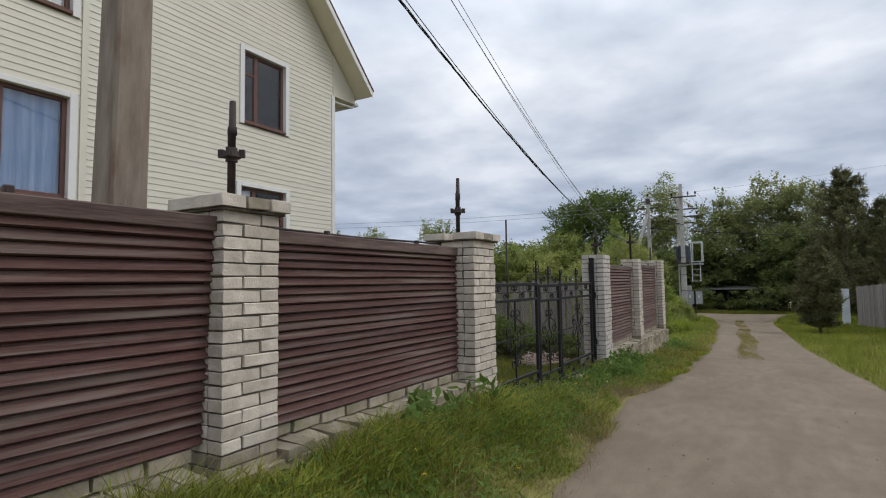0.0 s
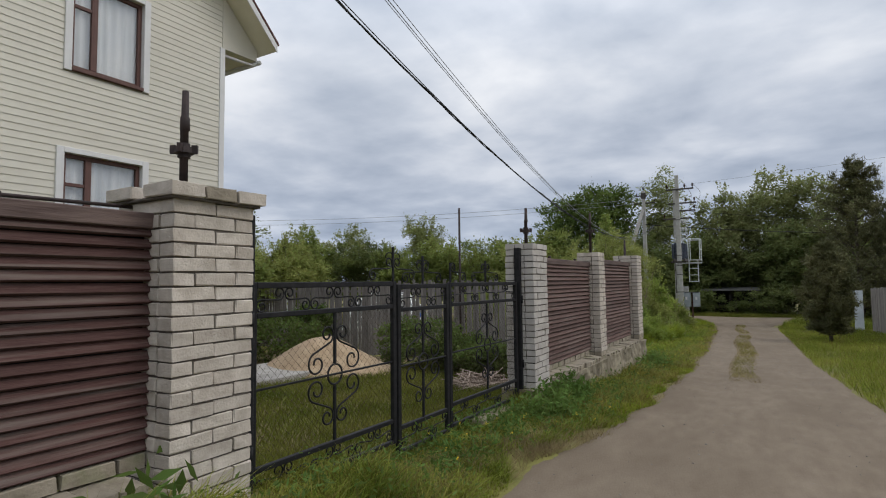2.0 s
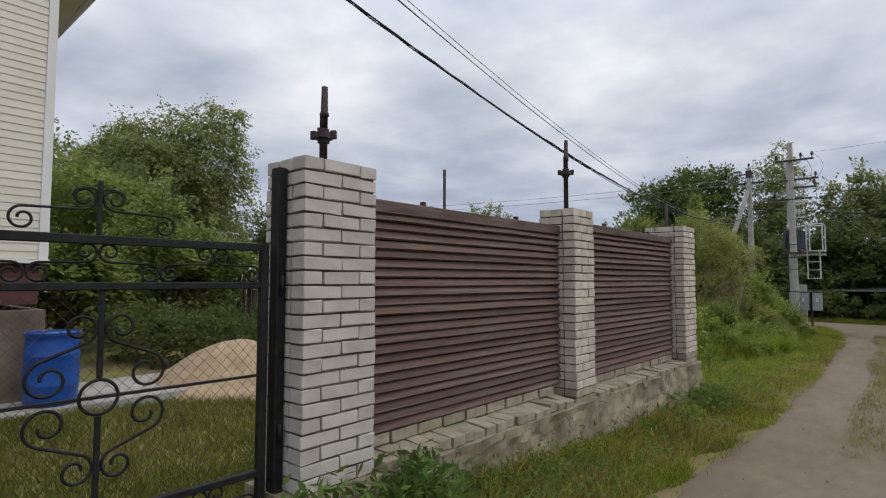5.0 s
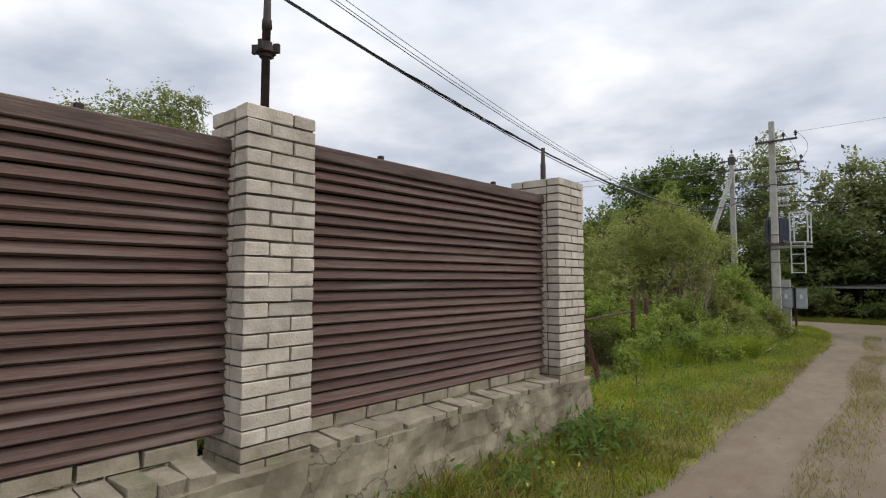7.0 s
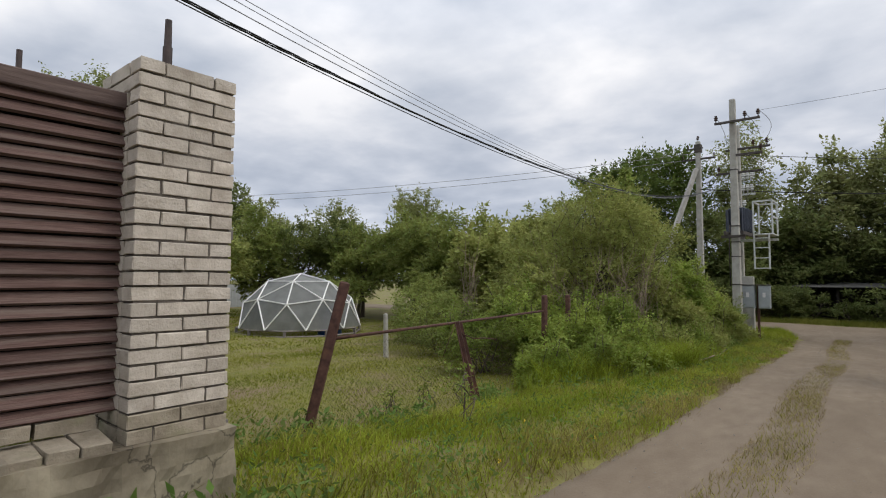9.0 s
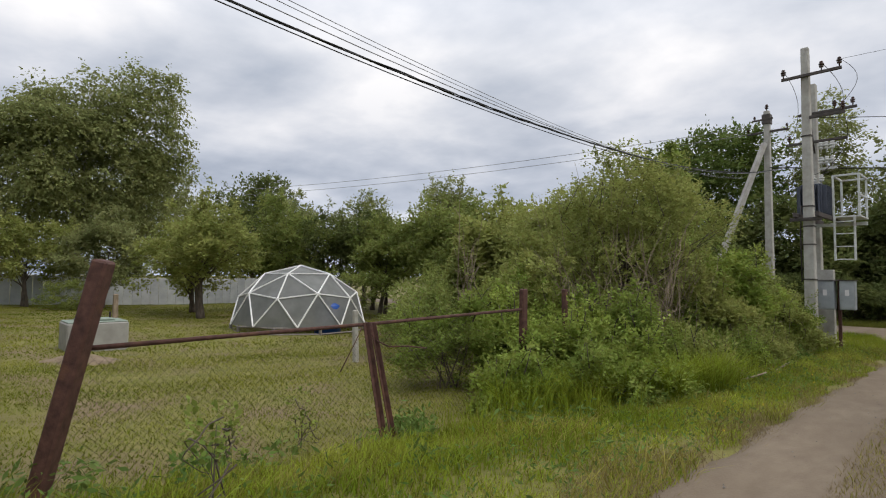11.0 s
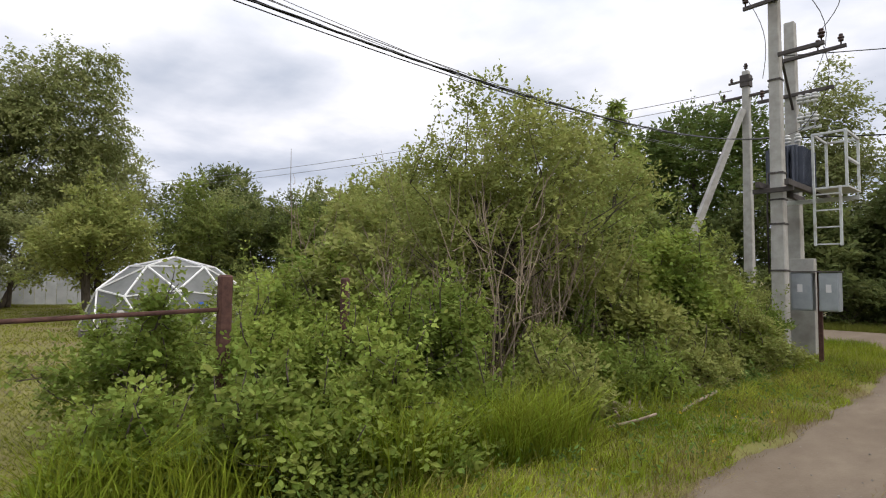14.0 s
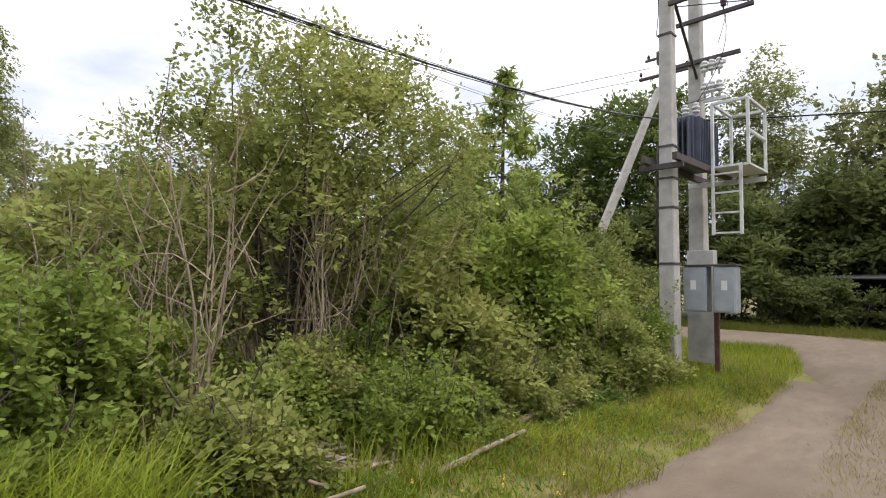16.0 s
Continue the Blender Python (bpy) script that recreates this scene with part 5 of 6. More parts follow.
# orchard behind the dome
orchard = [(-19, 12.6, 6.2, 2.4, "leaf_fresh"), (-23, 14.6, 7.4, 2.6, "leaf_dark"), (-27, 12.0, 8.0, 2.8, "leaf_grove"), (-16, 14.4, 3.8, 1.8, "leaf_fresh"), (-30, 16.5, 8.0, 2.8, "leaf_grove"), (-15.0, 11.6, 2.6, 1.4, "leaf_fresh"), (-35, 11, 9.0, 3.2, "leaf_grove"), (-28.6, 27.2, 5.4, 2.3, "leaf_apple"), (-27.5, 31.5, 6.4, 2.3, "leaf_fresh"), (-26.8, 33.6, 5.6, 2.4, "leaf_dark"), (-24.5, 35.5, 6.0, 2.4, "leaf_dark"), (-22.0, 34.5, 5.0, 2.0, "leaf_fresh"), (-19.5, 36.0, 5.8, 2.3, "leaf_fresh"), (-16.8, 35.0, 5.6, 2.1, "leaf_fresh"), (-14.4, 34.0, 5.2, 2.0, "leaf_fresh"), (-11.8, 33.0, 4.8, 1.9, "leaf_apple"), (-12.5, 38.0, 6.0, 2.2, "leaf_fresh"), (-33.5, 24.0, 5.0, 2.3, "leaf_grove"), (-36, 21.0, 4.6, 2.2, "leaf_apple"), (-31, 34, 7.2, 2.2, "leaf_birch"), (-10.2, 30.2, 3.6, 1.7, "leaf_apple"), (-29.6, 38.5, 8.0, 2.4, "leaf_birch"), (-23.5, 40.5, 8.2, 2.4, "leaf_birch")]
for i, (x, y, h, r, lm) in enumerate(orchard):
    tree("fruit_tree", x, y, rough_blobs(r * 1.1, h * 0.97, 500 + i, 0.42), lm, 1700, 8, 0.19, 0.42, "leafy garden tree behind the lawn", trunk=0.13, stems=2, seed=90 + i, branches=22, shoots=10, shoot_length=0.8)
for i, (x, y, r, h) in enumerate([(-7.0, 14.2, 0.95, 1.15), (-5.9, 14.4, 0.6, 0.8), (-10.8, 13.4, 1.0, 1.15), (-12.4, 12.6, 1.0, 1.2), (-11.6, 15.2, 0.5, 1.4), (-4.6, 13.6, 0.7, 0.7), (-21.0, 31.0, 1.6, 2.2), (-32, 22.5, 1.3, 1.4), (-13.6, 30.6, 1.4, 2.2), (-11.4, 28.0, 1.2, 1.9), (-9.2, 26.4, 1.1, 1.6)]):
    tree("shrub", x, y, [(0, 0, h * 0.5, r, r, h * 0.48), (0.3, 0.2, h * 0.65, r * 0.6, r * 0.6, h * 0.34)], "leaf_linden" if i < 6 else "leaf_fresh", 800, 8, 0.10, 0.2, "round green garden shrub", "shrub", 0.02, 4, 130 + i, hollow=0.55)
# low growth before the shed
for i, x in enumerate((-3.6, -2.6, -1.2, 0.2, 1.0)):
    tree("shrub", x, 48.3 + 0.2 * (i % 2), rough_blobs(0.9, 1.1 + 0.2 * (i % 3), 720 + i, 0.1), "leaf_dark", 300, 8, 0.14, 0.25, "low dark shrub before the shed", "shrub", 0.02, 4, 290 + i)
tree("fruit_tree", -24.27, 26.21, [(0, 0, 3.0, 1.9, 1.9, 1.1), (-1.2, -0.8, 2.7, 1.1, 1.1, 0.8), (1.0, 0.9, 3.0, 1.2, 1.2, 0.9), (0.2, 0.3, 4.2, 1.1, 1.1, 0.9)], "leaf_apple", 2000, 8, 0.17, 0.4, "old apple tree with a dark forked trunk on the lawn", trunk=0.17, stems=3, seed=401, branches=26, shoots=12, shoot_length=0.9)
# grove beyond the crossing
grove = [(-3.6, 52.5, 5.8, 2.6), (-1.9, 53.6, 10.2, 2.4), (1.2, 56.0, 12.6, 3.3), (3.4, 55.0, 12.2, 2.8), (5.6, 54.0, 10.6, 2.9), (8.4, 53.5, 6.8, 3.0), (-1.0, 55.0, 9.2, 2.8), (11.5, 52.5, 6.6, 3.2), (1.6, 51.5, 6.4, 2.6), (4.2, 50.0, 6.8, 2.8), (8.0, 49.0, 6.4, 2.8), (-5.6, 50.0, 5.2, 2.4), (12.0, 47.0, 6.0, 3.0), (-9.5, 50.5, 6.0, 2.8), (-15, 50, 6.0, 3.0), (6.2, 46.6, 4.6, 2.2), (10, 44, 5.2, 2.4), (11.8, 40.5, 5.4, 2.2), (-19, 48, 6.5, 3.0), (16, 50, 6.6, 4), (21, 46, 6.6, 4)]
for i, x in enumerate((-7.5, -5.2, -3.4, -1.6, 0.2, 2.2, 4.6, 7.0)):
    tree("shrub", x, 53.0 + 0.9 * ((i * 37) % 10) / 10, rough_blobs(2.0, 3.4 + 0.25 * (i % 4), 700 + i, 0.08), "leaf_dark", 900, 8, 0.26, 0.5, "dark undergrowth behind the shed", "shrub", 0.03, 4, 270 + i)
for i, x in enumerate((-9.5, -7.2, -4.9, -3.8, 0.9, 2.6, 4.6, 6.8, 9.0)):
    h, r = 1.6 + 0.9 * ((i * 37) % 10) / 10, 1.3
    tree("shrub", x, 47.2 + 0.8 * ((i * 53) % 10) / 10, [(0, 0, h * 0.5, r, r * 0.8, h * 0.48), (0.4, 0.2, h * 0.65, r * 0.6, r * 0.6, h * 0.34)], "leaf_dark", 420, 8, 0.15, 0.3, "dark green shrub beyond the crossing", "shrub", 0.02, 4, 250 + i, hollow=0.5)
for i, (x, y, h, r) in enumerate(grove):
    h *= 0.94
    tree("tree", x, y, rough_blobs(r * 1.1, h, 600 + i, 0.10), "leaf_dark" if h < 7.0 else "leaf_grove", 1700, 8, 0.29, 0.65, "leafy willow in the grove beyond the crossing", trunk=0.16, stems=2, seed=160 + i, branches=18, shoots=8, shoot_length=1.0)


def pine(x, y, height, radius, label, seed, whorls=11, per=6, needles=24):
    """An open young pine: upswept limbs that end in tufts of long needles."""
    rng = np.random.default_rng(seed)
    ob = thing("pine", pose(x, y, gz(x, y) - 0.04), label, "tree")
    part("trunk", join_arrays("trunk", [limb((0, 0, -0.1), (0, 0, height * 0.97), 0.011 * height + 0.03, 0.012, 0.05, rng, 9, 8)], M["bark"]), M["bark"], ob, smooth=True)
    chunks, tuft = [], []
    for w in range(whorls):
        f = (w + 0.3) / whorls
        z = 0.06 * height + 0.9 * height * f
        rr = radius * (0.35 + 0.65 * math.sin(math.pi * min(1, (1 - f) * 0.62 + 0.08))) * (1 - f) ** 0.35
        for k in range(per):
            a = 2 * math.pi * (k + rng.uniform(-0.3, 0.3)) / per + w
            ln = rr * rng.uniform(0.6, 1.15)
            s0, e = np.array((0, 0, z)), np.array((ln * math.cos(a), ln * math.sin(a), z + ln * rng.uniform(0.25, 0.75)))
            chunks.append(limb(s0, e, 0.012 + 0.008 * ln, 0.006, 0.05 * ln, rng, 5, 5))
            for q in range(9):
                t = rng.uniform(0.35, 1.0)
                p = s0 + (e - s0) * t
                v = rng.normal(0, 0.22, 3) * ln * 0.7 + np.array([0, 0, 0.16])
                chunks.append(limb(p, p + v, 0.006, 0.003, 0.02, rng, 3, 4))
                for h in np.linspace(0.25, 1.0, 5):
                    tuft.append(p + v * h)
            for h in np.linspace(0.8, 1.05, 4):
                tuft.append(s0 + (e - s0) * h)
    for k in range(5):
        a = rng.uniform(0, 6.28)
        for h in np.linspace(0, 1, 8):
            tuft.append(np.array([0.10 * k * math.cos(a) * (1 - h * 0.3), 0.10 * k * math.sin(a) * (1 - h * 0.3), height * (0.86 + 0.15 * h) - 0.05 * k]))
    part("branching", join_arrays("branching", chunks, M["bark"]), M["bark"], ob, smooth=True)
    q = leaves_at(np.array(tuft), needles, 0.022 + 0.004 * height, 0.12 + 0.010 * height, 0.15, -0.45, rng, 0.9)
    part("crown", quads_mesh("crown", q, 4, M["needle_pine"]), M["needle_pine"], ob)
    return ob


pine(2.42, 27.0, 3.6, 1.0, "bushy young pine at the roadside", 7, 12, 7, 15)
pine(5.1, 40.0, 9.2, 2.5, "tall dark pine behind the board fence", 8, 15, 7, 8)
pine(6.6, 38.0, 7.0, 2.0, "dark pine behind the board fence", 9, 13, 6, 8)



# ---- power line ----
def taper_box(w0, d0, w1, d1, h):
    bm = bmesh.new()
    lo = [bm.verts.new((sx * w0 / 2, sy * d0 / 2, 0)) for sx, sy in ((-1, -1), (1, -1), (1, 1), (-1, 1))]
    hi = [bm.verts.new((sx * w1 / 2, sy * d1 / 2, h)) for sx, sy in ((-1, -1), (1, -1), (1, 1), (-1, 1))]
    for i in range(4):
        j = (i + 1) % 4
        bm.faces.new((lo[i], lo[j], hi[j], hi[i]))
    bm.faces.new(lo[::-1]); bm.faces.new(hi)
    bmesh.ops.bevel(bm, geom=list(bm.edges), offset=0.018, segments=1, affect="EDGES")
    return bm


def insulator(parent, x, y, z, material="ceramic", name="insulator", s=1.0):
    prof = [(0, 0.012), (0.06, 0.012), (0.065, 0.04), (0.09, 0.045), (0.095, 0.022), (0.11, 0.022), (0.115, 0.05), (0.14, 0.05), (0.145, 0.025), (0.16, 0.025), (0.165, 0.036), (0.19, 0.03)]
    return tube(name, [(x, y, z + a * s) for a, r in prof], [r * s for a, r in prof], M[material], parent, "ribbed insulator", 10)


near = thing("power_pole", pose(-3.62, 1.97, -0.3, -0.6, 0.8, 0), "weathered concrete power pole with rust stains behind the fence", "power pole")
part("shaft", taper_box(0.27, 0.27, 0.19, 0.19, 7.2), M["near_pole"], near)
part("arm", box(-0.6, -0.04, 6.6, 0.8, 0.04, 6.68, 0.005), M["arm"], near)
for dx in (0.3, 0.55, 0.75):
    insulator(near, dx, 0, 6.68)

# pole with strut
pb = thing("power_pole", pose(-6.35, 42.0, -1.3), "grey concrete power pole with a leaning strut", "power pole")
part("shaft", taper_box(0.30, 0.30, 0.20, 0.20, 8.85), M["pole"], pb)
strut_bottom, strut_top = Vector((-1.85, -3.0, 0)), Vector((-0.05, -0.2, 7.5))
st = part("strut", taper_box(0.24, 0.24, 0.18, 0.18, (strut_top - strut_bottom).length), M["pole"], pb, "leaning concrete strut")
st.matrix_basis = Matrix.Translation(strut_bottom) @ (strut_top - strut_bottom).to_track_quat("Z", "Y").to_matrix().to_4x4()
part("arm", box(-0.75, -0.05, 7.95, 0.75, 0.05, 8.03, 0.005), M["arm"], pb, "steel crossarm")
part("arm", box(-0.5, -0.16, 8.45, 0.25, -0.10, 8.52, 0.005), M["arm"], pb)
part("head_clamp", box(-0.15, -0.15, 8.3, 0.15, 0.15, 8.7, 0.01), M["arm"], pb, "steel head clamp")
for dx, zz in ((-0.7, 8.03), (0.7, 8.03), (-0.45, 8.52)):
    insulator(pb, dx, 0, zz)
insulator(pb, 0, 0, 8.85, s=1.4)

# transformer station on two poles
ts = thing("transformer_station", pose(-3.42, 35.05, -1.25), "pole-mounted transformer station with platform and ladder", "transformer")
p1 = part("pole", taper_box(0.28, 0.28, 0.18, 0.18, 8.4), M["pole"], ts, "grey concrete pole", at=pose(0, 0, 0, 0, 0, 0))
p2 = part("pole", taper_box(0.34, 0.34, 0.22, 0.22, 8.1), M["pole"], ts, "grey concrete pole", at=pose(-0.4, 2.5, 0))
for z in (1.95, 2.9, 3.4, 3.95, 5.9):
    w = 0.28 - 0.10 * z / 8.4 + 0.03
    part("band", box(-w / 2, -w / 2, z, w / 2, w / 2, z + 0.035), M["arm"], p1, "steel band")
tank = box(-0.26, 0.55, 3.78, 0.26, 1.55, 4.70, 0.02)
tk = part("transformer_tank", tank, M["fin"], ts, "dark grey transformer tank", at=pose(-0.12, 0.25, 0))
for i in range(12):
    y = 0.58 + i * 0.085
    part("cooling_fin", box(0.262, y, 3.84, 0.36, y + 0.02, 4.65, 0.004), M["fin"], tk)
    part("cooling_fin", box(-0.36, y, 3.84, -0.262, y + 0.02, 4.65, 0.004), M["fin"], tk)
for i in range(6):
    x = -0.25 + i * 0.088
    part("cooling_fin", box(x, 0.40, 3.84, x + 0.02, 0.548, 4.65, 0.004), M["fin"], tk)
for i in range(3):
    insulator(tk, -0.2 + 0.2 * i, 0.85, 4.70, "ceramic_white", "bushing", 1.5)
for x in (-0.28, 0.24):
    part("support_beam", box(x, -0.45, 3.65, x + 0.08, 2.6, 3.77, 0.005), M["arm"], ts, "steel channel beam")
part("support_beam", box(-0.40, -0.26, 3.55, 0.34, -0.19, 3.645, 0.005), M["arm"], ts)
part("support_beam", box(-0.45, 2.10, 3.55, 0.95, 2.17, 3.645, 0.005), M["platform"], ts)


def bars(parent, name, segs, t, material, label=""):
    for a, b in segs:
        a, b = Vector(a), Vector(b)
        m = box(-t / 2, -t / 2, 0, t / 2, t / 2, (b - a).length, 0.004)
        part(name, m, material, parent, label, at=Matrix.Translation(a) @ (b - a).to_track_quat("Z", "Y").to_matrix().to_4x4())


cage = part("platform", box(0.30, 1.15, 3.72, 0.95, 2.28, 3.76, 0.004), M["platform"], ts, "pale steel service platform")
cx0, cx1, cy0, cy1, cz0, cz1 = 0.33, 0.92, 1.18, 2.25, 3.762, 4.92
bars(cage, "guard_rail", [((cx0, cy0, cz0), (cx0, cy0, cz1)), ((cx1, cy0, cz0), (cx1, cy0, cz1)), ((cx1, cy1, cz0), (cx1, cy1, cz1)), ((cx0, cy1, cz0), (cx0, cy1, cz1)),
                          ((cx0, cy0, cz1), (cx1, cy0, cz1)), ((cx1, cy0, cz1), (cx1, cy1, cz1)), ((cx1, cy1, cz1), (cx0, cy1, cz1)), ((cx1, cy0, 4.35), (cx1, cy1, 4.35)), ((cx0, cy0, cz1), (cx0, cy1, cz1))], 0.05, M["platform"])
lad = part("ladder", box(0.34, 1.04, 2.50, 0.39, 1.09, 3.75, 0.004), M["platform"], ts, "pale steel ladder")
part("ladder_stile", box(0.80, 1.04, 2.50, 0.85, 1.09, 3.75, 0.004), M["platform"], lad)
for z in (2.52, 2.88, 3.24, 3.58):
    part("rung", box(0.391, 1.05, z, 0.799, 1.08, z + 0.03), M["platform"], lad)
# upper gear
part("arm", box(-0.55, -0.17, 7.55, 0.85, -0.11, 7.63, 0.005), M["arm"], ts, "steel crossarm")
part("arm", box(-0.75, 2.32, 7.1, 0.75, 2.39, 7.18, 0.005), M["arm"], ts, "steel crossarm")
part("arm", box(0.1, -0.2, 6.35, 0.9, -0.13, 6.43, 0.005), M["arm"], ts)
part("arm", box(-1.1, 2.30, 6.2, 0.5, 2.37, 6.28, 0.005), M["arm"], ts)
for dx, dy, zz in ((-0.5, -0.14, 7.63), (0.4, -0.14, 7.63), (0.8, -0.14, 7.63), (0.2, 2.35, 7.18), (0.65, 2.35, 7.18), (0.85, -0.16, 6.43), (-1.0, 2.33, 6.28)):
    insulator(ts, dx, dy, zz, s=1.3)
for i in range(3):
    for k in range(2):
        insulator(ts, -0.15 + 0.14 * i, 2.25, 5.4 + 0.45 * k, "ceramic_white", "arrester", 1.7)
part("fuse_frame", box(-0.22, 2.27, 5.33, 0.24, 2.33, 5.40, 0.004), M["platform"], ts)
part("fuse_frame", box(-0.22, 2.27, 6.06, 0.24, 2.33, 6.13, 0.004), M["platform"], ts)
bars(ts, "brace", [((0.0, 0.12, 6.9), (-0.35, 2.4, 5.9))], 0.05, M["arm"])
for i, (a, b, s) in enumerate((((0.8, -0.14, 7.85), (0.85, -0.16, 6.65), 0.35), ((-0.5, -0.14, 7.85), (-0.4, 0.5, 6.2), 0.2), ((0.4, -0.14, 7.85), (0.1, 2.3, 6.5), 0.4), ((0.85, -0.1, 6.4), (0.1, 1.1, 5.0), 0.3), ((-0.1, 2.2, 5.5), (-0.1, 1.1, 5.0), 0.2), ((0.1, 2.2, 5.5), (0.1, 1.1, 5.0), 0.25))):
    a, b = Vector(a), Vector(b)
    pts = [a.lerp(b, t) + Vector((s * math.sin(math.pi * t), 0, 0)) for t in np.linspace(0, 1, 10)]
    tube("jumper_wire", pts, 0.008, M["arm"], ts, "", 4)
part("cable_duct", box(-0.24, 1.40, 0.15, 0.24, 1.62, 2.25, 0.01), M["pole"], ts, "grey steel cable duct")
tube("conduit", [(-0.2, 0, 1.9), (-0.21, 0, 3.2), (-0.18, 0.0, 4.0)], 0.02, M["arm"], ts, "", 6)

cab = thing("meter_cabinet", pose(-2.93, 35.6, 0), "two galvanised meter boxes on a rusty steel post", "meter cabinet")
part("post", box(-0.04, 0.19, gz(-2.93, 35.8) - 0.2, 0.04, 0.25, 0.72, 0.005), M["rust"], cab, "rusty steel post")
for x0, x1 in ((-0.44, -0.055), (0.055, 0.40)):
    b_ = part("box_body", box(x0, -0.10, -0.10, x1, 0.16, 0.68, 0.012), M["galv"], cab, "grey metal box")
    part("box_door", box(x0 + 0.02, -0.115, -0.07, x1 - 0.02, -0.102, 0.65, 0.004), M["galv"], b_)
    part("warning_sign", box(x0 + 0.13, -0.122, 0.28, x0 + 0.22, -0.117, 0.44), M["trim"], b_, "small pale sign")
part("box_roof", box(-0.46, -0.13, 0.685, 0.42, 0.18, 0.71, 0.004), M["arm"], cab, "dark flat lid")


# ---- wires ----
def wire(name, a, b, low_y, low_z, k, r, material, label, group=""):
    """A hanging wire from a to b in plan, lowest at low_y."""
    pts = []
    for t in np.linspace(0, 1, 60):
        x, y = a[0] + (b[0] - a[0]) * t, a[1] + (b[1] - a[1]) * t
        pts.append((x, y, low_z + k * (y - low_y) ** 2))
    ob = tube(name, pts, r, M[material], None, "", 6)
    return tagged(ob, label, "wire", group)


def twisted(name, a, b, low_y, low_z, k, label):
    """A bundle of insulated cores wound round each other, hanging from a to b."""
    chunks = []
    for core in range(3):
        pts = []
        for t in np.linspace(0, 1, 320):
            x, y = a[0] + (b[0] - a[0]) * t, a[1] + (b[1] - a[1]) * t
            w = 2 * math.pi * (y / 1.9 + core / 3) + 0.6 * math.sin(y * 0.7)
            r = 0.0105 * (1 + 0.5 * math.sin(y * 1.1 + core))
            pts.append((x + r * math.cos(w), y, low_z + k * (y - low_y) ** 2 + r * math.sin(w)))
        chunks.append(tube_arrays(pts, 0.009, 5))
    return tagged(part(name, join_arrays(name, chunks, M["cable"]), M["cable"], smooth=True), label, "wire")


twisted("service_cable", (-3.75, 2.0), (-5.77, 41.9), 24.11, 3.224, 0.006004, "thick black twisted overhead cable")
wire("service_cable", (-3.70, 2.0), (-5.70, 41.9), 24.11, 3.13, 0.0064, 0.007, "cable", "thin black overhead cable")
wire("overhead_wire", (-3.01, 2.0), (-5.67, 41.9), 24, 3.085, 0.006424, 0.0055, "thin_wire", "thin grey overhead wire", "overhead wires")
for i in range(2):
    wire("overhead_wire", (-2.60 - 0.07 * i, 2.0), (-7.26, 41.9), 24, 3.566 - 0.04 * i, 0.004266, 0.0045, "thin_wire", "thin grey overhead wire", "overhead wires")


def span(name, a, b, sag, r, material, label, group=""):
    a, b = Vector(a), Vector(b)
    pts = [a.lerp(b, t) - Vector((0, 0, sag * 4 * t * (1 - t))) for t in np.linspace(0, 1, 40)]
    return tagged(tube(name, pts, r, M[material], None, "", 5), label, "wire", group)


span("service_cable", (-6.25, 41.9, 5.2), (30, 47, 5.0), 1.2, 0.022, "cable", "black overhead cable beyond the poles")
span("service_cable", (-3.3, 35.2, 5.2), (30, 45, 4.2), 0.9, 0.010, "cable", "thin black overhead cable beyond the poles")
span("overhead_wire", (-2.6, 35.0, 6.6), (40, 52, 14), 0.8, 0.005, "cable", "dark overhead wire leaving the transformer")
for i in range(2):
    span("overhead_wire", (-6.8, 42.0, 7.0 - 0.30 * i), (-80, 20, 11.0 - 0.5 * i), 2.0, 0.012, "thin_wire", "thin grey overhead wire over the gardens", "overhead wires")


# ---- wire net fence of the garden ----
def leaning_post(name, a, b, r, label):
    a, b = Vector(a), Vector(b)
    m = taper_box(r * 2, r * 1.6, r * 2, r * 1.6, (b - a).length) if r > 0.03 else box(-r, -r, 0, r, r, (b - a).length, 0.004)
    ob = part(name, m, M["rust"])
    ob.matrix_basis = Matrix.Translation(a) @ (b - a).to_track_quat("Z", "Y").to_matrix().to_4x4()
    return tagged(ob, label, "fence post", "rusty posts of the net fence")


def g(x, y, d=-0.15):
    return (x, y, gz(x, y) + d)


leaning_post("fence_post", g(-4.50, 18.25), (-4.22, 18.6, 0.80), 0.075, "weathered brown post leaning in the grass")
def angle_post(a, b, w, label):
    """An L section of rolled steel."""
    a, b = Vector(a), Vector(b)
    bm = bmesh.new()
    sect = [(0, 0), (w, 0), (w, 0.008), (0.008, 0.008), (0.008, w), (0, w)]
    h = (b - a).length
    lo, hi = [[bm.verts.new((x, y, z)) for x, y in sect] for z in (0, h)]
    for i in range(6):
        bm.faces.new((lo[i], lo[(i + 1) % 6], hi[(i + 1) % 6], hi[i]))
    bm.faces.new(lo[::-1]); bm.faces.new(hi)
    bmesh.ops.recalc_face_normals(bm, faces=bm.faces)
    ob = part("fence_post", bm, M["rust"])
    ob.matrix_basis = Matrix.Translation(a) @ (b - a).to_track_quat("Z", "Y").to_matrix().to_4x4() @ pose(0, 0, 0, 0, 0, 20)
    return tagged(ob, label, "fence post", "rusty posts of the net fence")


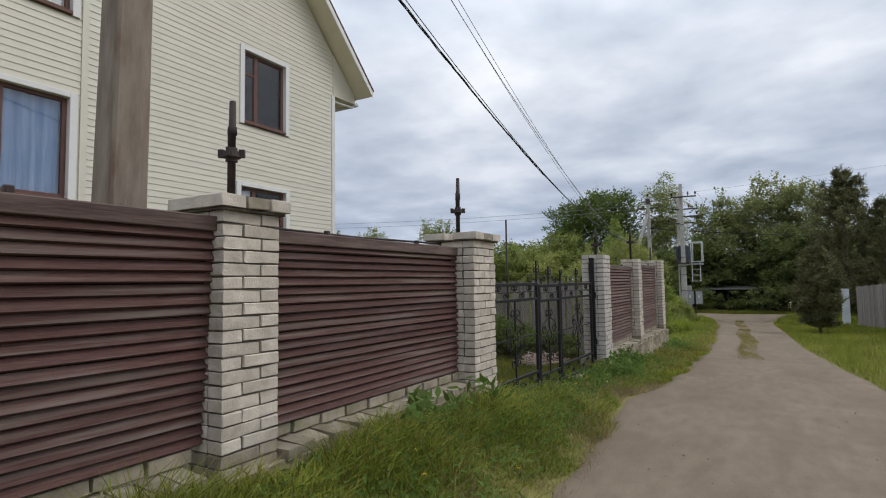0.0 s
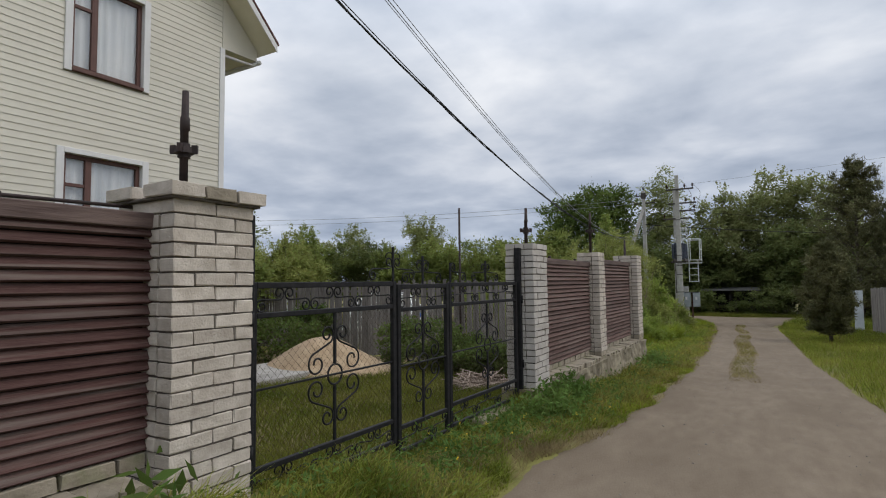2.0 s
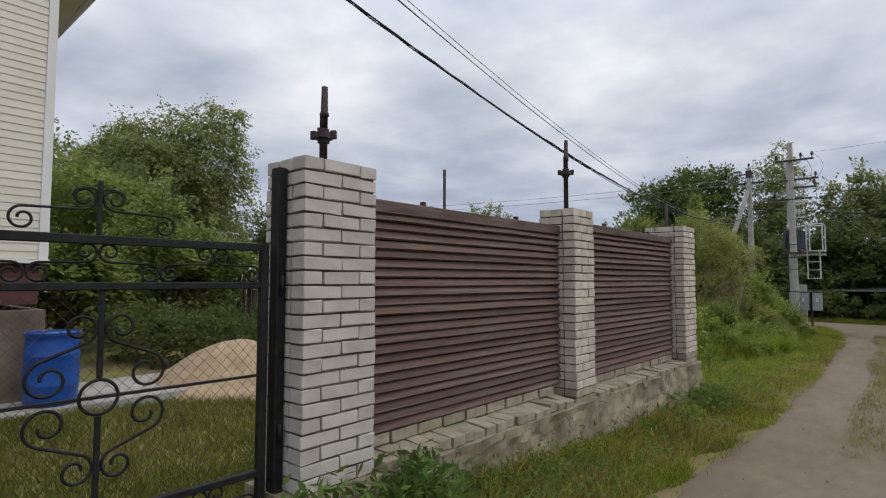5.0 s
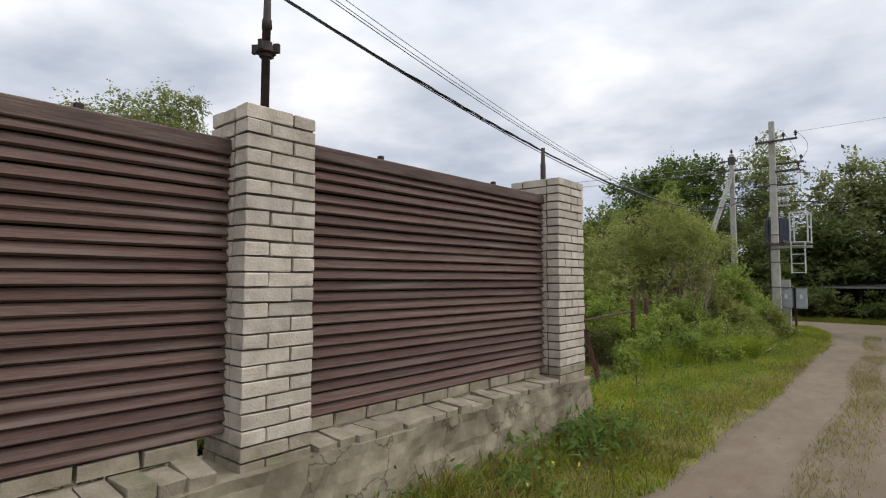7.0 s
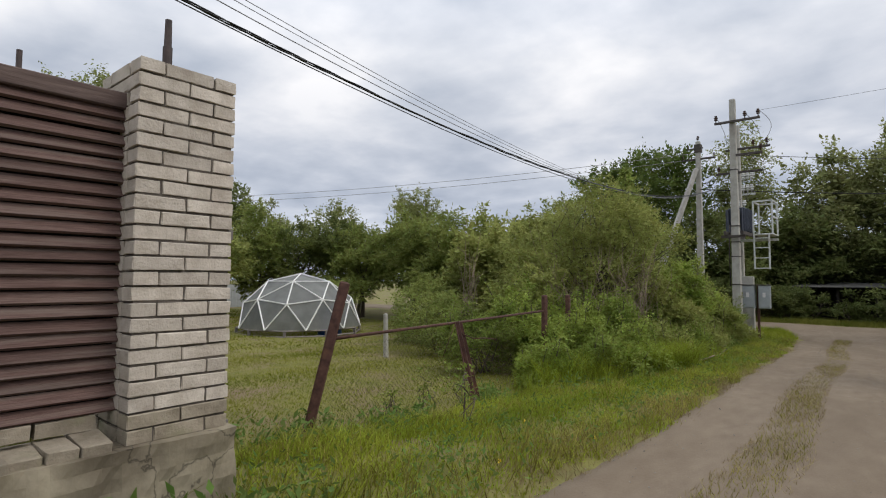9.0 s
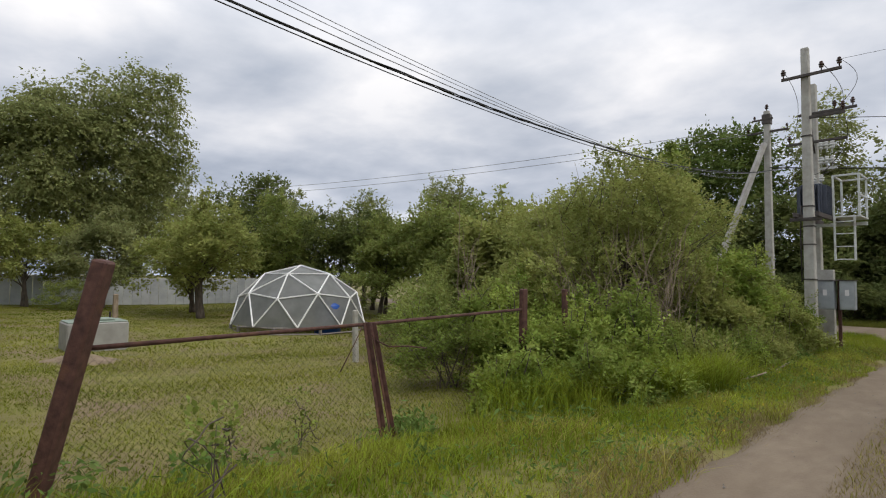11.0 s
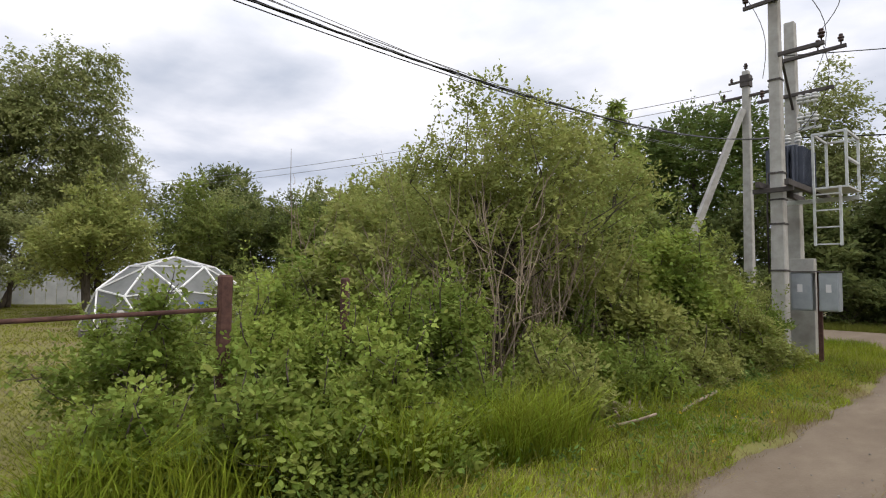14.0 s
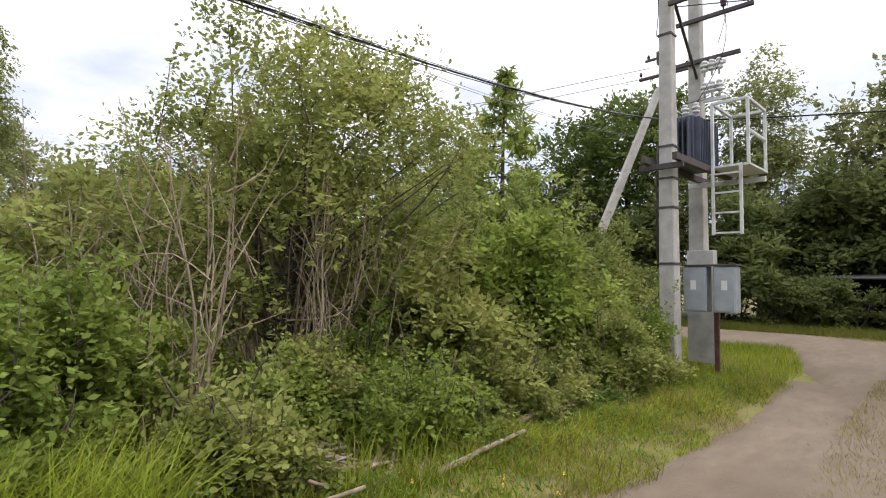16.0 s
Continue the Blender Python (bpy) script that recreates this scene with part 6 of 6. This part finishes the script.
angle_post(g(-4.40, 21.40), (-4.79, 21.38, 0.145), 0.06, "rusty angle steel post leaning in the grass")
angle_post(g(-4.41, 21.54), (-4.79, 21.47, 0.135), 0.055, "rusty angle steel post leaning beside another")
leaning_post("fence_post", g(-4.88, 24.42), (-4.86, 24.42, 0.52), 0.060, "rusty brown steel post")
leaning_post("fence_post", g(-5.05, 25.82), (-5.05, 25.82, 0.50), 0.05, "rusty brown steel post between shrubs")
old = part("garden_post", taper_box(0.12, 0.12, 0.10, 0.10, 1.2), M["pole"])
old.matrix_basis = pose(-9.70, 24.55, gz(-9.70, 24.55) - 0.05, 4, 3, 0)
tagged(old, "short grey concrete post behind the net", "post")
rail = tube("fence_rail", [(-4.36, 18.45, 0.13), (-4.6, 20.0, 0.13), (-4.80, 21.42, 0.13), (-4.86, 24.42, 0.20)], 0.026, M["rust"], sides=4)
tagged(rail, "rusty brown angle steel rail of the net fence", "fence rail")
net_dir = Vector((-0.07, 1, 0)).normalized()
net = mesh_net("wire_net", (-4.43, 18.35, 0), net_dir, 4.8, -1.12, 0.05, 0.075, 0.0012, M["wire"])
tagged(net, "rusty diamond wire netting", "wire net")
bent = tube("bent_rod", [(-4.79, 21.45, -0.03), (-4.55, 21.55, -0.12), (-4.45, 21.75, -0.12), (-4.4, 22.0, -0.16)], 0.009, M["rust"], sides=5)
tagged(bent, "bent rusty rod sticking out of the net", "rod")
bent = tube("bent_rod", [(-4.74, 21.30, 0.10), (-4.75, 21.18, -0.12), (-4.75, 21.02, -0.38)], 0.006, M["rust"], sides=5)
tagged(bent, "thin dark rod hanging on the net", "rod")


# ---- dome greenhouse ----
def dome(x, y, r, squash):
    z0 = gz(x, y)
    ob = thing("dome_greenhouse", pose(x, y, z0, 0, 0, 24), "geodesic dome greenhouse of dusty film with white struts", "greenhouse")
    bm = bmesh.new()
    bmesh.ops.create_icosphere(bm, subdivisions=2, radius=r)
    keep = [v for v in bm.verts if v.co.z < -0.05 * r]
    bmesh.ops.delete(bm, geom=keep, context="VERTS")
    base = 0.28
    for v in bm.verts:
        v.co.z = v.co.z * squash + base
    for f in bm.faces:
        b2 = bmesh.new()
        c = f.calc_center_median()
        b2.faces.new([b2.verts.new(c + (v.co - c) * 0.985) for v in f.verts])
        part("film_panel", b2, M["film"], ob, "dusty translucent film")
    for e in bm.edges:
        a, b = e.verts[0].co, e.verts[1].co
        if a.z < base + 0.01 and b.z < base + 0.01:
            continue
        m = box(-0.022, -0.022, 0, 0.022, 0.022, (b - a).length, 0.004)
        part("strut", m, M["strut"], ob, "white strut", at=Matrix.Translation(a * 1.008) @ (b - a).to_track_quat("Z", "Y").to_matrix().to_4x4())
    bm.free()
    part("base_ring", join_arrays("base_ring", [tube_arrays([(r * math.cos(a), r * math.sin(a), h) for a in np.linspace(0, 2 * math.pi, 11)], 0.03, 4) for h in (0.26, 0.05)], M["old_picket"]), M["old_picket"], ob)
    for a in np.linspace(0, 2 * math.pi, 11)[:-1]:
        part("base_post", box(r * math.cos(a) - 0.04, r * math.sin(a) - 0.04, -0.1, r * math.cos(a) + 0.04, r * math.sin(a) + 0.04, 0.26), M["old_picket"], ob)
    return ob


dome(-17.55, 27.35, 2.38, 0.86)
t_ = tube("water_tank", [(-15.85, 27.5, gz(-15.85, 27.5)), (-15.85, 27.5, gz(-15.85, 27.5) + 0.95), (-15.85, 27.5, gz(-15.85, 27.5) + 1.05)], [0.45, 0.45, 0.36], M["blue_plastic"], sides=20)
tagged(t_, "blue plastic water tank inside the dome", "tank")

well = thing("well", pose(-14.7, 20.42, gz(-14.7, 20.42)), "pale concrete well box with a green metal lid", "well")
part("body", box(-0.55, -0.62, -0.1, 0.55, 0.62, 0.66, 0.03), M["well"], well)
part("cover", box(-0.53, -0.60, 0.661, 0.53, 0.60, 0.685, 0.008), M["green_lid"], well, "worn green cover plate")
part("lid", box(-0.30, -0.38, 0.687, 0.30, 0.38, 0.735, 0.015), M["green_lid"], well, "green metal lid")
part("lid_handle", box(-0.02, 0.30, 0.737, 0.02, 0.34, 0.88, 0.006), M["pipe"], well, "bent steel handle")
heap("soil_mound", -12.5, 19.75, 1.25, 0.16, M["loose_soil"], "flat mound of dug brown soil beside the well", "soil mound", 12, 0.10)
stump = part("garden_post", taper_box(0.14, 0.14, 0.12, 0.12, 1.3), M["dead_wood"])
stump.matrix_basis = pose(-16.9, 21.3, gz(-16.9, 21.3) - 0.05)
tagged(stump, "short weathered grey garden post", "post")


# ---- far fences, shed, logs ----
def sheet_fence(name, a, b, h, material, label, step=0.22):
    a, b = Vector((*a, 0)), Vector((*b, 0))
    d = (b - a).normalized()
    ob = thing(name, Matrix.Translation(a), label, "fence")
    n = int((b - a).length / step)
    rot = math.degrees(math.atan2(d.y, d.x))
    meshes = [to_mesh("board", box(0.004, -0.015 - 0.006 * v, 0, step - 0.012, 0.015, h + 0.03 * v, 0.004), M[material]) for v in range(3)]
    for i in range(n):
        p = a + d * (i * step)
        o = new("board", random.choice(meshes))
        o.parent = ob
        o.matrix_basis = Matrix.Translation(p - a + Vector((0, 0, gz(p.x, p.y) - 0.03))) @ pose(0, 0, 0, 0, 0, rot)
    return ob


sheet_fence("board_fence", (4.65, 34.0), (5.5, 12), 1.95, "old_picket", "tall weathered grey board fence")
sheet_fence("sheet_fence", (4.05, 34.5), (4.62, 34.1), 1.9, "pale_sheet", "pale blue-grey sheet metal fence", 0.4)
sheet_fence("sheet_fence", (-38.5, 14), (-36.5, 42), 1.7, "sheet", "grey sheet metal garden fence", 0.5)

shed = thing("shed", pose(-1.6, 50.2, gz(-1.6, 50.2)), "dark open wooden shed with a grey roof under the trees", "shed")
for x in (-1.6, 0.0, 1.6):
    for y in (-0.9, 1.4):
        part("post", box(x - 0.06, y - 0.06, -0.1, x + 0.06, y + 0.06, 1.75), M["shed"], shed)
part("back_wall", box(-1.7, 1.47, 0, 1.7, 1.52, 1.75), M["shed"], shed)
part("side_wall", box(-1.72, -0.8, 0, -1.67, 1.46, 1.7), M["shed"], shed)
rf = part("roof", box(-2.0, -1.4, 0, 2.0, 1.9, 0.05, 0.01), M["shed_roof"], shed, "grey sheet roof")
rf.matrix_basis = pose(0, 0, 1.80, 4, 0, 0)

rng_ = np.random.default_rng(5)
for a, b, r in (((-2.62, 28.75), (-2.66, 29.9), 0.03), ((-3.2, 27.2), (-2.5, 28.0), 0.022), ((-3.3, 30.6), (-3.05, 31.5), 0.04)):
    v, f = limb((a[0], a[1], gz(*a) + r + 0.02), (b[0], b[1], gz(*b) + 0.16), r, r * 0.6, 0.03, rng_)
    ob = part("log", join_arrays("log", [(v, f)], M["dead_wood"]), M["dead_wood"], smooth=True)
    tagged(ob, "pale barkless branch lying in the grass", "log", "fallen branches")


# ---- grass ----
def blades(points, height, width, lean, rng, bent=True):
    """Bent three-cornered blades: an array of corners, three to a blade half."""
    n = len(points)
    a = rng.uniform(0, 2 * math.pi, n)
    h = height * rng.uniform(0.45, 1.25, n)
    l = lean * h * rng.uniform(0.2, 1.4, n)
    d = np.stack([np.cos(a), np.sin(a), np.zeros(n)], 1)
    s = np.stack([-np.sin(a + 0.7), np.cos(a + 0.7), np.zeros(n)], 1) * (width * rng.uniform(0.6, 1.3, n) / 2)[:, None]
    up = np.array([0, 0, 1.0])
    if not bent:
        p2 = points + d * (l * 0.8)[:, None] + up * h[:, None]
        return np.stack([points - s, points + s, p2 + s * 0.1, p2 - s * 0.1], 1).reshape(-1, 3)
    p1 = points + d * (l * 0.35)[:, None] + up * (h * 0.6)[:, None]
    p2 = points + d * l[:, None] + up * (h * 0.97)[:, None]
    lo = np.stack([points - s, points + s, p1 + s * 0.7, p1 - s * 0.7], 1)
    hi = np.stack([p1 - s * 0.7, p1 + s * 0.7, p2 + s * 0.06, p2 - s * 0.06], 1)
    return np.stack([lo, hi], 1).reshape(-1, 3)


def patch(name, x_range, y_range, count, height, width, lean, material, label, seed, keep=None, cluster=0.0, lift_by=-0.01, bent=True):
    rng = np.random.default_rng(seed)
    y = rng.uniform(*y_range, count)
    lo, hi = x_range
    x0 = lo(y) if callable(lo) else np.full(count, lo)
    x1 = hi(y) if callable(hi) else np.full(count, hi)
    x = x0 + (x1 - x0) * rng.uniform(0, 1, count)
    if cluster:
        f = 0.8 * np.sin(2.3 * x + 1.1 * y + seed) * np.sin(1.31 * y - 1.3 * x) + 0.4 * np.sin(6.1 * y + 4.3 * x + seed) * np.sin(2.7 * y - 7.1 * x) + rng.normal(0, 0.6, count)
        m = f > cluster
        x, y = x[m], y[m]
    if keep:
        m = keep(x, y)
        x, y = x[m], y[m]
    p = np.stack([x, y, ground(x, y) + ground_wave(x, y) + lift_by], 1)
    h = height(x, y) if callable(height) else np.full(len(x), height)
    me = quads_mesh(name, blades(p, h, width, lean, rng, bent), 4, M[material])
    return tagged(new(name, me), label, "grass", kind="stuff")


def edge_l(y):
    return road_left(y) + 0.03 + 0.08 * np.sin(1.3 * y) + 0.08 * np.sin(4.7 * y)


def front_of_fence(y):
    return fence_x(np.clip(y, -5, 16)) + 0.10 - (y > 16.1) * 2.2 - ((y > 5.5) & (y < 9.4)) * 0.3


def tufted(x, y, low, high):
    """Uneven height of wild grass."""
    f = np.sin(3.1 * x + 1.7 * y) * np.sin(2.3 * y - 1.9 * x) + 0.7 * np.sin(7.3 * y + 5.1 * x) * np.sin(6.1 * x - 4.0 * y)
    return low + (high - low) * np.clip(0.45 + 0.5 * f, 0, 1.3)


verge_h = lambda x, y: tufted(x, y, 0.05, 0.18) * (0.55 + 0.75 * smooth_step(-1.35, -2.0, x)) * (1 - 0.55 * ((y > 6.2) & (y < 9.2) & (x < -1.7)))
patch("verge_grass", (front_of_fence, edge_l), (-1, 10), 50000, verge_h, 0.009, 1.2, "grass_verge", "tall green grass on the verge below the fence", 1)
patch("verge_grass", (front_of_fence, edge_l), (10, 36), 80000, lambda x, y: tufted(x, y, 0.06, 0.20) * (0.5 + 0.6 * smooth_step(-1.6, -2.6, x)), 0.011, 0.9, "grass_tall", "fresh green grass on the verge of the lane", 2)
patch("mixed_grass", (front_of_fence, edge_l), (-1, 36), 60000, lambda x, y: tufted(x, y, 0.10, 0.26) * (1 - 0.55 * ((y > 6.2) & (y < 9.2))), 0.009, 1.0, "grass_mixed", "mixed yellow-green grass on the verge", 3, cluster=0.2)
dry_edge = (lambda y: road_left(y) - 0.50 - 0.25 * np.sin(2.1 * y), lambda y: road_left(y) + 0.16)
patch("dry_grass", dry_edge, (-1, 9.5), 30000, lambda x, y: tufted(x, y, 0.05, 0.13), 0.008, 1.7, "grass_dry", "dry straw-coloured grass along the lane edge", 4, cluster=-0.1, bent=False)
patch("dry_grass", dry_edge, (9.5, 36), 34000, 0.07, 0.009, 1.6, "grass_dry", "dry straw-coloured grass along the lane edge", 16, cluster=0.25, bent=False)
def strip_middle(y):
    return (road_left(y) + road_right(y)) / 2 - 0.22 + 0.06 * np.sin(0.7 * y)


patch("strip_grass", (lambda y: strip_middle(y) - 0.20, lambda y: strip_middle(y) + 0.20), (14.5, 37), 9000, 0.05, 0.006, 1.0, "grass_mixed", "sparse grass strip between the wheel tracks", 5, cluster=-0.35, lift_by=0.03, bent=False)
patch("strip_dry_grass", (lambda y: strip_middle(y) - 0.26, lambda y: strip_middle(y) + 0.26), (14, 37), 15000, 0.035, 0.006, 1.5, "grass_dry", "dry grass strip between the wheel tracks", 6, cluster=-0.3, lift_by=0.03, bent=False)
patch("right_verge_grass", (lambda y: road_right(y) - 0.08, lambda y: road_right(y) + 3.6), (6, 41), 80000, lambda x, y: tufted(x, y, 0.07, 0.2), 0.010, 0.9, "grass_verge", "green grass on the far verge of the lane", 7, bent=False)
patch("right_mixed_grass", (lambda y: road_right(y) - 0.10, lambda y: road_right(y) + 2.5), (6, 41), 30000, 0.12, 0.008, 1.0, "grass_mixed", "yellow-green grass on the far verge", 8, cluster=0.1, bent=False)
patch("right_tall_grass", (lambda y: road_right(y) + 0.15, 9.0), (35.2, 41.0), 26000, lambda x, y: tufted(x, y, 0.25, 0.5), 0.014, 0.6, "grass_verge", "tall grass at the corner of the crossing", 15, keep=lambda x, y: y < crossing_near(x) - 0.1)
patch("yard_grass", (-7.7, lambda y: fence_x(y) - 0.1), (3, 16.2), 100000, 0.10, 0.012, 1.0, "grass_yard", "lawn grass in the yard behind the gate", 9, bent=False)
patch("lawn_grass", (-13, -4.3), (16.5, 30), 105000, 0.042, 0.015, 1.5, "grass_short", "short yellow-green lawn in the garden", 10, bent=False)
patch("lawn_grass", (-38, -13), (14, 34), 90000, 0.05, 0.034, 1.5, "grass_short", "short yellow-green lawn around the dome", 11, bent=False)
patch("verge_tall_tufts", (-4.4, -2.6), (22.0, 30), 16000, 0.50, 0.012, 0.6, "grass_tall", "tall grass tufts before the shrubs", 12, cluster=0.85)
clumps_at = [(-3.6, 24.1), (-3.45, 24.5), (-2.95, 26.2), (-2.8, 26.5), (-4.1, 23.4), (-3.1, 25.1)]
patch("tall_grass_clump", (-4.4, -2.5), (23, 27), 11000, 0.60, 0.012, 0.8, "grass_tall", "tall green grass clumps among the shrubs", 21, keep=lambda x, y: np.min([np.hypot(x - a, y - b) for a, b in clumps_at], axis=0) < 0.45)
patch("crossing_grass", (-14, 14), (45.0, 47.2), 34000, 0.22, 0.014, 0.8, "grass_yard", "tall grass beyond the crossing", 13, bent=False)
patch("corner_grass", (-12, -1.9), (35.0, 41.2), 42000, 0.16, 0.010, 0.7, "grass_tall", "grass beneath the transformer", 14, keep=lambda x, y: (y < crossing_near(x) + 0.12) & (x < -1.95), bent=False)


# ---- broad-leaved weeds and flowers ----
def weeds(name, spots, size, count, label, seed):
    rng = np.random.default_rng(seed)
    c = np.array([(x, y, gz(x, y) + h * 0.5) for x, y, h in spots])
    q = leaves_at(c, count, (0.09, 0.11, 0.06), size, 0.34, 0.1, rng, 0.9)
    q[:, 2] = np.maximum(q[:, 2], ground(q[:, 0], q[:, 1]) + 0.005)
    return tagged(new(name, quads_mesh(name, q, 4, M["weed"])), label, "weeds", kind="stuff")


wr = np.random.default_rng(31)
vy = wr.uniform(0, 12, 620)
weeds("clover", [(float(road_left(y)) - wr.uniform(0.1, 0.95), y, wr.uniform(0.06, 0.24)) for y in vy], 0.05, 20, "small-leaved weeds among the verge grass", 8)
vy = wr.uniform(12, 35, 420)
weeds("clover", [(float(road_left(y)) - wr.uniform(0.15, 1.6), y, wr.uniform(0.06, 0.22)) for y in vy], 0.055, 18, "small-leaved weeds among the verge grass", 9)
weeds("broadleaf_weeds", [(fence_x(y) + wr.uniform(0.12, 0.35), y, wr.uniform(0.2, 0.45)) for y in wr.uniform(3.2, 4.9, 12)], 0.13, 22, "broad-leaved weeds at the foot of the fence", 1)
weeds("nettles", [(fence_x(y) + wr.uniform(0.1, 0.45), y, wr.uniform(0.15, 0.5)) for y in wr.uniform(8.9, 10.4, 26)], 0.085, 80, "nettles at the gate pillar", 2)
weeds("nettles", [(fence_x(y) + wr.uniform(0.15, 0.5), y, wr.uniform(0.1, 0.35)) for y in wr.uniform(13.2, 16.4, 22)], 0.09, 40, "nettles at the foot of the fence", 3)
weeds("nettles", [(x, y, wr.uniform(0.1, 0.45)) for x, y in zip(wr.uniform(-4.8, -2.9, 60), wr.uniform(17, 32, 60))], 0.10, 36, "low green weeds before the shrubs", 4)
weeds("broadleaf_weeds", [(-4.35 + wr.uniform(-0.3, 0.35), y, wr.uniform(0.1, 0.3)) for y in wr.uniform(21.2, 22.0, 14)], 0.09, 26, "dark broad-leaved weeds at the foot of the steel post", 5)
fl = np.random.default_rng(9)
ys = np.concatenate([fl.uniform(0, 10, 34), fl.uniform(10, 34, 40)])
xs = road_left(ys) - fl.uniform(0.05, 0.9, len(ys))
c = np.stack([xs, ys, ground(xs, ys) + fl.uniform(0.05, 0.16, len(ys))], 1)
tagged(new("dandelions", quads_mesh("dandelions", leaves_at(c, 7, 0.006, 0.015, 0.8, 0, fl), 4, M["flower"])), "scattered yellow dandelion heads in the grass", "flowers", kind="stuff")

pb_rng = np.random.default_rng(77)
py_ = pb_rng.uniform(1, 36, 5200)
u_ = np.where(pb_rng.uniform(0, 1, 5200) < 0.6, pb_rng.beta(0.7, 0.7, 5200), pb_rng.normal(0.5, 0.12, 5200)).clip(0.02, 0.98)
px_ = road_left(py_) + (road_right(py_) - road_left(py_)) * u_
sz = pb_rng.gamma(2.0, 0.0024, 5200).clip(0.002, 0.014)
oct_ = np.array([(1, 0, 0), (-1, 0, 0), (0, 1, 0), (0, -1, 0), (0, 0, 0.6), (0, 0, -0.6)], float)
tri_ = np.array([(0, 2, 4), (2, 1, 4), (1, 3, 4), (3, 0, 4), (2, 0, 5), (1, 2, 5), (3, 1, 5), (0, 3, 5)])
pz_ = ground(np.maximum(px_, -1.3), py_) + 0.03
stone = (np.stack([px_, py_, pz_], 1)[:, None] + oct_[None] * sz[:, None, None] * pb_rng.uniform(0.6, 1.3, (5200, 6, 1)))[:, tri_].reshape(-1, 3)
M["pebble"] = mat("grey_pebble", (0.14, 0.125, 0.105), (0.25, 0.23, 0.20), 8, 0.9, 0.0, island=0.35)
tagged(new("gravel", quads_mesh("gravel", stone, 3, M["pebble"])), "loose grey gravel scattered over the lane", "gravel", kind="stuff")

# ---- ledge bricks, last ----
ledge_bricks(wall_a, -1.4, 1.96, 0.515)
ledge_bricks(wall_a, 2.38, 4.82, 0.505)
ledge_bricks(wall_b, 10.05, 12.45, 0.195)
ledge_bricks(wall_b, 12.90, 15.50, 0.175)
